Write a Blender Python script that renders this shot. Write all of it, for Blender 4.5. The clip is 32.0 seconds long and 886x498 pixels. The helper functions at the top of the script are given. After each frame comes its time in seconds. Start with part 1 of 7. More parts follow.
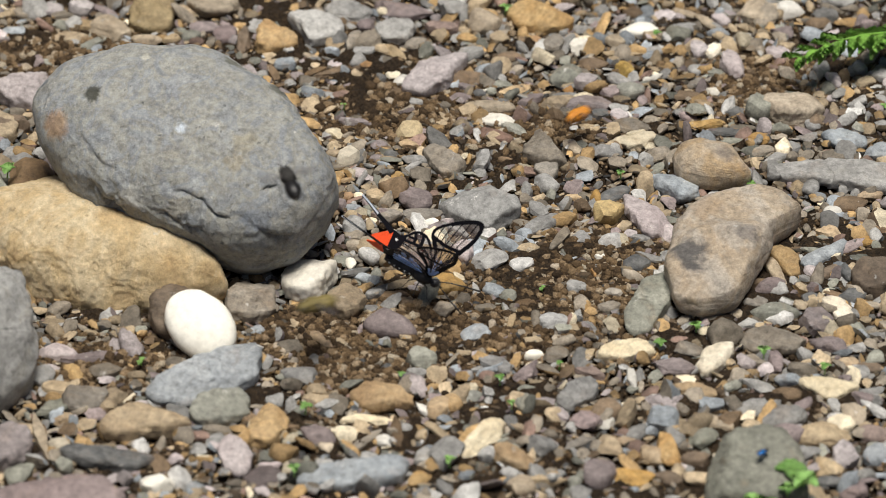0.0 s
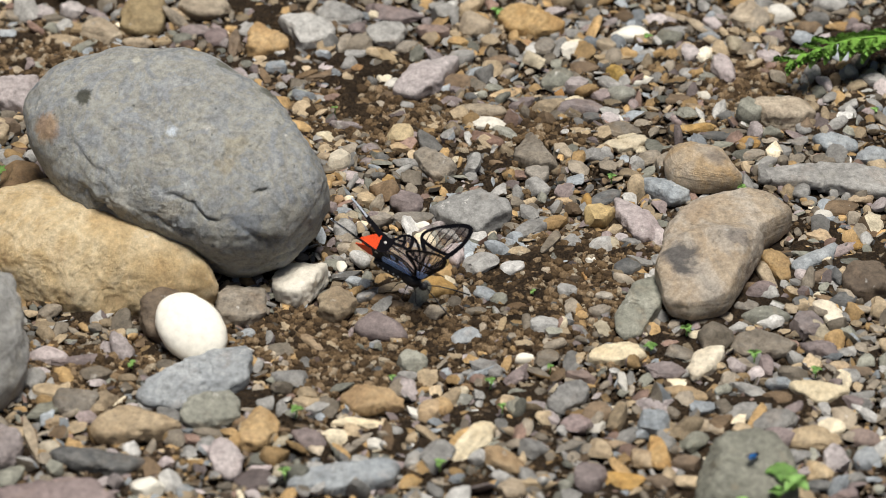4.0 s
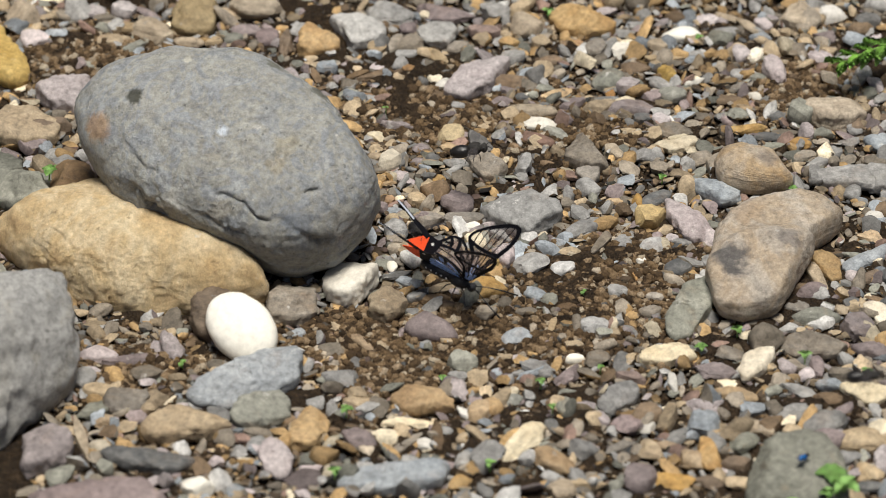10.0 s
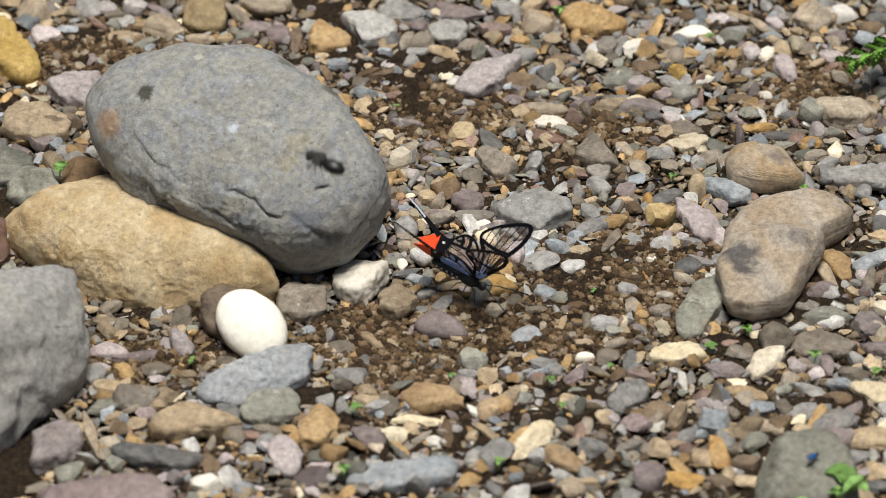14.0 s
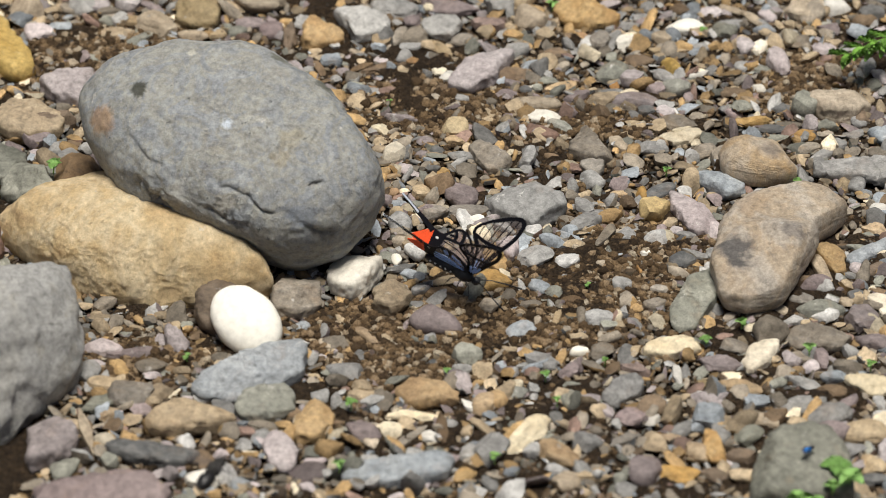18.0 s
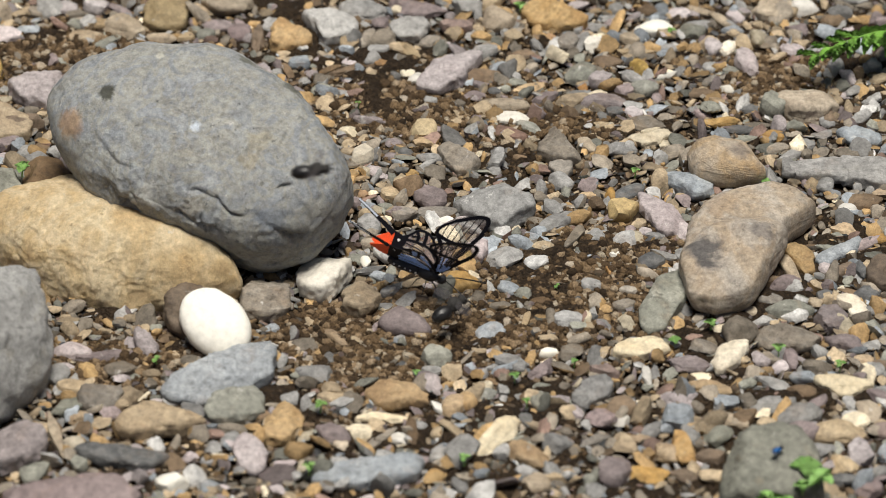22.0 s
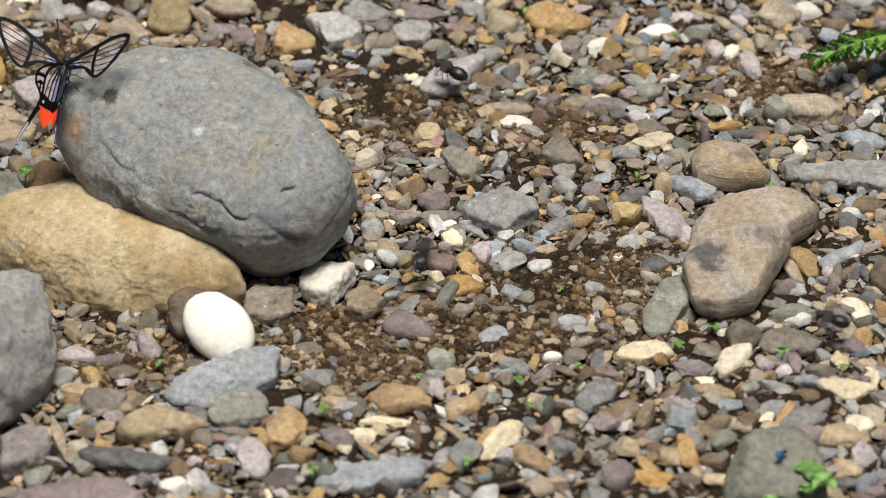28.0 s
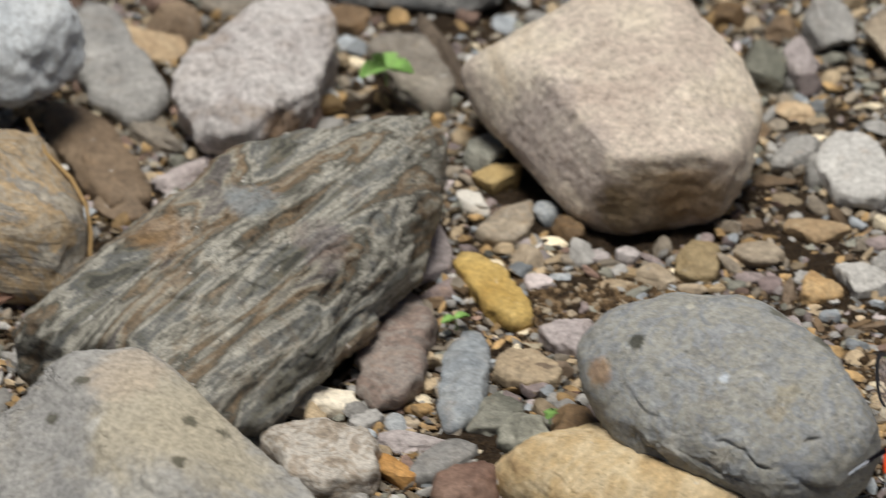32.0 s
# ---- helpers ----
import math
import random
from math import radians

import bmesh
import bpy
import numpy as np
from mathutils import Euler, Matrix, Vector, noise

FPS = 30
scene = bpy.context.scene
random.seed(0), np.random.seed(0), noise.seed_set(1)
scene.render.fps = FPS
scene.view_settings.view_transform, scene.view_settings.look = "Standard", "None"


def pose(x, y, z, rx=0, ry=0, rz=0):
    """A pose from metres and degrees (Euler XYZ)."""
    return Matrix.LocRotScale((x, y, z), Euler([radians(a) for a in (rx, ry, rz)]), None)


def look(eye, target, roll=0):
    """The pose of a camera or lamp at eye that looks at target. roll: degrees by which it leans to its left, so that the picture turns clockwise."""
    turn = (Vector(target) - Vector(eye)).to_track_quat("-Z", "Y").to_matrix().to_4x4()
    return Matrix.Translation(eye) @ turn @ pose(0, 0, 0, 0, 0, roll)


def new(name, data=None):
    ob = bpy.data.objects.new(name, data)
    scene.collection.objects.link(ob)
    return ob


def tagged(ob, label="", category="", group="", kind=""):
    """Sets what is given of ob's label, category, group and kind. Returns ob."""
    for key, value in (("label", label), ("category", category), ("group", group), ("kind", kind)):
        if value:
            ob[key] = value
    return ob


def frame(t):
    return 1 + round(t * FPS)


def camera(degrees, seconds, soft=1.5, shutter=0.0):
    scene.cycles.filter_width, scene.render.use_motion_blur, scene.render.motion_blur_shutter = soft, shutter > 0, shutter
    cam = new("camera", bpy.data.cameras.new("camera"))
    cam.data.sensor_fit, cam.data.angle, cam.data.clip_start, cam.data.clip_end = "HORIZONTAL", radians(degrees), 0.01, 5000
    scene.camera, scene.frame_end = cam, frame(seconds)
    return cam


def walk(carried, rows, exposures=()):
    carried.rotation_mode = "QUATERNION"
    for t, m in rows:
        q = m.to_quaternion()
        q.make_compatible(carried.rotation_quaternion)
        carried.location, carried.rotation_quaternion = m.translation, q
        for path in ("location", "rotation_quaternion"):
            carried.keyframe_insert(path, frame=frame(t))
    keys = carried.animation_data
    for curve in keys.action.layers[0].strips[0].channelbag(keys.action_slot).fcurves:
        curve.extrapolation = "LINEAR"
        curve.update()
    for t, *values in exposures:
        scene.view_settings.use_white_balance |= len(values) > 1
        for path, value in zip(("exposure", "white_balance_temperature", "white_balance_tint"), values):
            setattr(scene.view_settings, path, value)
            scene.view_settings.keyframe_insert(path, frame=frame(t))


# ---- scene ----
cam = camera(10.0, 32.0, soft=0.8, shutter=0.7)
EYE = (0.0, -1.2205, 0.8546)
# seconds, and the turn of the hand-held camera about x, y, z in degrees
TURNS = [
    (0, 55.000, -0.000, 0.000),
    (0.5, 55.015, 0.013, -0.049),
    (1, 55.025, -0.081, -0.011),
    (1.5, 55.026, -0.101, -0.004),
    (2, 55.033, -0.124, -0.003),
    (2.5, 55.038, -0.098, -0.054),
    (4.5, 55.038, -0.123, -0.041),
    (5, 55.032, -0.073, -0.044),
    (5.5, 55.037, -0.041, 0.082),
    (6, 55.050, -0.032, 0.241),
    (6.5, 55.064, -0.058, 0.406),
    (7, 55.078, 0.056, 0.489),
    (7.5, 55.089, 0.097, 0.486),
    (8, 55.080, 0.122, 0.546),
    (8.5, 55.077, 0.076, 0.571),
    (9, 55.065, 0.033, 0.574),
    (9.5, 55.054, 0.058, 0.539),
    (10, 55.040, 0.097, 0.503),
    (10.5, 55.022, 0.109, 0.482),
    (11, 55.000, 0.078, 0.520),
    (11.5, 55.001, 0.062, 0.545),
    (12, 55.005, 0.041, 0.580),
    (12.5, 55.006, 0.165, 0.503),
    (13, 55.011, 0.133, 0.557),
    (13.5, 55.016, 0.063, 0.622),
    (14, 55.016, -0.014, 0.722),
    (14.5, 55.002, 0.047, 0.701),
    (16.5, 54.950, 0.031, 0.710),
    (17, 54.958, 0.057, 0.666),
    (17.5, 54.960, 0.119, 0.584),
    (18, 54.958, 0.189, 0.499),
    (18.5, 54.951, 0.253, 0.408),
    (19, 54.945, 0.257, 0.350),
    (19.5, 54.948, 0.156, 0.378),
    (20, 54.960, 0.102, 0.260),
    (20.5, 54.987, 0.064, 0.238),
    (21, 54.995, 0.122, 0.139),
    (21.5, 54.995, 0.115, 0.139),
    (22, 54.978, 0.167, 0.086),
    (22.5, 54.961, 0.161, 0.089),
    (23, 54.957, 0.103, 0.123),
    (23.5, 54.958, 0.071, 0.141),
    (24, 54.970, 0.067, 0.120),
    (24.5, 54.968, 0.015, 0.156),
    (25, 54.950, 0.021, 0.153),
    (25.5, 54.941, 0.016, 0.145),
    (27.5, 54.962, 0.144, 0.092),
    (28, 55.023, 0.193, 0.115),
    (28.25, 55.037, 0.316, 0.264),
    (28.5, 55.113, 0.958, 1.047),
    (29, 55.354, 2.280, 2.968),
    (29.5, 55.920, 3.391, 4.713),
    (30, 57.183, 4.129, 5.862),
    (30.5, 57.869, 3.944, 6.457),
    (31, 58.079, 3.552, 6.213),
    (31.5, 58.153, 3.025, 6.175),
    (32, 57.942, 2.309, 5.838),
]
walk(cam, [(t, pose(*EYE, rx, ry, rz)) for t, rx, ry, rz in TURNS], exposures=[(0.0, 0.0, 6240, 9), (28.2, 0.0, 6240, 9), (30.2, -0.17, 6240, 9), (32.0, -0.17, 6240, 9)])
# a long lens close to small things: only the stones round the butterfly are sharp
cam.data.dof.use_dof = True
cam.data.dof.focus_distance, cam.data.dof.aperture_fstop = 1.500, 15.0

# ---- light: bright overcast day, the sun behind thin cloud high up ----
world = bpy.data.worlds.new("overcast_sky")
scene.world = world
world.use_nodes = True
wn = world.node_tree.nodes
sky = wn.new("ShaderNodeTexSky")
sky.sky_type = "NISHITA"
sky.sun_disc = False
sky.sun_elevation, sky.sun_rotation = radians(80), radians(160)
sky.air_density, sky.dust_density = 1.0, 3.0
world.node_tree.links.new(sky.outputs[0], wn["Background"].inputs[0])
wn["Background"].inputs[1].default_value = 0.03
sun_data = bpy.data.lights.new("sun", "SUN")
sun_data.energy, sun_data.angle, sun_data.color = 4.65, radians(22), (1.0, 0.93, 0.82)
sun = new("sun", sun_data)
sun.matrix_world = look((0.10, -0.30, 2.2), (0, 0, 0))


# ---- materials ----
def node(tree, kind, **inputs):
    n = tree.nodes.new("ShaderNode" + kind)
    for k, v in inputs.items():
        n.inputs[k.replace("_", " ")].default_value = v
    return n


def mix(tree, fac, a, b, blend="MIX"):
    n = tree.nodes.new("ShaderNodeMix")
    n.data_type, n.blend_type = "RGBA", blend
    for socket, value in ((n.inputs[0], fac), (n.inputs[6], a), (n.inputs[7], b)):
        if hasattr(value, "links"):
            tree.links.new(value, socket)
        else:
            socket.default_value = (*value, 1) if isinstance(value, tuple) else value
    return n.outputs[2]


def ramp(tree, fac, stops, constant=False):
    n = tree.nodes.new("ShaderNodeValToRGB")
    n.color_ramp.interpolation = "CONSTANT" if constant else "LINEAR"
    while len(n.color_ramp.elements) < len(stops):
        n.color_ramp.elements.new(0.5)
    for e, (p, c) in zip(n.color_ramp.elements, stops):
        e.position = p
        e.color = (*c, 1) if isinstance(c, tuple) else (c, c, c, 1)
    tree.links.new(fac, n.inputs[0])
    return n.outputs[0]


def math_node(tree, op, a, b):
    n = tree.nodes.new("ShaderNodeMath")
    n.operation = op
    for s, v in ((n.inputs[0], a), (n.inputs[1], b)):
        if hasattr(v, "links"):
            tree.links.new(v, s)
        else:
            s.default_value = v
    return n.outputs[0]


def vector_node(tree, op, a, b, out="Vector"):
    n = tree.nodes.new("ShaderNodeVectorMath")
    n.operation = op
    tree.links.new(a, n.inputs[0])
    if op == "SCALE":
        n.inputs["Scale"].default_value = b
    elif hasattr(b, "links"):
        tree.links.new(b, n.inputs[1])
    else:
        n.inputs[1].default_value = b
    return n.outputs[out]


def noise_tex(tree, vec, scale, detail=4.0, rough=0.6, w=None, distortion=0.0):
    n = node(tree, "TexNoise", Scale=scale, Detail=detail, Roughness=rough, Distortion=distortion)
    if w is not None:
        n.noise_dimensions = "4D"
        tree.links.new(w, n.inputs["W"])
    tree.links.new(vec, n.inputs["Vector"])
    return n.outputs[0]


def material(name, roughness=0.75, specular=0.35):
    m = bpy.data.materials.new(name)
    m.use_nodes = True
    b = m.node_tree.nodes["Principled BSDF"]
    b.inputs["Roughness"].default_value = roughness
    b.inputs["Specular IOR Level"].default_value = specular
    return m, m.node_tree, b


def bump(tree, bsdf, height, strength, distance):
    n = node(tree, "Bump", Strength=strength, Distance=distance)
    tree.links.new(height, n.inputs["Height"])
    tree.links.new(n.outputs[0], bsdf.inputs["Normal"])


def stone_material(name, low, high, stain=(0.30, 0.17, 0.07), stain_amount=0.35, vein=0.0, strata=0.0, strata_along=(0.1, 0.15, 1), strata_scale=260.0, spread=0.16,
                   patch=45.0, rough_relief=0.5, marks=(), flecks=0.0, crack=0.0, palette=(), palette_amount=0.6, palette_scale=30.0, grain=1.0, band=9.0):
    """River stone: two-tone patches, fine grain, rusty stains, a few pale veins; strata: fine layers across the stone."""
    m, t, b = material(name)
    co = node(t, "TexCoord").outputs["Object"]
    info = t.nodes.new("ShaderNodeObjectInfo").outputs["Random"]
    w = math_node(t, "MULTIPLY", info, 40.0)
    big = noise_tex(t, co, patch, 5, 0.62, w, 0.6)
    fine = noise_tex(t, co, 520.0, 8, 0.72, w)
    grit = noise_tex(t, co, 2600.0, 3, 0.7, w)
    col = mix(t, ramp(t, big, [(0.32, 0.0), (0.68, 1.0)]), low, high)
    if palette:  # minerals of several colours in ragged fields
        along = Vector(strata_along).normalized()
        spread_out = node(t, "CombineXYZ")
        for i in range(3):
            t.links.new(math_node(t, "MULTIPLY", vector_node(t, "DOT_PRODUCT", co, along, "Value"), along[i] * band * strata), spread_out.inputs[i])
        field = noise_tex(t, vector_node(t, "ADD", co, spread_out.outputs[0]), palette_scale, 7, 0.62, math_node(t, "ADD", w, 2.2), 1.4)
        k = len(palette)
        col = mix(t, palette_amount, col, ramp(t, field, [(0.35 + 0.3 * i / (k - 1), c) for i, c in enumerate(palette)]))
    rust = noise_tex(t, co, 90.0, 5, 0.65, math_node(t, "ADD", w, 7.3), 1.0)
    col = mix(t, math_node(t, "MULTIPLY", ramp(t, rust, [(0.55, 0.0), (0.75, 1.0)]), stain_amount), col, stain)
    height = math_node(t, "ADD", math_node(t, "MULTIPLY", fine, 0.6), math_node(t, "MULTIPLY", grit, 0.4))
    if strata:
        n = Vector(strata_along).normalized()
        across = vector_node(t, "DOT_PRODUCT", co, n, "Value")
        push = t.nodes.new("ShaderNodeCombineXYZ")
        for k in range(3):
            t.links.new(math_node(t, "MULTIPLY", across, n[k] * strata_scale), push.inputs[k])
        slow = vector_node(t, "SCALE", co, 28.0)
        layer = noise_tex(t, vector_node(t, "ADD", slow, push.outputs[0]), 1.0, 6, 0.65, w, 0.9)
        col = mix(t, strata, col, ramp(t, layer, [(0.3, tuple(v * 0.45 for v in low)), (0.5, low), (0.58, high), (0.72, tuple(min(1, v * 1.5) for v in high))]))
        height = math_node(t, "ADD", math_node(t, "MULTIPLY", layer, 1.4), height)
    if vein:
        v = noise_tex(t, co, 70.0, 3, 0.5, math_node(t, "ADD", w, 3.1), 2.5)
        line = ramp(t, v, [(0.485, 0.0), (0.5, 1.0), (0.515, 0.0)])
        col = mix(t, math_node(t, "MULTIPLY", line, vein), col, (0.62, 0.58, 0.50))
    if crack:
        n = Vector(strata_along).normalized()
        across = vector_node(t, "DOT_PRODUCT", co, n, "Value")
        push = t.nodes.new("ShaderNodeCombineXYZ")
        for k in range(3):
            t.links.new(math_node(t, "MULTIPLY", across, n[k] * 60.0), push.inputs[k])
        cr = noise_tex(t, vector_node(t, "ADD", vector_node(t, "SCALE", co, 32.0), push.outputs[0]), 1.0, 5, 0.6, math_node(t, "ADD", w, 5.5), 1.2)
        line = ramp(t, cr, [(0.470, 0.0), (0.480, 1.0), (0.490, 0.0)])
        gate = ramp(t, noise_tex(t, co, 60.0, 2, 0.5, math_node(t, "ADD", w, 8.8)), [(0.48, 0.0), (0.6, 1.0)])
        line = math_node(t, "MULTIPLY", line, gate)
        col = mix(t, math_node(t, "MULTIPLY", line, crack), col, tuple(v * 0.25 for v in low))
        height = math_node(t, "SUBTRACT", height, math_node(t, "MULTIPLY", line, 1.5 * crack))
    if flecks:
        fl = noise_tex(t, co, 210.0, 4, 0.75, math_node(t, "ADD", w, 11.7))
        col = mix(t, math_node(t, "MULTIPLY", ramp(t, fl, [(0.64 - 0.05 * (flecks > 0.9), 0.0), (0.70 - 0.06 * (flecks > 0.9), 1.0)]), flecks), col, (0.62, 0.60, 0.56))
        fl = noise_tex(t, co, 420.0, 3, 0.7, math_node(t, "ADD", w, 19.7))
        col = mix(t, math_node(t, "MULTIPLY", ramp(t, fl, [(0.64, 0.0), (0.70, 1.0)]), flecks), col, tuple(v * 0.4 for v in low))
    for at, radius, colour, amount in marks:  # patches with a place of their own: stains, pale flecks, painted shade on the quartzite
        wob = noise_tex(t, co, 0.75 / radius, 5, 0.65, None, 1.0)
        d = vector_node(t, "DISTANCE", co, Vector(at), "Value")
        d = math_node(t, "ADD", math_node(t, "DIVIDE", d, radius), math_node(t, "MULTIPLY", math_node(t, "SUBTRACT", wob, 0.5), 2.0))
        col = mix(t, math_node(t, "MULTIPLY", ramp(t, d, [(0.6, 1.0), (1.0, 0.0)]), amount), col, colour)
    col = mix(t, grain, col, ramp(t, fine, [(0.28, 0.42), (0.5, 0.97), (0.72, 1.45)]), "MULTIPLY")
    col = mix(t, 0.7 * grain, col, ramp(t, grit, [(0.3, 0.7), (0.5, 1.0), (0.72, 1.3)]), "MULTIPLY")
    hsv = node(t, "HueSaturation")
    t.links.new(col, hsv.inputs["Color"])
    t.links.new(math_node(t, "ADD", math_node(t, "MULTIPLY", info, 2 * spread), 1.0 - spread), hsv.inputs["Value"])
    t.links.new(math_node(t, "ADD", math_node(t, "MULTIPLY", math_node(t, "FRACT", math_node(t, "MULTIPLY", info, 17.0), 0.0), 0.45), 0.72), hsv.inputs["Saturation"])
    t.links.new(hsv.outputs[0], b.inputs["Base Color"])
    t.links.new(ramp(t, fine, [(0.3, 0.6), (0.7, 0.85)]), b.inputs["Roughness"])
    bump(t, b, height, rough_relief, 0.0006 if spread else 0.0012)
    return m


TONES = {  # low and high base colour, label words
    "g": ((0.225, 0.22, 0.21), (0.345, 0.335, 0.32), "smooth mid-grey"),
    "d": ((0.085, 0.088, 0.09), (0.15, 0.15, 0.15), "dark slate-grey"),
    "b": ((0.22, 0.243, 0.27), (0.36, 0.385, 0.405), "bluish-grey"),
    "p": ((0.195, 0.155, 0.152), (0.295, 0.245, 0.238), "purple-brown"),
    "l": ((0.34, 0.29, 0.29), (0.50, 0.45, 0.44), "pale lilac-grey"),
    "o": ((0.33, 0.205, 0.09), (0.46, 0.325, 0.165), "rusty ochre"),
    "y": ((0.33, 0.225, 0.085), (0.46, 0.35, 0.165), "yellow ochre"),
    "t": ((0.31, 0.235, 0.15), (0.45, 0.365, 0.25), "tan sandstone"),
    "c": ((0.55, 0.46, 0.32), (0.73, 0.66, 0.51), "cream-coloured"),
    "w": ((0.54, 0.505, 0.44), (0.73, 0.70, 0.63), "whitish quartz"),
    "G": ((0.35, 0.34, 0.325), (0.49, 0.48, 0.46), "light grey"),
    "W": ((0.74, 0.70, 0.60), (0.84, 0.81, 0.73), "bright creamy-white"),
    "n": ((0.15, 0.10, 0.06), (0.26, 0.185, 0.115), "dull brown"),
    "r": ((0.20, 0.125, 0.10), (0.33, 0.235, 0.19), "reddish-brown"),
    "e": ((0.18, 0.182, 0.15), (0.31, 0.305, 0.26), "greenish-grey"),
    "k": ((0.20, 0.168, 0.13), (0.345, 0.30, 0.24), "grey-brown"),
    "F": ((0.25, 0.245, 0.235), (0.36, 0.355, 0.34), "white-flecked grey"),
    "R": ((0.22, 0.18, 0.16), (0.36, 0.27, 0.22), "grey and rust-red streaked"),
    "Q": ((0.30, 0.25, 0.19), (0.52, 0.48, 0.42), "whitish-brown pudding-rock"),
    "x": ((0.29, 0.16, 0.07), (0.41, 0.26, 0.13), "bright rust-orange"),
}


def deep(colour):
    """Puts more contrast into the stone colours: the dark kinds darker, the pale kinds paler."""
    lum = sum(colour) / 3
    k = 0.26 * (lum / 0.26) ** (1.3 if lum < 0.26 else 1.06) / lum
    return tuple(c * k for c in colour)


TONES = {k: (deep(lo), deep(hi), words) for k, (lo, hi, words) in TONES.items()}
STREAKS = {"R": ((0.18, 0.155, 0.14), (0.29, 0.185, 0.14), (0.35, 0.31, 0.28), (0.37, 0.25, 0.19)), "Q": ((0.10, 0.08, 0.06), (0.34, 0.26, 0.18), (0.66, 0.62, 0.56), (0.28, 0.20, 0.13)),
           "o": ((0.24, 0.13, 0.05), (0.42, 0.27, 0.12), (0.50, 0.37, 0.20), (0.30, 0.20, 0.11)), "g": ((0.17, 0.17, 0.17), (0.28, 0.27, 0.26), (0.40, 0.39, 0.37), (0.26, 0.24, 0.20)),
           "k": ((0.14, 0.12, 0.10), (0.27, 0.23, 0.18), (0.34, 0.32, 0.29), (0.28, 0.20, 0.12)), "b": ((0.16, 0.18, 0.20), (0.25, 0.27, 0.285), (0.38, 0.395, 0.40), (0.22, 0.22, 0.20)),
           "d": ((0.075, 0.078, 0.08), (0.13, 0.13, 0.13), (0.30, 0.29, 0.27), (0.10, 0.10, 0.095))}
STONE = {k: stone_material("stone_" + v[2].split()[-1].replace("-", "_"), v[0], v[1], vein=0.0,
                           stain_amount=0.12 if k in "wcl" else (0.04 if k == "W" else 0.35), spread=0.04 if k == "W" else 0.24, flecks={"W": 0.0, "F": 1.0}.get(k, 0.5), strata=0.35 if k in "gkedt" else 0.15, palette=STREAKS.get(k, ()),
                           palette_amount=0.75 if k in "RQ" else 0.4, grain={"W": 0.3, "w": 0.5, "c": 0.7}.get(k, 1.0), palette_scale=70.0, rough_relief={"Q": 1.0, "W": 0.15, "w": 0.35}.get(k, 0.65)) for k, v in TONES.items()}

# ---- shapes of worn stone ----
def vnoise(p, seed):
    """Smooth value noise in -1..1 at the rows of p."""
    i = np.floor(p).astype(np.int64)
    f = p - i
    f = f * f * (3 - 2 * f)
    total = np.zeros(len(p))
    for dx in (0, 1):
        for dy in (0, 1):
            for dz in (0, 1):
                h = (i[:, 0] + dx) * 374761393 + (i[:, 1] + dy) * 668265263 + (i[:, 2] + dz) * 1274126177 + seed * 144665
                h = (h ^ (h >> 13)) * 1274126177 & 0x7FFFFFFF
                h = (h ^ (h >> 16)) & 0xFFFF
                wgt = (f[:, 0] if dx else 1 - f[:, 0]) * (f[:, 1] if dy else 1 - f[:, 1]) * (f[:, 2] if dz else 1 - f[:, 2])
                total += wgt * (h / 32767.5 - 1)
    return total


def fbm(p, seed, octaves=4):
    return sum(vnoise(p * 2 ** k, seed + k) / 2 ** k for k in range(octaves))


BALLS = {}


def ball(level):
    if level not in BALLS:
        bm = bmesh.new()
        bmesh.ops.create_icosphere(bm, subdivisions=level, radius=1)
        BALLS[level] = (np.array([v.co[:] for v in bm.verts]), np.array([[v.index for v in f.verts] for f in bm.faces]))
        bm.free()
    return BALLS[level]


def mesh_from(name, verts, faces, mat, smooth=True, crease=None):
    me = bpy.data.meshes.new(name)
    me.vertices.add(len(verts))
    me.vertices.foreach_set("co", np.asarray(verts, dtype=np.float32).ravel())
    n, k = faces.shape
    me.loops.add(n * k)
    me.loops.foreach_set("vertex_index", faces.astype(np.int32).ravel())
    me.polygons.add(n)
    me.polygons.foreach_set("loop_start", np.arange(0, n * k, k, dtype=np.int32))
    me.polygons.foreach_set("use_smooth", np.full(n, smooth))
    me.update()
    me.validate()
    if crease:
        me.set_sharp_from_angle(angle=radians(crease))
    if mat:
        me.materials.append(mat)
    return me


def pebble_verts(level, rng, facets=11, sharp=9.0, low=0.72, relief=0.05, slab=0.0):
    """A unit pebble: a ball worn down along a handful of random planes."""
    d, faces = ball(level)
    n = rng.normal(size=(facets, 3))
    n /= np.linalg.norm(n, axis=1)[:, None]
    h = rng.uniform(low, 1.0, facets)
    if slab:
        n = np.concatenate([n, [(0.1, 0.05, 1.0), (-0.05, 0.1, -1.0)]])
        h = np.concatenate([h, [slab, slab]])
    g = (np.maximum(d @ n.T / h, 0) ** sharp).sum(1) + 1.0
    r = g ** (-1 / sharp)
    r *= 1 + relief * fbm(d * 2.2, int(rng.integers(1, 9999)), 3)
    v = d * r[:, None]
    v /= np.abs(v).max(0)
    return v, faces


rng = np.random.default_rng(11)
PLACED = []  # plan discs of the placed stones: x, y, half-length, half-width, turn
KINDS = {"big": ("stone", "stone", "river stones"), "small": ("pebble", "pebble", "river pebbles")}


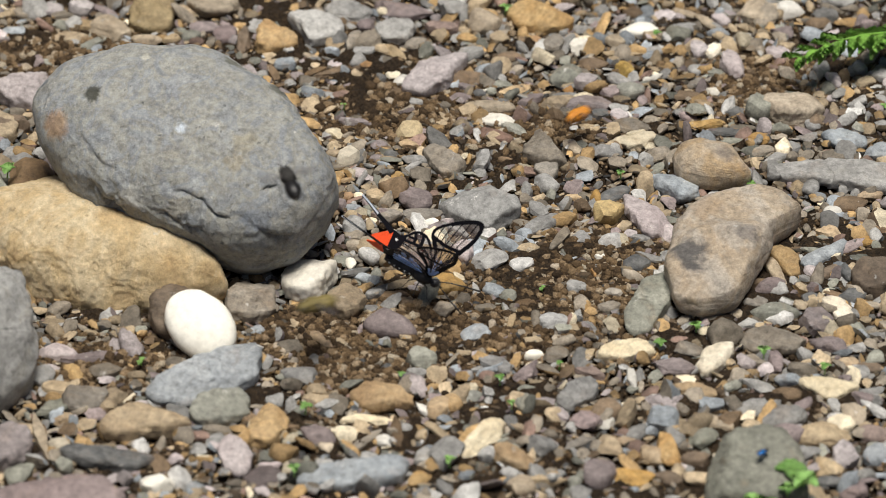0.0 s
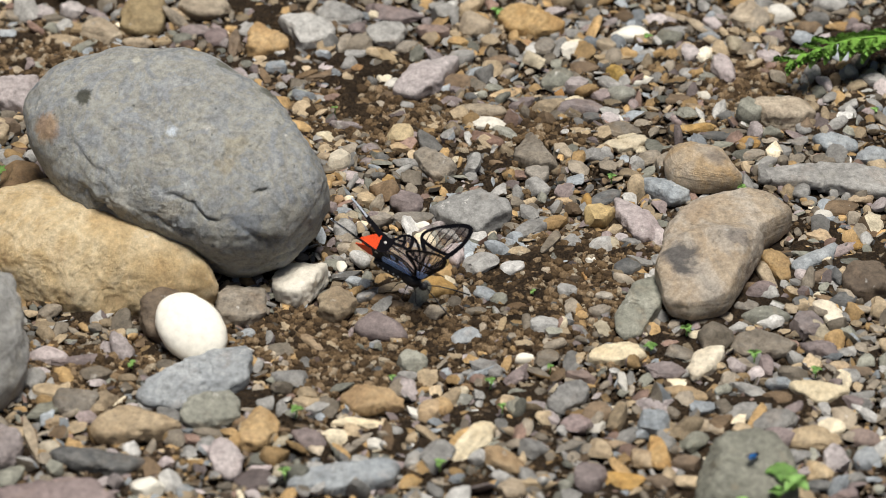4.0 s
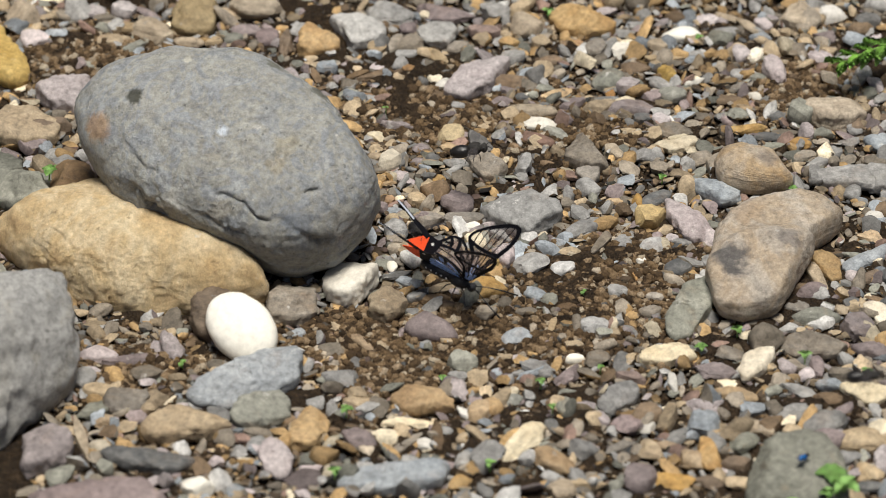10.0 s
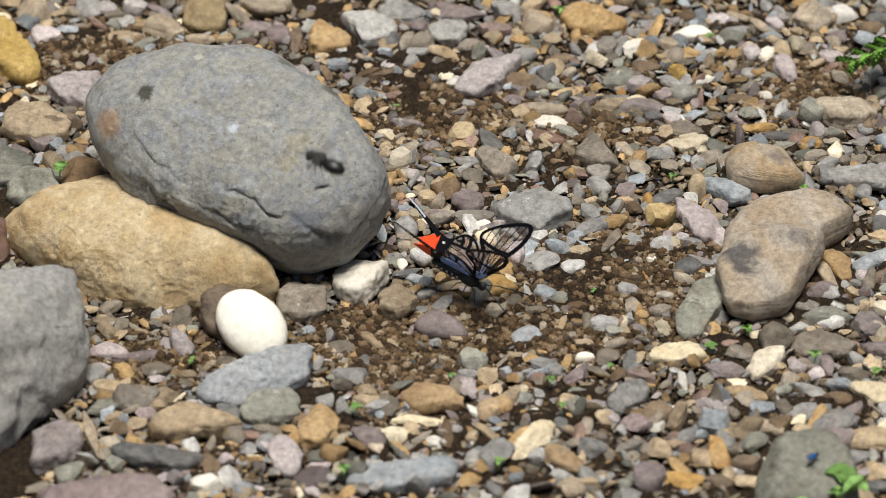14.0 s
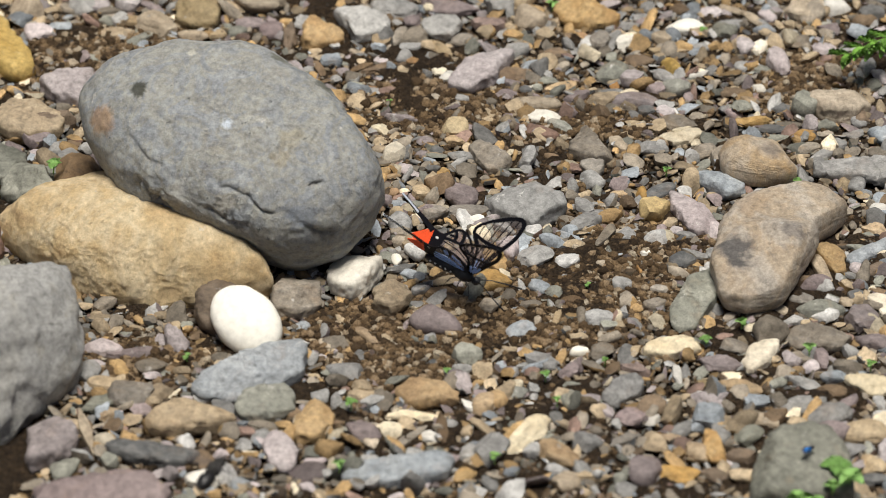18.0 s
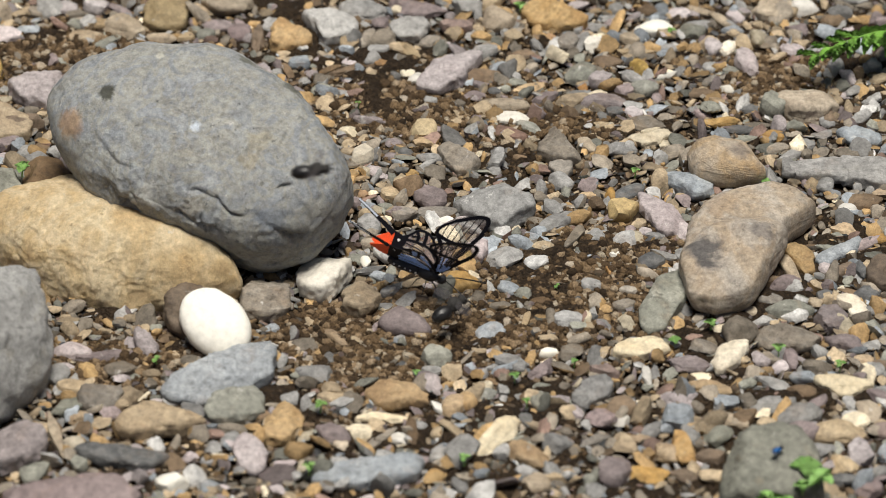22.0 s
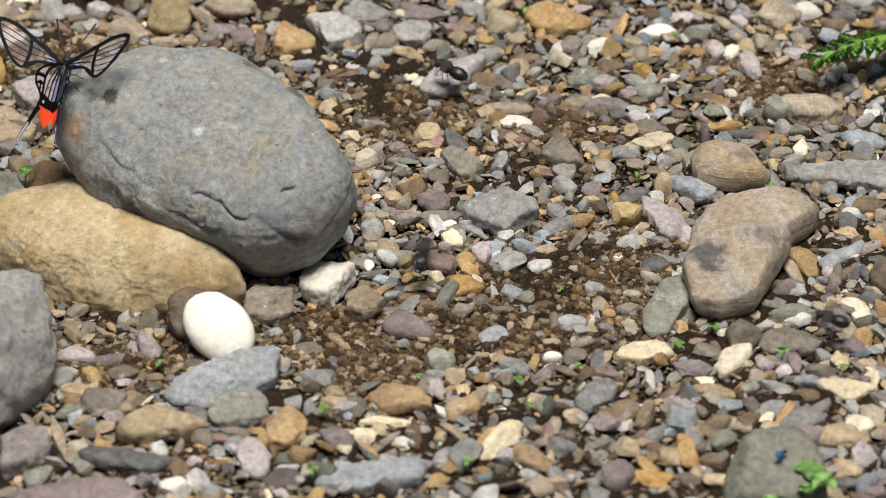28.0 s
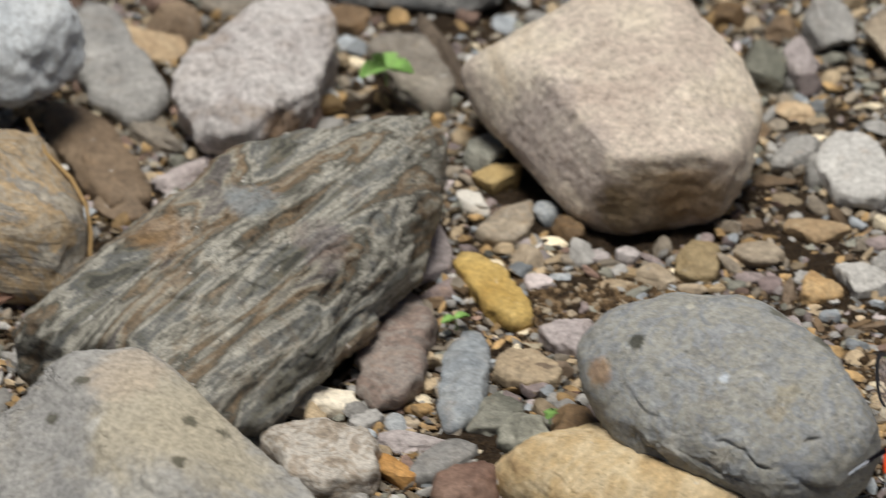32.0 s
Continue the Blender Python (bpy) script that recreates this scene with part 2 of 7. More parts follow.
def S(tone, x, y, z, a, b, c, turn):
    """One worn stone lying on the gravel; centimetres and degrees."""
    size = "big" if a > 0.75 else "small"
    level = 4 if a > 0.62 else 3
    sharp = rng.choice([9.0, 16.0, 26.0, 40.0, 60.0])
    v, faces = pebble_verts(level, rng, facets=int(rng.integers(7, 14)), sharp=sharp, low=0.5 if sharp > 10 else 0.72, relief=rng.uniform(0.05, 0.13),
                            slab=rng.choice([0.0, 0.5, 0.62]))
    v = v * (np.array([a, b, c]) / 100 * 1.05)
    name, category, group = KINDS[size]
    ob = new(name, mesh_from(name, v, faces, STONE[tone], crease=24 if level == 4 else 32))
    ob.matrix_basis = pose(x / 100, y / 100, z / 100, rng.uniform(-6, 6), rng.uniform(-6, 6), turn)
    shape = "flat" if c < 0.45 * b else ("long" if a > 2 * b else ("rounded" if sharp < 10 else "angular"))
    tagged(ob, f"{shape} {TONES[tone][2]} {name} bedded in river gravel", category, group)
    PLACED.append((x / 100, y / 100, a / 105, b / 105, radians(turn)))
    return ob


def gauge(p, reach, c, q=2.3, round_=14.0, cuts=(), cut_sharp=14.0, c_low=None):
    """How far out the points p (cm, rows) lie in a stone of that reach at even angles round it, half-height c (c_low: below its middle) and cutting planes: 1 on its surface."""
    g = np.zeros(len(p))
    k = len(reach)
    for i, h in enumerate(reach):
        a = 2 * math.pi * i / k
        g += np.maximum((p[:, 0] * math.cos(a) + p[:, 1] * math.sin(a)) / h, 0) ** round_
    g = g ** (1 / round_)
    G = (g ** q + (np.abs(p[:, 2]) / np.where(p[:, 2] < 0, c_low or c, c)) ** q) ** (1 / q)
    if cuts:
        G = G ** cut_sharp
        for n, h in cuts:
            n = np.array(n) / np.linalg.norm(n)
            G += np.maximum(p @ n / h, 0) ** cut_sharp
        G = G ** (1 / cut_sharp)
    return G


def carve(v, seams, seed):
    """Cuts cracks and ledges into the upper side of a stone: each seam is a line of (x, y) in cm, its depth, its width and the drop on its right."""
    wob = 0.10 * np.stack([fbm(v * 2.2, seed + 70, 4), fbm(v * 2.2, seed + 80, 4)], 1)
    sink = np.zeros(len(v))
    for line, depth, width, drop in seams:
        near, side, along = np.full(len(v), 9e9), np.zeros(len(v)), np.zeros(len(v))
        for i, (a, b_) in enumerate(zip(line, line[1:])):
            a, b_ = np.array(a), np.array(b_)
            d = b_ - a
            q = v[:, :2] + wob - a
            f = np.clip(q @ d / (d @ d), 0, 1)
            off = q - f[:, None] * d
            dist = np.linalg.norm(off, axis=1)
            closer = dist < near
            near = np.where(closer, dist, near)
            side = np.where(closer, np.sign(d[0] * q[:, 1] - d[1] * q[:, 0]), side)
            along = np.where(closer, (i + f) / (len(line) - 1), along)
        fade = np.clip(4 * along, 0, 1) * np.clip(4 * (1 - along), 0, 1)
        patchy = np.clip(0.75 + 0.6 * fbm(v * 1.6, seed + 60, 2), 0.1, 1.4)
        sink += fade * patchy * (depth * np.exp(-(near / width) ** 2) + drop * (side < 0) * np.exp(-near / (7 * width)))
    sink *= v[:, 2] > -0.4
    return v - v / np.linalg.norm(v, axis=1)[:, None] * sink[:, None]


def rock_verts(level, lumps, relief=0.03, freq=1.5, seed=1, layers=None, chips=None, blend=0.07, seams=(), pits=0.0, rough=0.025):
    """A large stone (cm) of one lump or two grown together, with relief.
    layers: direction, spacing, depth of the ledges between its beds; chips: spacing and depth of the flakes broken off it."""
    d, faces = ball(level)
    lo, hi = np.zeros(len(d)), np.full(len(d), 40.0)
    for _ in range(22 if len(lumps) > 1 else 1):
        mid = (lo + hi) / 2
        if len(lumps) == 1:
            mid = 1 / gauge(d, **lumps[0][1])
            break
        f = -blend * np.log(sum(np.exp(-np.minimum(gauge(d * mid[:, None] - np.array(o), **kw), 30) / blend) for o, kw in lumps))
        hi, lo = np.where(f > 1, mid, hi), np.where(f > 1, lo, mid)
    v = d * mid[:, None]
    size = min(np.mean(lumps[0][1]["reach"]), np.mean(np.linalg.norm(v, axis=1)))
    out = v / np.linalg.norm(v, axis=1)[:, None]
    v = v * (1 + relief * fbm(v / size * freq, seed, 5))[:, None]
    if chips:
        spacing, depth = chips
        h = fbm(v / spacing, seed + 50, 3) * 2.2
        cell = np.floor(h)
        f = np.clip((h - cell) / 0.22, 0, 1)
        v = v + out * ((cell - 1 + f * f * (3 - 2 * f)) * depth)[:, None]
    if layers:
        n, spacing, depth = layers
        n = np.array(n) / np.linalg.norm(n)
        for lvl in (1.0, 0.37):
            s = v @ n / (spacing * lvl) + 0.6 * fbm(v / size * 2.5, seed + 9, 3)
            cell = np.floor(s)
            step = np.mod(np.sin(cell * 12.9898 + seed) * 43758.5453, 1) - 0.5
            nxt = np.mod(np.sin((cell + 1) * 12.9898 + seed) * 43758.5453, 1) - 0.5
            f = np.clip((s - cell - 0.75) / 0.25, 0, 1)
            edge = np.minimum(s - cell, 1 - s + cell)
            mask = np.clip(0.6 + 0.7 * vnoise(v / size * 4, seed + 4), 0, 1.2)
            v = v + out * (((1 - f) * step + f * nxt - 0.5 * np.exp(-(edge / 0.1) ** 2)) * depth * lvl * mask)[:, None]
    if seams:
        v = carve(v, seams, seed)
    if pits:  # little broken-out hollows with sharp rims
        h = fbm(v * 2.6, seed + 33, 4)
        v = v - out * (pits * np.clip((h - 0.42) / 0.10, 0, 1) * np.clip(0.5 + vnoise(v * 0.9, seed + 35), 0, 1))[:, None]
    v = v + out * (fbm(v * 3.0, seed + 20, 5) * rough)[:, None]
    return v / 100, faces


def foot(v, x, y, z):
    """Notes where a stone (its verts in metres, its middle in cm) meets the ground."""
    low = v[v[:, 2] + z / 100 < 0.003][:, :2]
    if len(low) < 8:
        return
    mid = (low.max(0) + low.min(0)) / 2
    q = low - low.mean(0)
    turn = 0.5 * math.atan2(2 * (q[:, 0] * q[:, 1]).mean(), (q[:, 0] ** 2).mean() - (q[:, 1] ** 2).mean())
    c, s = math.cos(turn), math.sin(turn)
    a, b = np.abs((low - mid) @ np.array([[c, -s], [s, c]])).max(0)
    PLACED.append((x / 100 + mid[0], y / 100 + mid[1], 0.95 * a, 0.95 * b, turn))


def rock(name, label, x, y, z, mat, lumps, category="rock", level=6, lean=(0, 0, 0), **kw):
    """A rock of one lump or two grown-together lumps: offset (cm) and the arguments of gauge; lean: how it is tipped, in degrees."""
    v, f = rock_verts(level, lumps, **kw)
    tip = pose(0, 0, 0, *lean)
    foot(v @ np.array(tip.to_3x3()).T, x, y, z)
    ob = new(name, mesh_from(name, v, f, mat))
    ob.matrix_basis = pose(x / 100, y / 100, z / 100, *lean)
    return tagged(ob, label, category, "boulders")


def P(tone, x, y, z, c, reach, style=""):
    """One stone whose outline from above is told by its reach at even angles round it; centimetres. style: egg (smooth), slab (broken, flat-topped)."""
    level = 5 if np.median(reach) > 0.6 else 4
    cuts = []
    k = len(reach)
    for _ in range(0 if style == "egg" else int(rng.integers(4, 8))):
        i = int(rng.integers(k))
        a, up = 2 * math.pi * i / k, rng.uniform(0.5, 2.8) * reach[i] / c
        far_out = math.hypot(reach[i], c * up) / math.hypot(1, up)
        cuts.append(((math.cos(a), math.sin(a), up), far_out * rng.uniform(0.72, 0.93)))
    if style == "slab":
        cuts.append(((rng.uniform(-0.2, 0.2), rng.uniform(-0.35, 0.0), 1.0), c * 0.72))
    size = np.median(reach)
    shape = dict(reach=reach, c=c, q=2.1 if style == "egg" else 3.2, round_=14.0 if style == "egg" else 60.0, cuts=cuts, cut_sharp=float(rng.choice([36, 60, 90])))
    v, f = rock_verts(level, [((0, 0, 0), shape)], relief=0.02 if style == "egg" else 0.05, freq=2.0, seed=int(rng.integers(1, 999)),
                      chips=None if style == "egg" else (size * 0.55, size * 0.035), rough=0.008 if style == "egg" else 0.022)
    name = "stone" if size > 0.75 else "pebble"
    ob = new(name, mesh_from(name, v, f, STONE[tone]))
    ob.matrix_basis = pose(x / 100, y / 100, z / 100)
    word = "angular" if len(cuts) > 2 else "worn"
    tagged(ob, f"{word} {TONES[tone][2]} {name} bedded in river gravel", name, f"river {name}s")
    foot(v, x, y, z)
    return ob


# ---- the large stones ----
GREY_BOULDER = stone_material("grey_boulder_stone", (0.255, 0.268, 0.283), (0.375, 0.382, 0.372), stain=(0.38, 0.32, 0.22), stain_amount=0.3,
                              spread=0.0, patch=70.0, rough_relief=1.0, flecks=0.8, grain=0.9,
                              palette=((0.21, 0.23, 0.26), (0.33, 0.335, 0.335), (0.40, 0.37, 0.29), (0.27, 0.29, 0.325), (0.44, 0.44, 0.43)), palette_amount=0.42, palette_scale=90.0, marks=(
    ((-0.0261, 0.0126, 0.0187), 0.0031, (0.05, 0.05, 0.038), 0.9), ((0.0263, 0.0179, 0.0103), 0.0034, (0.10, 0.10, 0.08), 0.8), ((0.0136, 0.0265, 0.0125), 0.0036, (0.12, 0.12, 0.09), 0.7),
    ((0.0013, 0.0010, 0.021), 0.0024, (0.60, 0.65, 0.72), 0.75), ((-0.0367, 0.0038, 0.0137), 0.0055, (0.42, 0.27, 0.16), 0.65), ((0.0205, -0.0038, 0.0197), 0.0045, (0.41, 0.36, 0.25), 0.4),
    ((0.0183, -0.0100, 0.0199), 0.0036, (0.40, 0.34, 0.23), 0.4), ((-0.0129, -0.0202, 0.0150), 0.0045, (0.56, 0.55, 0.51), 0.6), ((-0.0159, -0.0218, 0.0118), 0.0034, (0.54, 0.52, 0.46), 0.6),
    ((0.0250, -0.0262, 0.0152), 0.0062, (0.21, 0.235, 0.28), 0.6), ((0.0009, -0.0232, 0.0165), 0.0045, (0.43, 0.37, 0.26), 0.35), ((-0.0125, 0.0259, 0.0171), 0.0020, (0.62, 0.60, 0.52), 0.6)))
OCHRE_BOULDER = stone_material("ochre_boulder_stone", (0.46, 0.30, 0.105), (0.71, 0.57, 0.32), stain=(0.38, 0.21, 0.05), stain_amount=0.5, spread=0.0, patch=60.0,
                               rough_relief=1.0, flecks=0.5, grain=0.7, palette=((0.36, 0.20, 0.07), (0.55, 0.38, 0.17), (0.72, 0.60, 0.40), (0.50, 0.33, 0.13)), palette_amount=0.5, palette_scale=36.0)
TAWNY = stone_material("tawny_boulder_stone", (0.22, 0.175, 0.12), (0.42, 0.36, 0.27), stain=(0.46, 0.27, 0.08), stain_amount=0.55, spread=0.0, patch=40.0, rough_relief=1.0, strata=0.04, flecks=0.5, crack=0.3,
                       palette=((0.13, 0.11, 0.08), (0.38, 0.23, 0.07), (0.44, 0.37, 0.27), (0.48, 0.30, 0.10), (0.27, 0.26, 0.24), (0.50, 0.44, 0.34)), palette_amount=0.8, palette_scale=34.0)
FRONT_BOULDER = stone_material("front_boulder_stone", (0.28, 0.275, 0.265), (0.44, 0.425, 0.38), stain=(0.45, 0.37, 0.21), stain_amount=0.3, spread=0.0, patch=22.0, vein=0.1,
                               rough_relief=0.9, flecks=0.5, crack=0.25, palette=((0.27, 0.27, 0.275), (0.38, 0.375, 0.37), (0.50, 0.475, 0.42)), palette_scale=22.0, marks=(
    ((-0.0342, 0.0269, 0.0349), 0.028, (0.47, 0.42, 0.32), 0.85), ((-0.020, 0.022, 0.031), 0.024, (0.47, 0.42, 0.32), 0.8), ((-0.048, 0.046, 0.036), 0.014, (0.48, 0.40, 0.31), 0.7), ((-0.054, 0.024, 0.031), 0.004, (0.6, 0.6, 0.58), 0.6)) + tuple(
    (p, 0.003, (0.09, 0.085, 0.06), 0.85) for p in ((-0.0684, 0.0346, 0.0277), (-0.0272, 0.028, 0.0325), (-0.0271, 0.0053, 0.0335), (-0.061, 0.0425, 0.035), (-0.0176, 0.0293, 0.0284))))
SCHIST = stone_material("schist", (0.10, 0.098, 0.08), (0.30, 0.29, 0.25), stain=(0.29, 0.17, 0.06), stain_amount=0.5, strata=0.26, strata_along=(-0.71, 0.41, 0.58), strata_scale=150.0,
                        spread=0.0, patch=30.0, rough_relief=1.0, flecks=0.8, palette=((0.04, 0.04, 0.035), (0.20, 0.19, 0.145), (0.17, 0.18, 0.185), (0.60, 0.57, 0.49), (0.10, 0.10, 0.085),
                                                                                          (0.27, 0.17, 0.085), (0.46, 0.43, 0.35), (0.14, 0.12, 0.12)), palette_amount=0.85, palette_scale=12.0, band=15.0,
                        marks=(((0.0055, -0.0021, 0.0295), 0.010, (0.27, 0.30, 0.32), 0.7), ((-0.02, -0.02, 0.026), 0.013, (0.30, 0.16, 0.05), 0.55), ((0.030, -0.012, 0.020), 0.010, (0.19, 0.155, 0.16), 0.5)))
QUARTZITE = stone_material("pink_quartzite", (0.46, 0.37, 0.305), (0.70, 0.615, 0.50), stain=(0.40, 0.28, 0.18), stain_amount=0.35, spread=0.0, patch=45.0, rough_relief=0.9, flecks=0.3, crack=0.2,
                           palette=((0.43, 0.33, 0.28), (0.62, 0.52, 0.44), (0.76, 0.67, 0.53), (0.58, 0.46, 0.30)), palette_amount=0.5, palette_scale=22.0, marks=(
    ((0.0099, -0.0429, -0.006), 0.017, (0.17, 0.11, 0.045), 0.8), ((0.025, -0.040, -0.006), 0.015, (0.22, 0.13, 0.05), 0.75), ((-0.0014, -0.0435, -0.006), 0.010, (0.17, 0.115, 0.05), 0.7),
    # these two paint the shade of the left front face into the colour
    ((-0.0274, -0.0181, 0.0055), 0.019, (0.37, 0.31, 0.29), 0.65), ((-0.012, -0.034, 0.004), 0.014, (0.37, 0.31, 0.29), 0.6)))
LILAC_ROCK = stone_material("lilac_quartz_rock", (0.42, 0.385, 0.38), (0.62, 0.59, 0.575), stain=(0.45, 0.38, 0.30), stain_amount=0.3, spread=0.0, patch=35.0, rough_relief=1.0, flecks=0.3, crack=0.5,
                            palette=((0.27, 0.19, 0.11), (0.50, 0.465, 0.46), (0.70, 0.68, 0.67), (0.46, 0.42, 0.40)), palette_amount=0.45, palette_scale=30.0, marks=(((0.010, -0.0259, -0.004), 0.012, (0.24, 0.14, 0.06), 0.7),))
BROWN_SAND = stone_material("brown_sandstone", (0.33, 0.27, 0.205), (0.49, 0.425, 0.34), stain=(0.36, 0.22, 0.09), stain_amount=0.5, spread=0.0, patch=40.0, strata=0.03, rough_relief=0.9, flecks=0.5, palette=((0.31, 0.27, 0.22), (0.44, 0.31, 0.17), (0.50, 0.43, 0.35), (0.37, 0.34, 0.30)), palette_amount=0.5, palette_scale=38.0, marks=(
    ((-0.0138, -0.0107, 0.0082), 0.0075, (0.09, 0.085, 0.085), 0.9), ((0.0040, -0.0030, 0.0072), 0.0045, (0.13, 0.115, 0.11), 0.6), ((-0.0068, 0.014, 0.0063), 0.007, (0.33, 0.22, 0.12), 0.5)))
WHITE_ROCK = stone_material("white_quartz_rock", (0.50, 0.545, 0.59), (0.68, 0.71, 0.74), stain=(0.46, 0.46, 0.45), stain_amount=0.3, spread=0.0, rough_relief=1.0)
rock("grey_boulder", "large rounded grey sandstone boulder leaning on an ochre one", -7.43, 0.65, 2.7, GREY_BOULDER, [
    ((0, 0, 0), dict(reach=(4.53, 4.05, 3.45, 3.19, 3.34, 3.46, 4.0, 4.65, 5.0, 5.04, 4.77, 4.12, 3.41, 2.96, 2.55, 3.2, 3.75, 4.25, 4.42, 4.56), c=2.0, c_low=2.5, q=2.9, round_=110.0))],
     level=7, lean=(30, -5, -8), relief=0.018, freq=1.8, seed=5, chips=(0.9, 0.022), pits=0.035, rough=0.03, seams=(
    (((-0.1, -1.43), (0.11, -1.76), (1.0, -2.24), (1.39, -2.53), (2.16, -2.58)), 0.13, 0.055, 0.10), (((2.97, 0.97), (2.8, -0.44), (2.52, -1.5), (2.01, -2.22)), 0.12, 0.05, 0.05),
    (((-2.52, -1.88), (-1.83, -2.3), (-1.11, -2.78), (0.48, -3.26), (2.21, -3.35), (3.29, -3.18)), 0.20, 0.08, 0.25), (((2.62, -1.77), (2.9, -1.7), (3.15, -1.55)), 0.13, 0.05, 0.06),
    (((3.77, -2.59), (4.0, -2.35), (4.24, -2.05)), 0.13, 0.06, 0.08), (((-2.95, 0.12), (-2.26, -0.83), (-1.2, -1.61)), 0.08, 0.06, 0.08), (((1.99, -0.44), (1.9, -0.7), (1.73, -0.98)), 0.12, 0.05, 0.04),
    (((1.78, -2.41), (2.83, -2.84), (3.53, -2.61)), 0.14, 0.06, 0.12), (((-2.9, -1.2), (-2.2, -1.75), (-1.5, -2.15)), 0.18, 0.08, 0.16), (((-0.6, -2.2), (0.3, -2.7), (1.2, -2.95)), 0.10, 0.05, 0.08)))
rock("ochre_boulder", "smooth ochre-yellow sandstone boulder under a grey one", -10.44, -0.68, 0.46, OCHRE_BOULDER, [
    ((0, 0, 0), dict(reach=(4.41, 3.17, 2.13, 2.21, 2.66, 2.9, 3.49, 10.87, 12.42, 3.53, 2.49, 2.3, 2.65, 3.48, 10.54, 11.67), c=1.7, q=2.3, round_=36.0, cuts=(((0, -0.9, 0.55), 2.3),), cut_sharp=14.0))],
     relief=0.03, freq=1.8, seed=8, chips=(1.3, 0.025), pits=0.035, rough=0.04, level=7)
rock("kidney_stone", "long grey-brown kidney-shaped sandstone cobble", 8.42, -1.14, 0.75, BROWN_SAND, [
    ((0.33, 1.0, -0.05), dict(reach=(6.39, 2.13, 2.08, 2.17, 2.16, 1.67, 1.76, 1.82, 2.03, 5.82, 6.07, 2.47, 2.07, 1.45, 0.68, 3.17), c=0.8, q=2.9, round_=36.0, cuts=(((0.05, -0.12, 1.0), 0.52),), cut_sharp=20.0)),
    ((-0.33, -1.0, 0.05), dict(reach=(2.27, 5.08, 2.14, 2.15, 1.86, 1.69, 1.59, 1.49, 1.55, 1.95, 2.67, 2.01, 2.4, 1.45, 1.23, 0.92), c=0.9, q=2.7, round_=36.0, cuts=(((-0.1, -0.2, 1.0), 0.6),), cut_sharp=20.0))],
     category="stone", relief=0.03, seed=12, chips=(1.3, 0.012), pits=0.04, rough=0.035, blend=0.16)
rock("banded_stone", "rounded grey-brown cobble with pale bands", 8.05, 3.74, 0.5, BROWN_SAND, [
    ((0, 0, 0), dict(reach=(2.14, 0.8, 1.1, 0.76, 1.16, 1.06, 1.18, 1.16, 1.17, 1.17, 1.6, 0.98, 0.98, 1.16, 2.08, 1.4), c=0.6, q=2.5, round_=36.0))],
     category="stone", level=5, relief=0.03, seed=15, layers=((0, -0.5, 1), 0.35, 0.03))
FRONT_SEAMS = (
    (((-5.42, 3.29), (-3.71, 1.58), (-2.2, -0.1), (-0.89, 1.0), (-0.15, 1.56)), 0.05, 0.10, 0.16), (((-4.78, -1.19), (-3.03, -2.28), (-1.28, -3.62), (1.05, -6.22), (3.56, -8.24)), 0.30, 0.22, 0.35),
    (((2.33, -3.62), (4.39, -4.02), (5.61, -3.62), (8.0, -2.3)), 0.22, 0.15, 0.25), (((-1.72, -0.1), (0.61, -2.29), (2.56, -2.83)), 0.10, 0.15, 0.15), (((3.39, -6.48), (5.21, -6.22), (7.57, -4.93)), 0.25, 0.2, 0.25))
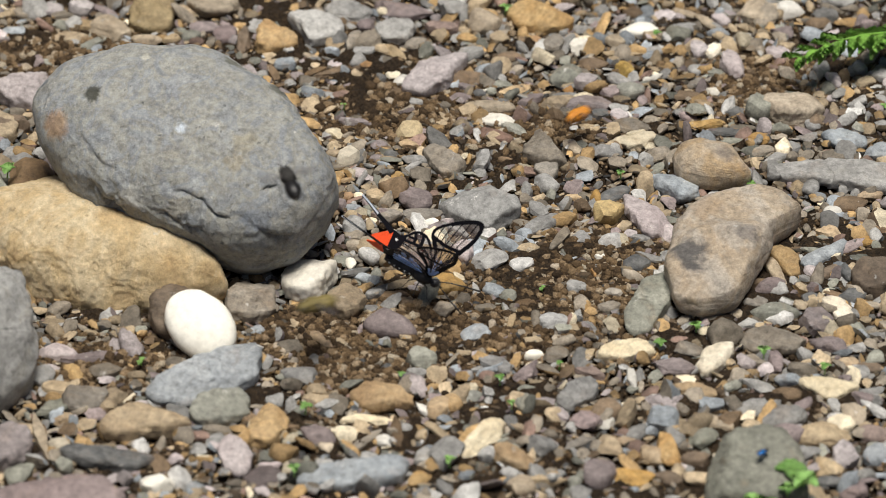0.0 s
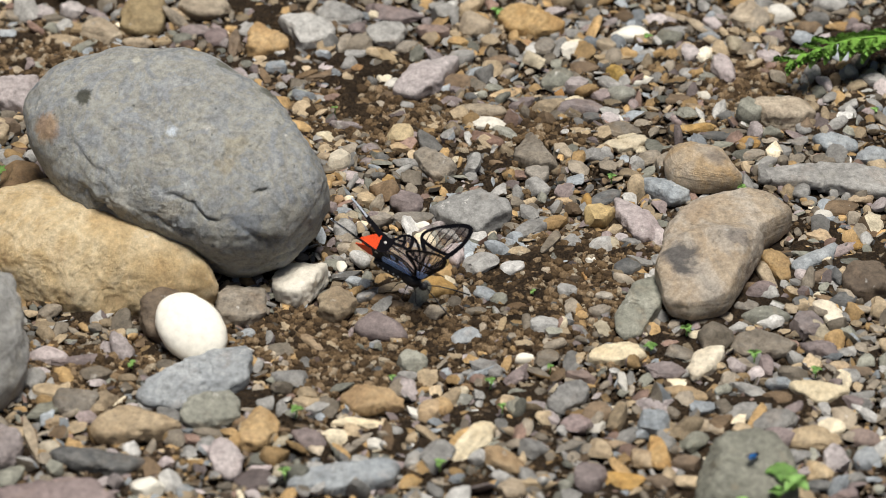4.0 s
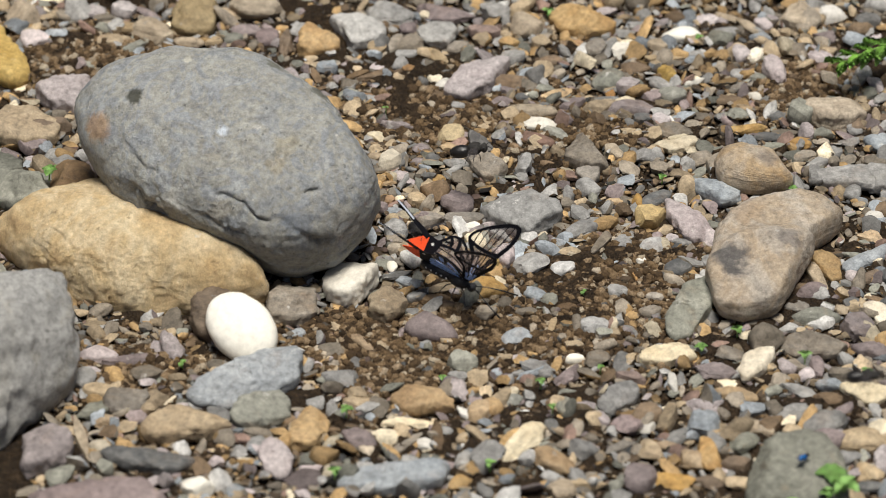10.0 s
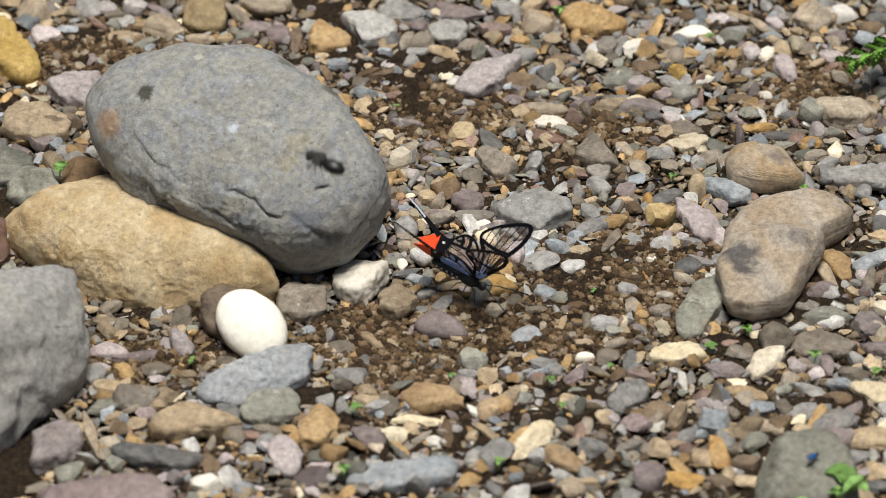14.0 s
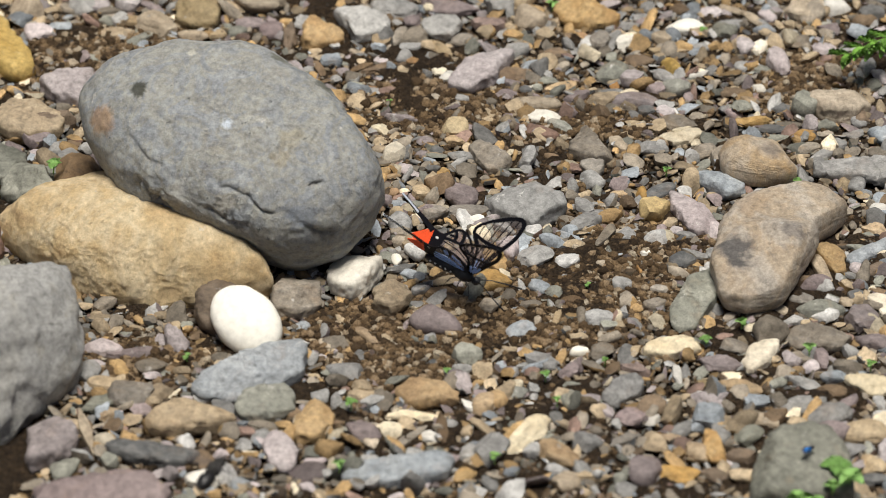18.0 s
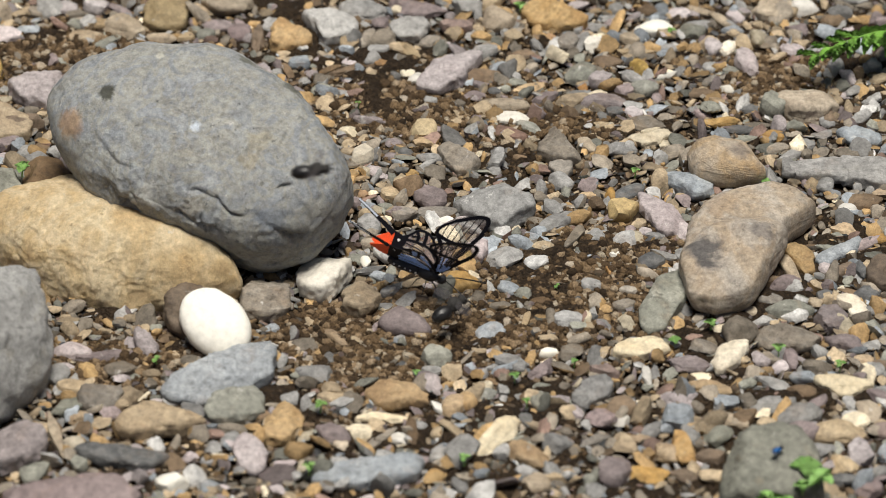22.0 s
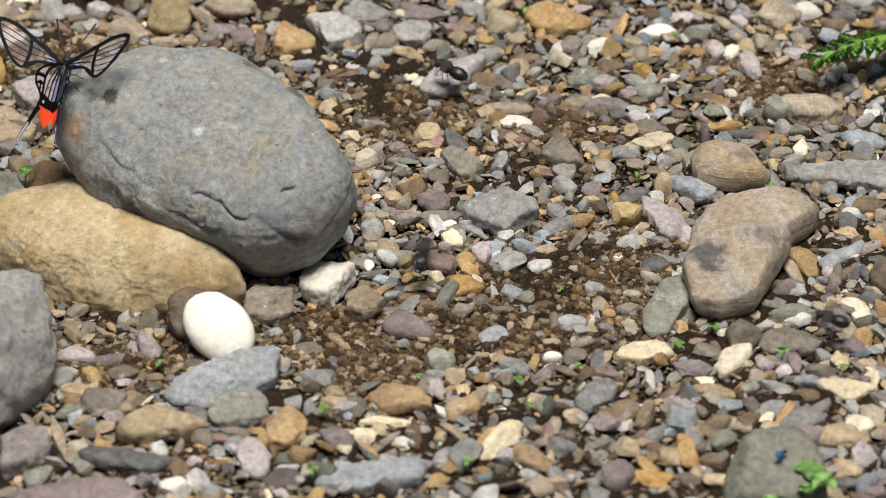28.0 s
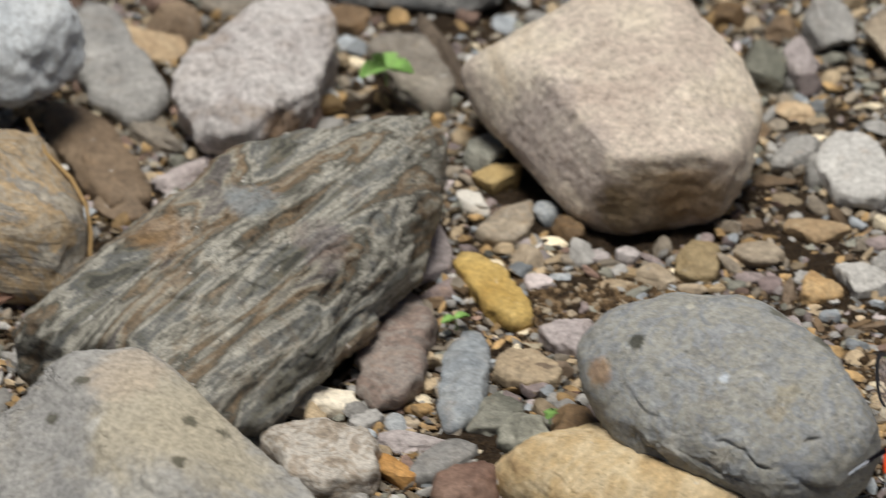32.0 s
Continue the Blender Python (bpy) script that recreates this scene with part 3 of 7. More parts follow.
rock("front_boulder", "big angular grey boulder with a flat yellowish top", -19.89, -6.58, 1.65, FRONT_BOULDER, [
    ((-4.42, 2.26, 0.32), dict(reach=(30, 30, 30, 30, 30, 30), c=30, cuts=(((-0.48, -0.30, 0.82), 2.94), ((-0.52, 0.81, 0.29), 4.96), ((-0.89, 0.36, 0.28), 6.71), ((-0.44, 0.87, 0.23), 4.71), ((-0.12, -0.10, 0.99), 3.32), ((-0.22, 0.95, 0.23), 4.52), ((0.11, -0.03, 0.99), 3.42), ((0.11, 0.96, 0.24), 4.35), ((0.45, 0.08, 0.89), 3.47), ((0.64, 0.75, 0.16), 3.33), ((0.45, -0.63, 0.63), 4.33), ((0.56, -0.66, 0.50), 5.04), ((0.88, -0.46, 0.07), 6.65), ((-0.12, -0.79, 0.60), 4.03), ((-0.50, -0.50, 0.71), 3.1), ((-0.17, -0.86, -0.48), 6.28), ((0.54, -0.68, -0.49), 6.89), ((-0.14, -0.81, -0.58), 6.15), ((-0.69, -0.63, -0.35), 6.03), ((-0.44, -0.27, -0.86), 4.7), ((0.42, -0.37, -0.83), 5.45), ((0.00, 0.00, -1.00), 2.47)), cut_sharp=30.0)),
    ((4.42, -2.26, -0.32), dict(reach=(30, 30, 30, 30, 30, 30), c=30, cuts=(((0.02, 0.12, 0.99), 2.31), ((-0.31, 0.95, 0.11), 2.99), ((-0.53, 0.82, 0.19), 3.21), ((0.55, -0.08, 0.83), 2.92), ((0.70, 0.71, 0.08), 5.24), ((0.22, -0.01, 0.98), 2.4), ((0.75, -0.27, 0.60), 2.74), ((0.97, 0.24, -0.01), 4.57), ((0.92, 0.38, -0.07), 4.79), ((0.80, -0.59, 0.13), 2.27), ((0.97, -0.22, -0.08), 3.67), ((0.71, -0.59, 0.39), 1.93), ((0.70, -0.51, 0.50), 2.07), ((0.80, -0.56, -0.20), 2.53), ((0.63, -0.71, 0.31), 2.21), ((0.57, -0.81, -0.12), 2.81), ((0.53, -0.54, -0.66), 2.57), ((0.02, -0.14, 0.99), 2.36), ((0.18, -0.70, 0.69), 3.38), ((-0.03, -0.46, 0.89), 3.22), ((0.28, -0.96, 0.00), 4.34), ((0.34, -0.93, -0.13), 3.99), ((-0.88, 0.46, 0.11), 4.9), ((-0.98, -0.17, -0.00), 7.33), ((-0.95, 0.13, -0.27), 5.7), ((-0.00, -0.00, -1.00), 1.83)), cut_sharp=26.0))],
     level=7, relief=0.02, freq=1.5, seed=21, layers=((0.15, -0.55, 1), 1.6, 0.16), chips=(2.2, 0.12), rough=0.035, blend=0.13, seams=FRONT_SEAMS)
rock("schist_slab", "long weathered schist rock with slanting rusty and grey layers", -22.99, 7.64, 2.6, SCHIST, [
    ((0, 0, 0), dict(reach=(5.79, 23.76, 17.01, 10.62, 7.27, 5.09, 3.3, 4.39, 6.01, 21.79, 13.21, 6.61, 7.28, 8.7, 5.96, 4.55), c=3.0, q=2.7, round_=36.0, cuts=(((0.85, -0.6, 0.6), 3.8), ((0.35, -0.4, 1.0), 2.9), ((-0.7, 0.3, 0.9), 3.2)), cut_sharp=18.0))],
     level=7, relief=0.045, freq=1.6, seed=31, layers=((-0.71, 0.41, 0.58), 1.0, 0.26), chips=(1.4, 0.09), pits=0.04, rough=0.035)
rock("quartzite_block", "big angular pinkish quartzite block with a rusty underside", -11.74, 18.06, 2.15, QUARTZITE, [
    ((0.0, 0.0, 0.0), dict(reach=(30, 30, 30, 30, 30, 30), c=30, cuts=(((-0.80, -0.61, -0.01), 3.5), ((-0.94, -0.18, -0.28), 4.75), ((-0.71, -0.66, 0.26), 3.21), ((-0.50, 0.68, 0.54), 4.5), ((-0.48, 0.76, 0.44), 4.43), ((-0.57, -0.36, 0.74), 3.43), ((-0.66, -0.61, 0.45), 3.19), ((-0.71, -0.43, -0.56), 3.43), ((-0.30, -0.95, -0.01), 4.18), ((-0.33, -0.65, -0.68), 3.95), ((0.29, -0.95, -0.08), 4.45), ((0.27, -0.68, -0.69), 4.2), ((0.19, -0.98, 0.06), 4.31), ((0.04, -0.48, -0.88), 3.58), ((0.81, -0.57, -0.11), 4.82), ((0.79, -0.35, -0.50), 4.48), ((0.94, -0.32, 0.13), 4.55), ((0.88, 0.13, -0.46), 3.66), ((0.63, -0.19, 0.75), 3.54), ((0.83, 0.54, -0.13), 3.56), ((0.86, 0.44, -0.27), 3.6), ((0.45, -0.19, 0.87), 3), ((0.70, 0.71, 0.06), 3.47), ((0.02, -0.28, 0.96), 2.34), ((0.35, 0.93, 0.08), 3.72), ((-0.43, 0.21, 0.88), 3.94), ((-0.25, -0.14, 0.96), 2.92), ((0.08, 1.00, 0.01), 3.73), ((-0.35, -0.13, 0.93), 3.11), ((-0.00, -0.00, -1.00), 2.65)), cut_sharp=44.0))],
     level=7, relief=0.02, freq=1.4, seed=41, chips=(2.6, 0.02), pits=0.03, rough=0.035)
rock("white_rock", "pale bluish-white quartz rock with a ragged lower edge", -33.16, 20.62, 4, WHITE_ROCK, [
    ((0, 0, 0), dict(reach=(9.38, 3.03, 2.31, 2.67, 3.48, 5.38, 4.52, 8.44, 4.05, 4.13, 8.85, 3.83, 3.51, 5.05, 3.83, 3.75), c=1.9, q=3.0, round_=36.0))],
     relief=0.08, freq=1.8, seed=45, chips=(1.8, 0.05), rough=0.04)
rock("tawny_boulder", "large tawny ochre and grey boulder with rusty patches", -33.27, 12.42, 1.8, TAWNY, [
    ((0, 0, 0), dict(reach=(5.25, 4.21, 4.27, 3.48, 3.34, 3.58, 4.12, 5.64, 4.96, 5.36, 10.5, 4.68, 3.41, 5.9, 5.76, 5.38), c=2.2, q=3.0, round_=36.0, cuts=(((0.1, -0.9, 0.6), 3.6),), cut_sharp=14.0))],
     relief=0.05, freq=1.6, seed=47, layers=((0.1, -0.2, 1), 1.8, 0.08), chips=(1.4, 0.08), pits=0.05, rough=0.04)
rock("lilac_rock", "angular pale lilac-white rock with a brown broken side", -24.03, 21, 1.41, LILAC_ROCK, [
    ((0.0, 0.0, 0.0), dict(reach=(30, 30, 30, 30, 30, 30), c=30, cuts=(((-0.31, -0.08, 0.95), 1.68), ((-0.82, 0.57, -0.05), 2.44), ((-0.44, -0.36, 0.82), 1.99), ((-0.98, 0.08, -0.17), 2.83), ((-0.34, -0.28, 0.90), 1.75), ((-0.22, -0.02, 0.98), 1.68), ((-0.69, 0.72, 0.10), 2.72), ((0.01, -0.02, 1.00), 1.71), ((-0.22, 0.97, 0.13), 3.61), ((0.19, -0.07, 0.98), 1.71), ((0.74, 0.67, 0.10), 3.5), ((0.36, 0.93, -0.06), 3.78), ((0.47, -0.25, 0.85), 1.64), ((1.00, 0.09, 0.01), 2.44), ((0.96, -0.22, -0.19), 1.8), ((0.30, -0.88, -0.37), 3.03), ((0.23, -0.74, -0.64), 2.81), ((0.83, -0.55, 0.09), 2.17), ((0.88, -0.27, -0.39), 1.87), ((-0.32, -0.93, -0.17), 3.38), ((-0.41, -0.81, -0.43), 3.22), ((0.06, -0.67, -0.74), 2.77), ((-0.58, -0.55, 0.61), 2.54), ((-0.83, -0.47, -0.32), 2.94), ((-0.86, -0.29, -0.42), 2.81), ((0.00, -0.00, -1.00), 1.91)), cut_sharp=40.0))],
     relief=0.03, freq=2.0, seed=49, chips=(0.9, 0.08), pits=0.05, rough=0.04)


# ---- stones that lie singly on the bar ----
rock("white_stone", "smooth egg-shaped creamy-white stone leaning on a slate", -6.92, -4.92, 0.78, STONE["W"], [((0, 0, 0), dict(reach=(1.05, 0.92, 0.92, 1.06, 1.2, 1.26, 1.2, 1.05, 0.92, 0.92, 1.06, 1.2, 1.26, 1.2), c=0.5, c_low=0.75, q=2.2, round_=14.0))],
     category="stone", level=5, lean=(33, -4, 0), relief=0.02, seed=61, rough=0.012)
P("n", -7.75, -3.75, 0.42, 0.72, (0.85, 0.8, 0.9, 0.95, 0.85, 0.75, 0.72, 0.72, 0.8, 0.95, 1.1, 1.1, 0.95, 0.9))
P("w", -3.87, -2.07, 0.32, 0.52, (0.84, 0.99, 1.69, 0.82, 0.88, 0.92, 0.92, 0.82, 0.8, 1.41, 0.84, 0.79, 0.65, 0.54))
P("k", -5.53, -3.11, 0.32, 0.51, (0.74, 0.86, 1.48, 0.78, 0.89, 1.37, 0.77, 0.74, 0.86, 1.08, 0.8, 0.75, 0.67, 1.03))
P("t", -2.74, -3.07, 0.25, 0.41, (2.23, 0.59, 0.64, 0.65, 0.75, 1.33, 0.71, 0.6, 1.43, 0.66, 0.64, 0.72, 0.45, 0.41))
P("p", -1.53, -4.09, 0.23, 0.37, (0.86, 0.54, 0.39, 0.69, 0.83, 0.63, 0.7, 2.89, 0.76, 0.62, 0.57, 0.7, 1, 2.1), "egg")
P("F", 1.06, 1.56, 0.33, 0.53, (4.43, 1.13, 0.91, 0.92, 0.94, 1.05, 4.16, 4.46, 1, 0.8, 0.88, 1.18, 0.91, 1.3), "slab")
P("l", 6.1, 1.38, 0.21, 0.33, (0.7, 0.39, 0.43, 1.16, 1.11, 1.31, 1.85, 0.71, 0.54, 0.77, 0.97, 1.12, 1.76, 0.95))
P("e", 5.9, -3.07, 0.26, 0.41, (0.69, 1.19, 2.91, 3.18, 2.29, 0.75, 0.48, 0.69, 1.03, 2.35, 2.32, 1.32, 1.09, 0.64), "slab")
P("k", 3.09, 5.11, 0.25, 0.4, (0.69, 0.27, 0.71, 1.27, 1.5, 1.07, 0.61, 0.68, 0.9, 0.93, 0.97, 1.12, 1.68, 1.03))
P("k", 3.1, 3.81, 0.15, 0.24, (0.38, 1.85, 1.45, 0.52, 0.35, 1.52, 1.81, 0.38, 0.33, 0.5, 0.35, 0.65, 0.73, 0.38))
P("c", 5.21, -5.19, 0.18, 0.29, (1.64, 0.72, 0.53, 0.47, 0.35, 0.34, 0.58, 3.14, 3, 0.8, 0.57, 0.56, 0.72, 1.61), "slab")
P("c", 7.74, -5.76, 0.19, 0.3, (0.57, 1.28, 1.58, 1.13, 0.66, 0.48, 0.43, 0.56, 0.66, 0.78, 1.18, 1.05, 0.45, 0.34))
P("c", 10.88, -7.2, 0.17, 0.28, (1.39, 0.86, 1.45, 0.41, 0.55, 1.06, 3.03, 3.15, 0.59, 0.4, 0.4, 0.53, 0.47, 0.88))
P("g", 8.7, -8.06, 0.13, 0.2, (3.02, 2.91, 0.82, 0.58, 0.36, 0.32, 0.63, 1.32, 0.92, 1.43, 0.66, 0.43, 0.37, 0.6))
P("e", 8.57, -11.25, 0.56, 0.91, (1.38, 1.35, 1.54, 1.4, 1.21, 1.19, 1.21, 1.38, 5.71, 5.26, 1.64, 1.64, 5.26, 5.71), "slab")
P("b", -6.76, -6.74, 0.35, 0.56, (1.66, 1.87, 4.44, 3.85, 0.96, 0.61, 1.12, 5.38, 1.82, 1.74, 1.38, 1.12, 1.2, 1.59), "slab")
P("e", -6.32, -8.12, 0.26, 0.42, (0.89, 0.98, 0.91, 1.14, 0.51, 0.56, 0.61, 3.12, 0.91, 0.96, 0.79, 0.7, 0.78, 0.92))
P("t", -8.28, -8.81, 0.27, 0.43, (4.51, 3.39, 0.68, 0.58, 0.67, 0.83, 1.14, 2.73, 1.3, 2.09, 0.88, 0.6, 0.78, 3.75))
P("l", -5.75, -10.24, 0.2, 0.32, (0.51, 0.41, 0.51, 1.23, 1.45, 0.89, 0.76, 0.51, 0.52, 0.64, 0.8, 1.55, 1.53, 0.66))
P("o", -4.86, -8.95, 0.25, 0.4, (0.54, 0.58, 0.62, 0.8, 1.29, 1.18, 0.56, 0.55, 1.88, 0.96, 0.91, 0.77, 0.64, 0.54))
P("p", -3.46, -9.28, 0.15, 0.24, (0.53, 0.37, 0.29, 0.44, 0.44, 0.55, 1.59, 0.53, 0.39, 0.39, 0.44, 0.49, 1.97, 2.25))
P("o", -1.67, -7.6, 0.24, 0.38, (1.05, 0.69, 0.59, 0.62, 0.64, 0.75, 0.88, 0.9, 0.8, 1.4, 0.73, 0.54, 2.58, 3.21))
P("b", -2.54, -11.12, 0.23, 0.37, (1.58, 1.61, 2.12, 0.87, 0.51, 0.68, 1.23, 5.18, 4.6, 1.24, 0.75, 0.63, 1.12, 1.52))
P("t", 10.49, 7.21, 0.26, 0.43, (4.24, 1.02, 0.88, 0.73, 0.79, 1.58, 1.31, 4.2, 0.98, 0.69, 0.7, 0.78, 0.92, 1.35))
P("o", 3.1, 12.28, 0.27, 0.43, (3.69, 0.77, 0.64, 0.79, 0.83, 1.87, 1.05, 1.24, 0.93, 0.82, 0.77, 0.79, 0.99, 1.07))
P("G", -4.01, 11.57, 0.28, 0.45, (0.97, 0.99, 0.83, 0.74, 0.94, 1.05, 2, 3.37, 0.53, 0.73, 0.99, 0.76, 0.91, 0.96))
P("o", -5.16, 11.23, 0.26, 0.41, (2.52, 0.41, 0.35, 0.92, 1.16, 0.79, 0.69, 0.7, 2.03, 2.18, 0.9, 0.7, 0.71, 2.67))
P("y", -9.15, 12.56, 0.27, 0.43, (0.7, 0.85, 0.93, 0.96, 1.51, 1.52, 0.71, 0.7, 0.9, 0.94, 1.04, 0.99, 0.99, 0.82))
P("G", -1.52, 11.56, 0.2, 0.32, (0.72, 0.73, 0.71, 0.61, 0.79, 0.54, 0.61, 2.58, 0.57, 0.51, 0.55, 1.11, 1.15, 0.59))
P("b", 12.16, 5.59, 0.17, 0.27, (2.72, 0.53, 0.32, 0.44, 0.58, 0.61, 2.48, 2.74, 0.55, 0.52, 0.55, 0.64, 0.83, 0.77))
P("b", 6.9, 2.92, 0.22, 0.36, (0.81, 0.72, 0.65, 0.67, 0.7, 0.86, 0.84, 2.86, 0.54, 0.41, 0.69, 0.65, 0.74, 1.66))
P("b", 11.18, -0.44, 0.13, 0.21, (2.5, 1.08, 0.94, 1.44, 1.23, 0.24, 0.46, 1.28, 0.93, 1.41, 0.9, 0.66, 0.38, 0.44))
P("o", 10.02, -0.96, 0.16, 0.27, (0.42, 0.51, 0.64, 0.85, 0.82, 1.78, 2.23, 0.43, 0.28, 0.72, 1.1, 0.99, 0.7, 0.87))
P("g", 11.91, 3.47, 0.2, 0.32, (2.3, 4.2, 4.14, 0.9, 0.96, 2.08, 2.13, 4.13, 1.94, 1.35, 0.49, 1.11, 4.47, 4.73))
P("c", 11.38, -3.22, 0.13, 0.22, (0.51, 0.38, 0.44, 0.81, 0.8, 0.58, 0.87, 1.99, 0.27, 0.41, 1.02, 0.99, 0.61, 0.57))
P("n", 12.62, -1.82, 0.29, 0.47, (0.8, 0.66, 1.17, 1.09, 0.69, 1, 0.83, 0.8, 0.75, 0.88, 0.85, 0.77, 1.59, 0.91))
P("c", 5.81, 5.56, 0.12, 0.2, (2.77, 0.74, 0.65, 0.7, 0.31, 0.43, 2.29, 2.79, 0.75, 0.49, 0.61, 0.36, 0.39, 0.82))
P("w", 1.65, 6.74, 0.11, 0.18, (2.27, 0.49, 0.32, 0.27, 0.68, 0.53, 0.63, 1.77, 0.47, 0.51, 0.34, 0.44, 0.52, 0.58))
P("g", 3.8, -7.45, 0.2, 0.31, (0.6, 0.71, 1.16, 0.74, 0.56, 0.47, 0.42, 0.62, 1.9, 0.69, 0.67, 0.57, 0.37, 0.43))
P("p", 11.04, -5.03, 0.15, 0.24, (2.38, 0.45, 0.44, 0.42, 0.42, 0.47, 2.17, 2.39, 0.46, 0.38, 0.27, 0.64, 0.56, 0.93))
P("k", 9.41, -4.81, 0.2, 0.33, (3.44, 0.86, 0.72, 0.49, 0.45, 0.65, 0.83, 3.48, 0.98, 0.79, 0.62, 0.66, 0.93, 0.96))
P("l", -13.03, 8.02, 0.28, 0.45, (0.86, 3.62, 3.3, 2.3, 0.61, 0.62, 2.79, 2.95, 0.62, 0.71, 0.68, 0.99, 1.33, 0.82))
P("l", -0.2, 8.97, 0.25, 0.4, (1.04, 4.25, 3.84, 3.15, 0.84, 0.73, 0.71, 1.03, 2.9, 1.21, 1.23, 0.93, 0.57, 0.54))
P("k", 0.02, 4.34, 0.2, 0.33, (0.72, 0.54, 0.56, 0.74, 1.06, 0.83, 1.56, 0.7, 0.43, 0.65, 1.1, 0.8, 0.74, 0.71))
P("t", 10, 12.8, 0.2, 0.33, (0.69, 0.74, 0.66, 0.62, 0.88, 0.6, 0.54, 0.71, 2.08, 0.67, 0.61, 0.86, 0.63, 0.7))
P("d", -9.34, -10.4, 0.18, 0.29, (1.96, 1.28, 0.84, 0.42, 0.79, 1.14, 1.5, 3.99, 1.08, 0.64, 0.43, 0.69, 0.92, 3.04))
P("p", -10.55, -12.87, 0.51, 0.83, (1.91, 1.63, 1.41, 1.12, 1.04, 1.42, 4.66, 1.95, 6.7, 5.62, 1.65, 1.65, 5.62, 6.7))
P("p", -12.1, -10.12, 0.31, 0.5, (0.67, 0.84, 0.87, 1.28, 0.95, 0.92, 2.54, 0.69, 0.95, 2.25, 2.05, 0.86, 0.79, 0.66))
P("r", -0.51, -0.92, 0.18, 0.29, (0.48, 0.54, 0.99, 0.49, 0.49, 0.46, 0.48, 0.51, 0.4, 0.45, 0.41, 0.58, 0.67, 0.41))
P("y", 0.17, -0.76, 0.13, 0.2, (0.27, 0.27, 0.37, 0.62, 0.63, 0.36, 0.34, 0.27, 0.31, 0.42, 0.6, 0.44, 0.34, 0.33))
P("o", 0.14, -2.09, 0.16, 0.26, (2.21, 0.57, 0.51, 0.46, 0.49, 0.86, 0.55, 0.59, 0.58, 0.49, 0.44, 0.33, 0.39, 0.47))
P("l", 0.54, -0.34, 0.16, 0.26, (0.37, 1.28, 0.56, 0.58, 0.78, 0.49, 0.45, 0.36, 0.24, 0.38, 0.95, 1.3, 0.95, 0.41))
P("g", 0.38, 0.83, 0.07, 0.11, (0.46, 0.26, 0.24, 0.37, 0.46, 1.68, 1.96, 1.81, 0.23, 0.07, 0.3, 1.35, 1.78, 1.61))
P("c", -0.27, 0.46, 0.12, 0.2, (0.33, 0.3, 0.34, 0.5, 0.39, 0.31, 1.22, 0.34, 0.3, 0.35, 0.5, 0.39, 0.51, 0.42))
P("W", -0.34, 1.32, 0.07, 0.12, (0.57, 0.21, 0.17, 0.22, 0.19, 0.14, 0.31, 0.47, 0.21, 0.26, 0.17, 0.29, 0.29, 0.2))
P("R", -18.05, 6.78, 0.48, 0.77, (1.07, 1.59, 2.43, 3.64, 3.23, 2.63, 1.89, 1.12, 1.87, 2.77, 4.36, 3.02, 2.93, 1.74))
P("b", -15.8, 5.29, 0.35, 0.57, (0.77, 1.31, 2.73, 2.59, 2.6, 3.09, 1.42, 0.85, 1.38, 4.16, 5.12, 3.58, 1.86, 1.25))
P("y", -15.41, 10.51, 0.29, 0.47, (1.39, 0.81, 1.22, 1.77, 4.2, 4.22, 1.99, 1.47, 0.67, 1.12, 2.91, 3.33, 2.14, 2.34))
P("c", -20.03, 4.25, 0.29, 0.46, (2.14, 0.99, 0.92, 0.7, 1.09, 0.91, 0.83, 1.22, 1.83, 2.23, 0.94, 0.79, 1.86, 1.34))
P("Q", -19.69, 0.7, 0.52, 0.84, (1.89, 1.82, 1.75, 1.5, 1.49, 2.13, 2.07, 6.27, 1.35, 1.61, 1.54, 1.6, 3.24, 2.11))
P("t", -13.91, 6.19, 0.29, 0.46, (1.11, 0.96, 0.73, 0.79, 1.92, 2.17, 1.09, 1.07, 3.79, 0.99, 0.94, 0.96, 1.26, 1.18))
P("e", -13.7, 2.66, 0.35, 0.57, (0.83, 0.61, 0.73, 0.87, 1.26, 1.1, 0.89, 0.88, 0.99, 1.02, 1.06, 0.94, 1.47, 0.96))
P("e", -14.75, 3.74, 0.31, 0.49, (0.86, 0.89, 0.84, 0.87, 1.06, 0.71, 0.68, 0.8, 1.05, 2.17, 1.07, 0.97, 1.22, 0.77))
P("l", -17.75, 12.78, 0.31, 0.51, (0.79, 0.86, 1.88, 1.62, 1.85, 2.09, 1.23, 0.76, 1.2, 1.39, 1.78, 2.13, 1.35, 1.17))
P("k", -15.46, 14.74, 0.26, 0.42, (0.97, 1.25, 3.76, 3.29, 2.68, 0.51, 0.38, 1.78, 1.83, 1.35, 1.37, 1.32, 1.25, 1.05))
P("k", -19.44, 23.71, 0.41, 0.67, (1.65, 1.36, 1.96, 2.31, 2.46, 2.56, 4, 1.68, 0.91, 1.21, 2.83, 3.44, 2.64, 2.33))
P("n", -29.32, 18.26, 0.38, 0.61, (2.3, 1.21, 1.79, 2.7, 4.04, 3.62, 3.28, 3.65, 1.09, 1.86, 3.12, 3.37, 5.53, 3.23))
P("g", -29.37, 24.02, 0.47, 0.75, (2.06, 0.9, 2.19, 3.43, 7.75, 8.34, 6.52, 1.84, 1.59, 2.32, 6.34, 6.4, 3.83, 3.08))
P("G", -4.35, 18.07, 0.48, 0.77, (1.47, 1.03, 1.23, 2.84, 4, 3.4, 1.64, 1.31, 1.42, 1.79, 1.93, 3.24, 2.79, 1.74))
S("l", -12.36, 12.95, 0.1, 0.41, 0.37, 0.2, 0)
S("k", -13.24, 12.8, 0.08, 0.33, 0.26, 0.15, -29)
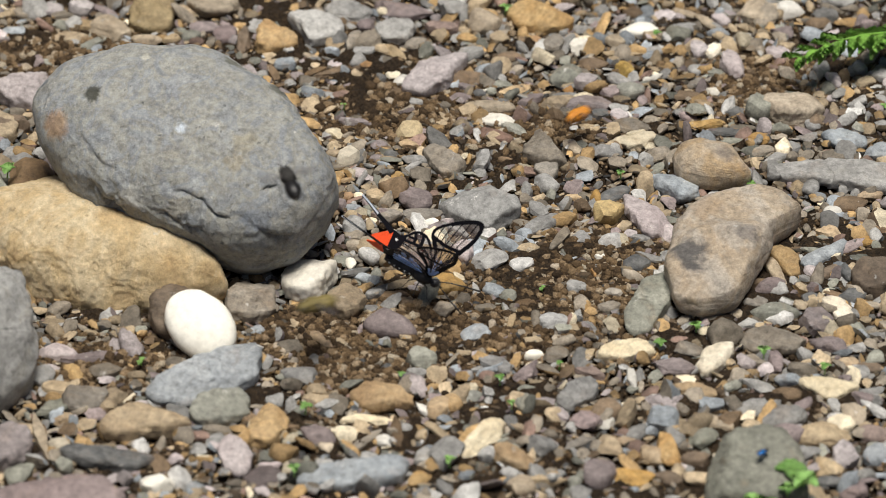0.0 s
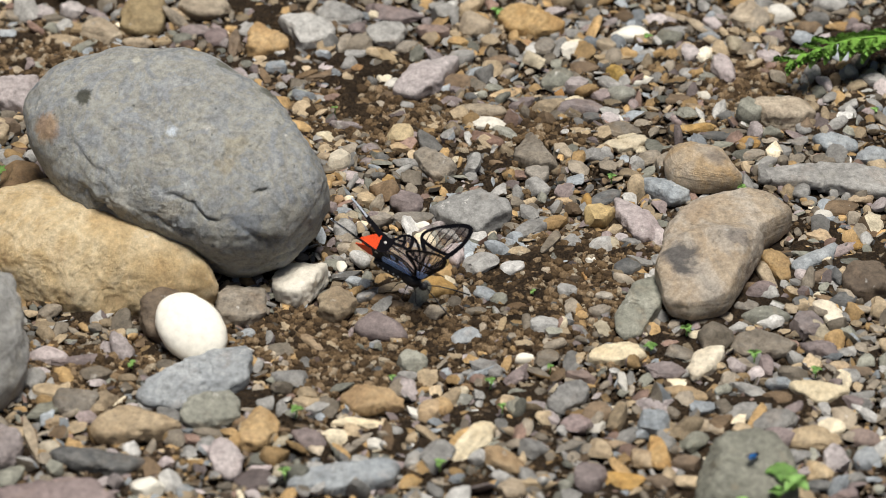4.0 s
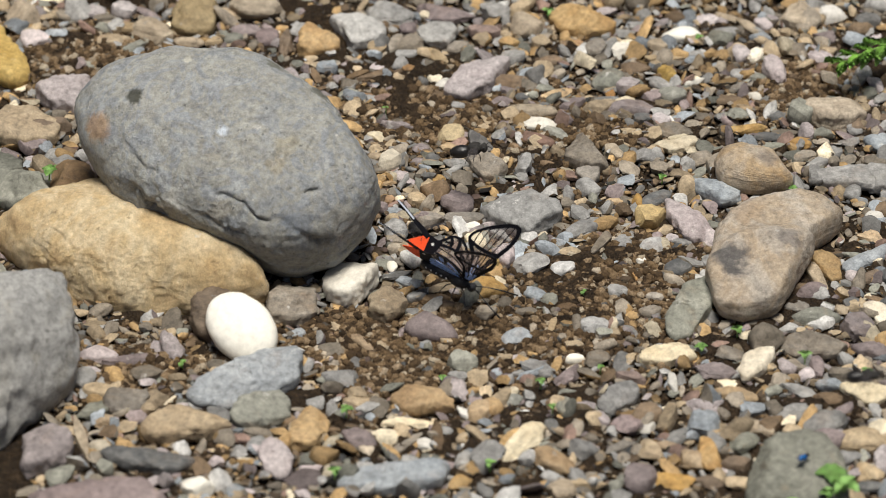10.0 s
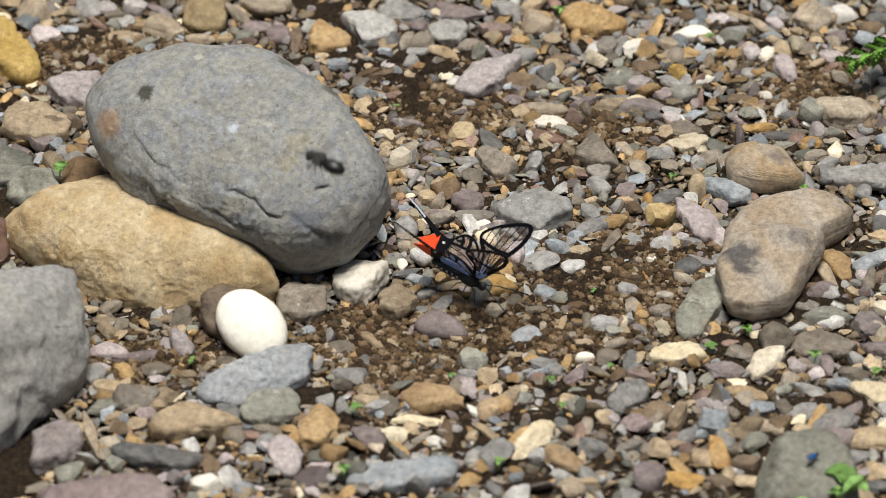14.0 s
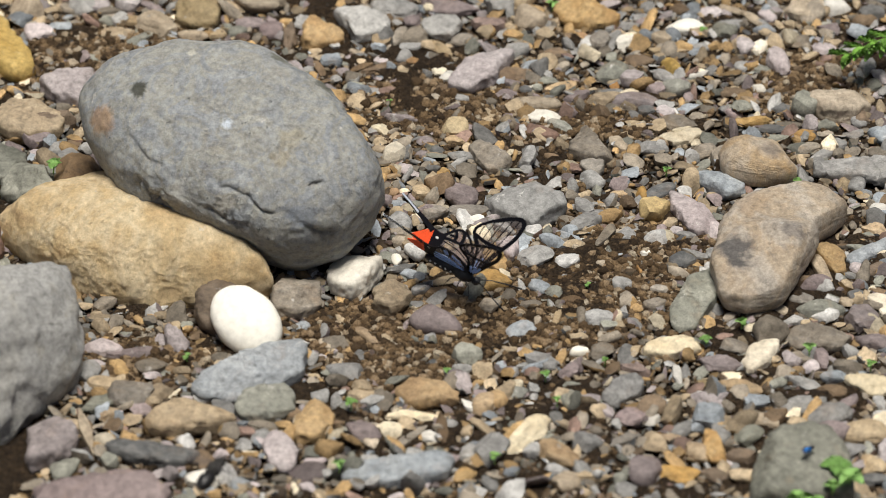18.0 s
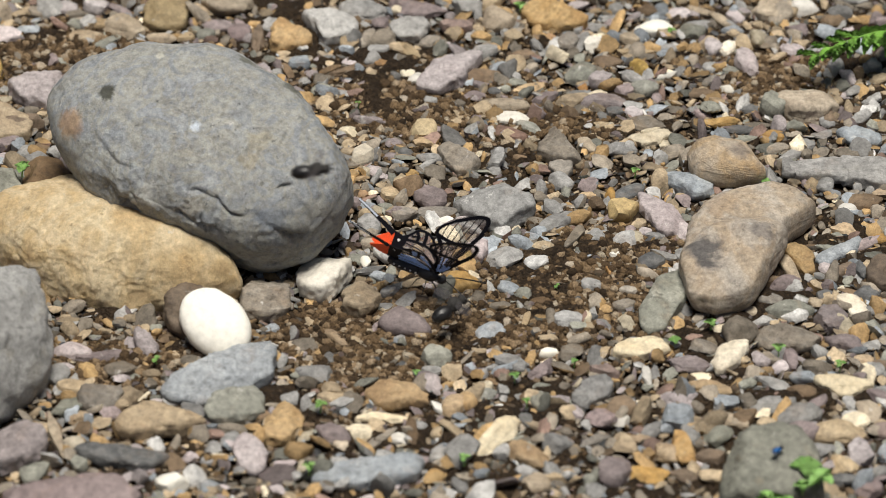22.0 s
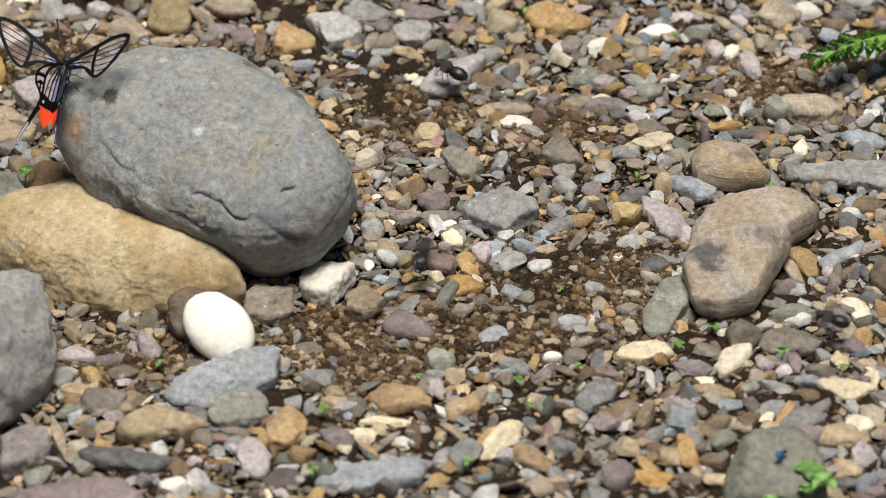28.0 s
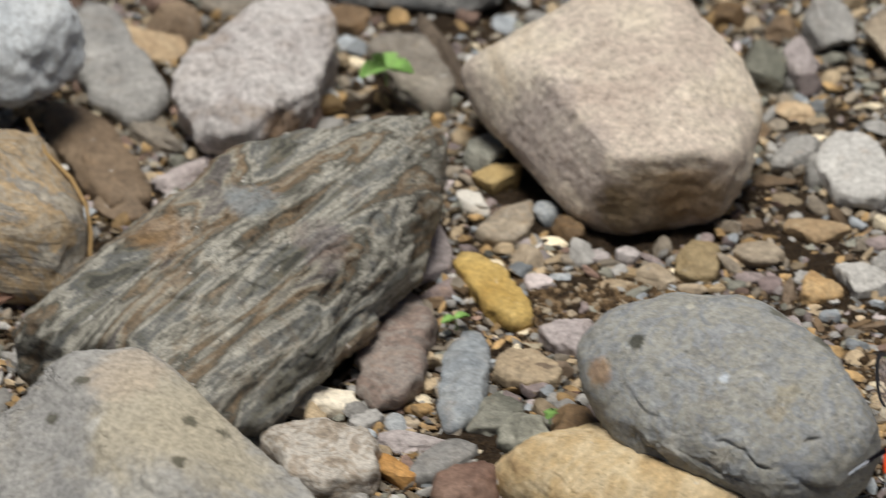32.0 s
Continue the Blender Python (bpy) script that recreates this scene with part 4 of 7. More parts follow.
S("l", -11.29, 13.03, 0.14, 0.49, 0.37, 0.27, 9)
S("w", -11.46, 12.73, 0.03, 0.18, 0.12, 0.07, 23)
S("p", -10.67, 12.98, 0.06, 0.48, 0.21, 0.12, -28)
S("t", -10.42, 11.78, 0.16, 0.74, 0.54, 0.31, -26)
S("t", -11.06, 12, 0.1, 0.47, 0.33, 0.19, 2)
S("k", -11.78, 12.21, 0.09, 0.48, 0.32, 0.17, 0)
S("t", -11.69, 11.41, 0.07, 0.57, 0.27, 0.15, -6)
S("e", -10.91, 11.06, 0.07, 0.64, 0.21, 0.14, 41)
S("g", -9.95, 12.95, 0.08, 0.35, 0.21, 0.17, 67)
S("o", -8.09, 12.97, 0.07, 0.45, 0.24, 0.13, 1)
S("t", -7.2, 13.08, 0.17, 0.85, 0.61, 0.34, 0)
S("p", -7.48, 11.96, 0.08, 0.55, 0.29, 0.16, -1)
S("t", -9.25, 11.26, 0.07, 0.55, 0.23, 0.13, -19)
S("t", -8.46, 11.32, 0.07, 0.33, 0.23, 0.13, 25)
S("e", -7.85, 11.46, 0.09, 0.32, 0.27, 0.17, 9)
S("p", -6.82, 11.51, 0.12, 0.47, 0.39, 0.23, 39)
S("b", -13.52, 11.7, 0.08, 0.44, 0.29, 0.16, 0)
S("t", -12.69, 11.26, 0.06, 0.5, 0.12, 0.13, -64)
S("e", -12.35, 9.98, 0.05, 0.44, 0.19, 0.11, 0)
S("t", -12.94, 9.72, 0.05, 0.23, 0.19, 0.11, 0)
S("n", -13.23, 6.19, 0.2, 0.71, 0.4, 0.39, 9)
S("g", -13.03, 4.81, 0.09, 0.34, 0.33, 0.18, 0)
S("k", -12.42, 3.78, 0.17, 0.61, 0.54, 0.33, 9)
S("e", -13.18, 3.3, 0.15, 0.78, 0.29, 0.3, 9)
S("n", -6.24, 11.13, 0.15, 0.71, 0.28, 0.29, 85)
S("t", -5.33, 10.06, 0.05, 0.62, 0.17, 0.09, 9)
S("b", -4.84, 9.83, 0.09, 0.41, 0.31, 0.17, 14)
S("t", -3.33, 10.77, 0.13, 0.48, 0.32, 0.26, -87)
S("g", -3.06, 12.82, 0.16, 0.81, 0.58, 0.32, -13)
S("k", -2.82, 11.11, 0.1, 0.61, 0.19, 0.2, 75)
S("g", -2.44, 10.58, 0.09, 0.42, 0.31, 0.17, 0)
S("p", -1.28, 12.88, 0.13, 1, 0.45, 0.26, -15)
S("k", -0.86, 10.96, 0.1, 0.47, 0.26, 0.19, 52)
S("t", -1.53, 10.44, 0.09, 0.53, 0.24, 0.18, -49)
S("n", -3.27, 9.51, 0.05, 0.9, 0.15, 0.1, 33)
S("n", -3.99, 9.4, 0.06, 0.53, 0.15, 0.11, 46)
S("t", -4.02, 10.29, 0.04, 0.37, 0.14, 0.08, -27)
S("x", -2.35, 9.8, 0.07, 0.24, 0.21, 0.13, 9)
S("l", -4.28, 9.98, 0.05, 0.19, 0.18, 0.11, 9)
S("p", -4.52, 9.23, 0.06, 0.26, 0.22, 0.12, 0)
S("e", -4.15, 8.32, 0.07, 0.35, 0.26, 0.14, 0)
S("x", -3.63, 8.3, 0.05, 0.21, 0.17, 0.09, 0)
S("r", -3.16, 8.11, 0.06, 0.34, 0.21, 0.13, 32)
S("c", -1.55, 9.15, 0.07, 0.3, 0.26, 0.14, 0)
S("w", -1.25, 8.84, 0.09, 0.31, 0.26, 0.17, 9)
S("n", -1.46, 8.34, 0.06, 0.24, 0.21, 0.12, 0)
S("g", -0.85, 7.74, 0.06, 0.23, 0.21, 0.12, 0)
S("y", -1.01, 6.04, 0.11, 0.47, 0.4, 0.22, 19)
S("o", -1.06, 5.35, 0.08, 0.34, 0.28, 0.15, 0)
S("c", -3.28, 6.04, 0.09, 0.36, 0.28, 0.17, -45)
S("p", -2.7, 6.57, 0.08, 0.54, 0.17, 0.17, -6)
S("c", -2.83, 4.6, 0.13, 0.52, 0.33, 0.26, 65)
S("t", -3.26, 4.83, 0.08, 0.28, 0.22, 0.15, 9)
S("k", -2.32, 7.51, 0.04, 0.52, 0.15, 0.08, 0)
S("g", -0.83, 4.52, 0.08, 0.43, 0.21, 0.16, -5)
S("p", -1.95, 5.31, 0.07, 0.27, 0.23, 0.13, 0)
S("p", -2.03, 4.71, 0.05, 0.22, 0.19, 0.1, 0)
S("d", -1.57, 4.85, 0.06, 0.23, 0.22, 0.13, 9)
S("t", 1.26, 12.23, 0.16, 0.58, 0.55, 0.32, 9)
S("g", 0.28, 12.92, 0.14, 0.51, 0.44, 0.28, 9)
S("r", 0.02, 11.69, 0.15, 0.57, 0.28, 0.29, 9)
S("o", 0.81, 11.32, 0.07, 0.41, 0.27, 0.15, 0)
S("t", 1.75, 11.29, 0.09, 0.32, 0.32, 0.17, 0)
S("x", 2.9, 11.28, 0.05, 0.25, 0.19, 0.11, 0)
S("k", 3.54, 10.92, 0.12, 0.5, 0.38, 0.23, 42)
S("o", 4, 11.52, 0.05, 0.26, 0.16, 0.09, -23)
S("w", 4.26, 10.84, 0.1, 0.42, 0.32, 0.2, 53)
S("l", 3.85, 13.14, 0.07, 0.37, 0.24, 0.13, 0)
S("t", 4.38, 12.83, 0.05, 0.3, 0.2, 0.11, 0)
S("g", 4.86, 12.38, 0.07, 0.37, 0.18, 0.13, 5)
S("g", 4.36, 11.92, 0.07, 0.34, 0.24, 0.13, 0)
S("W", 6.12, 11.7, 0.12, 0.6, 0.43, 0.24, -2)
S("n", 6.01, 12.78, 0.09, 0.36, 0.32, 0.17, 0)
S("l", 6.95, 12.62, 0.08, 0.39, 0.29, 0.16, 0)
S("t", 5.4, 11.13, 0.09, 0.37, 0.31, 0.17, 0)
S("t", 5.59, 10.45, 0.07, 0.7, 0.19, 0.13, -4)
S("y", 5.62, 9.59, 0.1, 0.4, 0.26, 0.2, -67)
S("n", 4.66, 9.93, 0.09, 0.51, 0.31, 0.17, -11)
S("e", 3.82, 9.1, 0.15, 0.56, 0.49, 0.29, 51)
S("l", 4.42, 8.76, 0.12, 0.43, 0.35, 0.24, 9)
S("x", 3.85, 8.5, 0.08, 0.38, 0.16, 0.16, -78)
S("p", 4.43, 7.49, 0.12, 0.72, 0.42, 0.24, 11)
S("t", 3.48, 7.68, 0.1, 0.58, 0.35, 0.2, 17)
S("p", 5.11, 8.2, 0.11, 0.41, 0.26, 0.22, 9)
S("e", 5.79, 8.27, 0.13, 0.45, 0.35, 0.25, 9)
S("g", 5.42, 8.88, 0.08, 0.43, 0.25, 0.17, -47)
S("w", 6.48, 9.13, 0.06, 0.37, 0.19, 0.12, 37)
S("g", 0.81, 10.38, 0.11, 0.55, 0.31, 0.21, 46)
S("t", 1.77, 9.69, 0.12, 0.44, 0.35, 0.24, 84)
S("n", 0.8, 9.04, 0.08, 0.63, 0.29, 0.16, -1)
S("g", 1.15, 9.56, 0.05, 0.21, 0.19, 0.11, 0)
S("g", 2.78, 10.45, 0.07, 0.54, 0.24, 0.13, 0)
S("n", 2.04, 10.25, 0.07, 0.47, 0.24, 0.13, 0)
S("o", 2.14, 8.36, 0.07, 0.61, 0.22, 0.14, 27)
S("p", 2.71, 7.86, 0.08, 0.46, 0.26, 0.16, 38)
S("p", 0.71, 8.59, 0.07, 0.24, 0.23, 0.13, 9)
S("d", 1.15, 8.24, 0.07, 0.24, 0.21, 0.13, 9)
S("w", 1.37, 8.26, 0.07, 0.26, 0.14, 0.14, 9)
S("p", 0.45, 7.95, 0.07, 0.4, 0.24, 0.13, 0)
S("t", 1.54, 7.45, 0.09, 0.76, 0.31, 0.17, -6)
S("e", 2.2, 6.21, 0.08, 0.54, 0.25, 0.16, -36)
S("r", 1.56, 5.85, 0.09, 0.61, 0.31, 0.19, -29)
S("k", 0.62, 6.32, 0.09, 0.33, 0.28, 0.18, 9)
S("g", 1.17, 4.38, 0.13, 0.53, 0.26, 0.26, 84)
S("k", 5.64, 6.3, 0.1, 0.61, 0.33, 0.2, 3)
S("t", 3.96, 5.09, 0.09, 0.39, 0.28, 0.17, -38)
S("t", 4.3, 5.65, 0.04, 0.21, 0.14, 0.08, 0)
S("g", 4.92, 4.95, 0.09, 0.5, 0.29, 0.19, -4)
S("n", 5.23, 5.23, 0.07, 0.26, 0.22, 0.14, 9)
S("k", 6.45, 4.76, 0.12, 0.44, 0.36, 0.24, 9)
S("w", 6.24, 4.68, 0.05, 0.19, 0.14, 0.1, 9)
S("t", 4.58, 6.31, 0.05, 0.47, 0.19, 0.1, -9)
S("l", 5.37, 6.98, 0.09, 0.31, 0.28, 0.17, 9)
S("d", 4.85, 6.99, 0.08, 0.35, 0.28, 0.16, 0)
S("e", 7.35, 11.58, 0.11, 0.41, 0.37, 0.23, 9)
S("t", 7.79, 12.76, 0.05, 0.66, 0.19, 0.11, -18)
S("t", 8.3, 12.26, 0.06, 0.45, 0.16, 0.12, -47)
S("w", 10.92, 12.84, 0.16, 0.56, 0.41, 0.31, 9)
S("g", 7.58, 11.98, 0.07, 0.41, 0.24, 0.13, 0)
S("b", 8.6, 11.65, 0.07, 0.36, 0.22, 0.14, 4)
S("g", 9.05, 11.12, 0.07, 0.41, 0.27, 0.15, 0)
S("l", 7.99, 10.65, 0.13, 0.45, 0.32, 0.25, -85)
S("c", 8.41, 10.56, 0.1, 0.39, 0.24, 0.19, 68)
S("l", 8.96, 9.63, 0.16, 0.69, 0.39, 0.31, -62)
S("p", 10.68, 11.69, 0.09, 0.46, 0.32, 0.17, 0)
S("n", 11.81, 12.19, 0.1, 0.44, 0.37, 0.2, 0)
S("o", 12.8, 12.3, 0.08, 0.55, 0.26, 0.15, 19)
S("l", 10.39, 10.41, 0.09, 0.37, 0.34, 0.19, 0)
S("t", 10.72, 10.97, 0.05, 0.28, 0.17, 0.09, 0)
S("k", 9.62, 10.85, 0.12, 0.44, 0.37, 0.24, 9)
S("g", 7.89, 9.53, 0.07, 0.31, 0.26, 0.14, 0)
S("e", 8.39, 9.4, 0.05, 0.34, 0.19, 0.11, 2)
S("k", 7.95, 8.85, 0.06, 0.48, 0.19, 0.12, 27)
S("w", 8.29, 8.36, 0.07, 0.28, 0.21, 0.13, -53)
S("o", 7.98, 7.59, 0.07, 0.34, 0.25, 0.14, -27)
S("n", 7.46, 8.05, 0.07, 0.47, 0.23, 0.13, -2)
S("o", 7.97, 6.4, 0.12, 0.6, 0.31, 0.23, 5)
S("p", 7.49, 6.92, 0.06, 0.33, 0.2, 0.12, -31)
S("d", 9, 7.17, 0.06, 0.5, 0.2, 0.12, -27)
S("n", 12.06, 7.14, 0.06, 0.45, 0.21, 0.12, 1)
S("n", 11.31, 6.74, 0.1, 0.38, 0.35, 0.19, 0)
S("g", 12.27, 8.21, 0.08, 0.48, 0.22, 0.16, 49)
S("g", 12.79, 9.59, 0.1, 0.36, 0.28, 0.2, 9)
S("t", 13.04, 8.83, 0.09, 0.33, 0.23, 0.18, 9)
S("g", 13.51, 9.14, 0.12, 0.43, 0.38, 0.24, 9)
S("o", 12.89, 6.35, 0.07, 0.43, 0.23, 0.13, 24)
S("t", 13.16, 8.07, 0.05, 0.21, 0.19, 0.1, 0)
S("b", 13.2, 4.81, 0.15, 0.54, 0.34, 0.3, 9)
S("d", 8.52, 6.06, 0.06, 0.59, 0.2, 0.11, -9)
S("e", 8.79, 5.57, 0.06, 0.4, 0.2, 0.11, 1)
S("o", 9.5, 5.71, 0.09, 0.45, 0.3, 0.17, -12)
S("g", 11.08, 5.73, 0.07, 0.38, 0.26, 0.14, 0)
S("g", 11.29, 6.47, 0.07, 0.28, 0.26, 0.14, 0)
S("g", 10.08, 4.65, 0.07, 0.75, 0.19, 0.15, 46)
S("k", 9.67, 5.06, 0.07, 0.37, 0.23, 0.13, 22)
S("g", 10.54, 5.24, 0.07, 0.29, 0.23, 0.13, 0)
S("t", 11.7, 4.8, 0.08, 0.38, 0.28, 0.15, 0)
S("b", -5.34, -4.17, 0.06, 0.22, 0.19, 0.12, 9)
# the next brown stone stands in for a brown shadow below the grey boulder
S("n", -7.15, -1.67, 0.15, 0.58, 0.49, 0.28, 0)
S("W", -2.71, -0.88, 0.07, 0.27, 0.17, 0.15, -83)
S("b", -2.29, -1.51, 0.07, 0.56, 0.24, 0.14, -26)
S("p", -0.86, 2.32, 0.14, 0.54, 0.51, 0.28, 0)
S("k", -0.7, 1.62, 0.07, 0.72, 0.25, 0.14, 4)
S("t", -2.01, 2.55, 0.09, 0.32, 0.29, 0.18, 9)
S("x", -2.8, 2.67, 0.05, 0.17, 0.17, 0.1, 9)
S("o", -2.91, 3.51, 0.05, 0.27, 0.17, 0.1, 0)
S("l", -2.41, 3.78, 0.07, 0.45, 0.21, 0.13, -36)
S("b", -2.76, 2.01, 0.05, 0.35, 0.17, 0.09, 0)
S("g", -2.62, 0.87, 0.13, 0.46, 0.35, 0.25, -86)
S("k", -1.58, 1.48, 0.11, 0.39, 0.3, 0.21, 9)
S("t", -2.48, 0.14, 0.08, 0.45, 0.29, 0.16, 23)
S("k", -2.14, -0.4, 0.06, 0.8, 0.2, 0.11, 9)
S("p", -3.26, -0.06, 0.06, 0.23, 0.22, 0.13, 9)
S("l", -3, -0.49, 0.06, 0.2, 0.13, 0.11, 9)
S("t", -1.55, -1, 0.08, 0.27, 0.21, 0.15, 9)
S("c", -1.34, 3.27, 0.05, 0.22, 0.16, 0.09, 0)
S("o", -1.42, 3.72, 0.06, 0.25, 0.23, 0.13, 0)
S("n", -1.38, -2.49, 0.06, 0.55, 0.22, 0.12, 9)
S("d", -1.71, -2.12, 0.06, 0.46, 0.22, 0.13, 19)
S("n", -1.18, -2.76, 0.06, 0.46, 0.2, 0.11, -19)
S("k", 0.03, -3.21, 0.11, 0.4, 0.34, 0.22, 9)
S("l", -0.69, -1.9, 0.04, 0.16, 0.15, 0.09, 9)
S("o", -4.99, -3.44, 0.04, 0.24, 0.14, 0.08, -21)
S("G", 1.39, -0.84, 0.16, 0.54, 0.46, 0.3, 2)
S("G", 2.36, -0.97, 0.09, 0.42, 0.34, 0.19, 16)
S("b", 2.35, 0.31, 0.07, 0.46, 0.2, 0.14, -42)
S("g", 2.81, 1.96, 0.05, 0.43, 0.16, 0.09, 15)
S("g", 3.08, 1.29, 0.1, 0.82, 0.28, 0.19, 41)
S("k", 3.66, 1.95, 0.05, 0.82, 0.15, 0.1, -4)
S("g", 4.17, 1.33, 0.03, 0.42, 0.11, 0.06, 0)
S("o", 3.98, 2.61, 0.05, 0.36, 0.17, 0.1, 1)
S("o", 4.02, 3.06, 0.04, 0.36, 0.15, 0.08, 1)
S("o", 4.57, 2.48, 0.1, 0.43, 0.18, 0.19, -75)
S("y", 4.91, 1.43, 0.2, 0.57, 0.49, 0.35, 17)
S("d", 5.13, 2.68, 0.1, 0.58, 0.31, 0.2, 38)
S("g", 4.13, 0.43, 0.08, 0.32, 0.28, 0.16, 48)
S("k", 3.48, 0.33, 0.1, 0.71, 0.18, 0.19, 64)
S("G", 4.98, 0.22, 0.11, 0.39, 0.3, 0.21, 9)
S("t", 5.37, 1, 0.07, 0.29, 0.22, 0.14, 55)
S("l", 5.52, 0.61, 0.06, 0.23, 0.22, 0.13, 9)
S("g", 5.8, 0.38, 0.08, 0.3, 0.17, 0.16, 9)
S("d", 5.66, -0.87, 0.11, 0.44, 0.37, 0.21, 39)
S("g", 6.66, -0.67, 0.08, 0.32, 0.28, 0.16, -48)
S("l", 6.7, 0.45, 0.11, 0.41, 0.25, 0.22, -81)
S("b", 1.49, -2.25, 0.09, 0.38, 0.29, 0.18, -43)
S("G", 3.12, -3.86, 0.1, 0.48, 0.35, 0.2, 14)
S("b", 0.94, -4.36, 0.1, 0.46, 0.34, 0.2, 28)
S("t", 1.97, -3.75, 0.06, 0.41, 0.11, 0.12, 78)
S("t", 1.4, -3.9, 0.07, 0.33, 0.14, 0.14, 81)
S("n", 2.32, -2.82, 0.06, 0.36, 0.2, 0.11, 0)
S("g", 3.88, -2.08, 0.08, 0.3, 0.27, 0.15, 0)
S("x", 4.39, -1.26, 0.06, 0.24, 0.11, 0.11, -84)
S("t", 3.32, -1.06, 0.06, 0.2, 0.15, 0.11, 9)
S("k", 4.8, -3.1, 0.09, 0.34, 0.25, 0.18, 9)
S("d", 3.85, -3.6, 0.06, 0.2, 0.16, 0.11, 9)
S("w", 4.58, -0.49, 0.06, 0.2, 0.18, 0.11, 9)
S("g", 4.65, -0.88, 0.03, 0.37, 0.1, 0.07, 33)
S("k", 4.94, -2.37, 0.07, 0.27, 0.21, 0.15, 9)
S("t", 9.67, -1.22, 0.13, 0.96, 0.21, 0.22, -75)
S("p", 9.49, -2.11, 0.15, 0.51, 0.36, 0.29, 9)
S("n", 9.01, -1.97, 0.09, 0.57, 0.18, 0.19, 9)
S("k", 8.99, -2.8, 0.08, 0.46, 0.28, 0.16, -22)
S("e", 9.55, -3.46, 0.13, 0.71, 0.38, 0.24, 1)
S("p", 10.1, -2.42, 0.07, 0.36, 0.24, 0.14, 24)
S("d", 10.68, -2.66, 0.08, 0.29, 0.29, 0.16, 0)
S("t", 10.32, -2.93, 0.07, 0.27, 0.26, 0.15, 9)
S("p", 10.62, -3.81, 0.14, 0.56, 0.5, 0.28, -27)
S("d", 11.83, -2.58, 0.12, 0.45, 0.31, 0.25, 9)
S("n", 11.41, -1.23, 0.07, 0.64, 0.22, 0.14, 34)
S("d", 11.8, -1.48, 0.11, 0.46, 0.21, 0.22, -74)
S("w", 11.6, 1.78, 0.08, 0.3, 0.27, 0.16, 9)
S("g", 12, 1.55, 0.06, 0.21, 0.18, 0.11, 9)
S("n", 12.04, 2.16, 0.11, 0.62, 0.39, 0.22, 0)
S("o", 12.75, 2.67, 0.07, 0.4, 0.22, 0.13, 3)
S("o", 12.47, 1.05, 0.06, 0.54, 0.23, 0.13, 1)
S("x", 12.96, 0.84, 0.08, 0.3, 0.27, 0.16, 9)
S("g", 11, 3.05, 0.09, 0.33, 0.28, 0.18, 74)
S("t", 10.62, 3.09, 0.08, 0.3, 0.25, 0.17, 81)
S("p", 11.9, -0.06, 0.06, 0.7, 0.18, 0.12, 36)
S("o", 11.45, 0.72, 0.08, 0.47, 0.29, 0.17, -22)
S("o", 12.59, 0.29, 0.06, 0.45, 0.23, 0.13, 1)
S("o", 6.64, 2.51, 0.05, 0.32, 0.19, 0.1, 0)
S("t", 8.42, -3.35, 0.06, 0.32, 0.2, 0.11, -22)
S("c", 7.56, -4.29, 0.09, 0.42, 0.32, 0.18, 28)
S("l", -11.04, -5.31, 0.11, 0.65, 0.39, 0.22, -21)
S("p", -9.98, -5.52, 0.07, 0.99, 0.24, 0.13, 5)
S("k", -9.53, -6.3, 0.12, 0.55, 0.42, 0.24, 29)
S("g", -11.36, -6.53, 0.14, 0.5, 0.39, 0.27, 77)
S("o", -10.5, -6.26, 0.09, 0.36, 0.26, 0.18, -58)
S("t", -10.8, -7.07, 0.09, 0.56, 0.33, 0.18, 0)
S("k", -10.09, -7.67, 0.18, 0.66, 0.56, 0.36, 9)
S("t", -9.37, -7.57, 0.11, 0.56, 0.39, 0.22, 12)
S("e", -10.95, -7.93, 0.1, 0.68, 0.34, 0.19, 16)
S("o", -10.75, -8.41, 0.07, 0.41, 0.24, 0.13, 0)
S("t", -11.24, -9.35, 0.12, 1.09, 0.19, 0.2, -73)
S("c", -10.64, -9.7, 0.09, 0.35, 0.32, 0.18, 0)
S("W", -7.88, -11.52, 0.16, 0.48, 0.4, 0.28, 0)
S("p", -7.23, -7.75, 0.06, 0.32, 0.2, 0.12, 4)
S("g", -6.28, -9.6, 0.11, 0.4, 0.32, 0.22, 74)
S("g", -6.99, -10.43, 0.05, 0.19, 0.17, 0.11, 9)
S("b", -6.88, -11.63, 0.07, 0.35, 0.24, 0.14, 35)
S("l", -7.43, -10.33, 0.07, 0.26, 0.2, 0.14, 9)
S("o", -7.31, -9.53, 0.06, 0.26, 0.2, 0.12, -43)
S("t", -3.24, -9.74, 0.08, 0.31, 0.28, 0.15, 0)
S("t", -3.54, -7.54, 0.08, 0.4, 0.31, 0.17, 0)
S("g", -3.28, -7.78, 0.07, 0.37, 0.22, 0.14, 39)
S("g", -4.07, -6.35, 0.12, 0.55, 0.4, 0.23, -26)
S("l", -4.82, -5.7, 0.04, 0.23, 0.14, 0.08, 0)
S("t", -4.67, -5.03, 0.05, 0.34, 0.16, 0.1, -36)
S("o", -3.55, -4.66, 0.08, 0.55, 0.19, 0.16, -52)
S("c", -1.93, -8.53, 0.07, 0.99, 0.22, 0.14, 3)
S("k", -2.27, -9.61, 0.08, 0.81, 0.19, 0.15, 46)
S("w", -1.56, -9.47, 0.07, 0.3, 0.26, 0.14, 0)
S("l", -4.76, -10.5, 0.07, 0.44, 0.22, 0.13, 29)
S("b", -4.54, -9.84, 0.06, 0.52, 0.14, 0.11, 51)
S("e", -0.52, -5.68, 0.15, 0.53, 0.47, 0.29, 9)
S("g", -0.67, -6.31, 0.07, 0.38, 0.23, 0.13, -22)
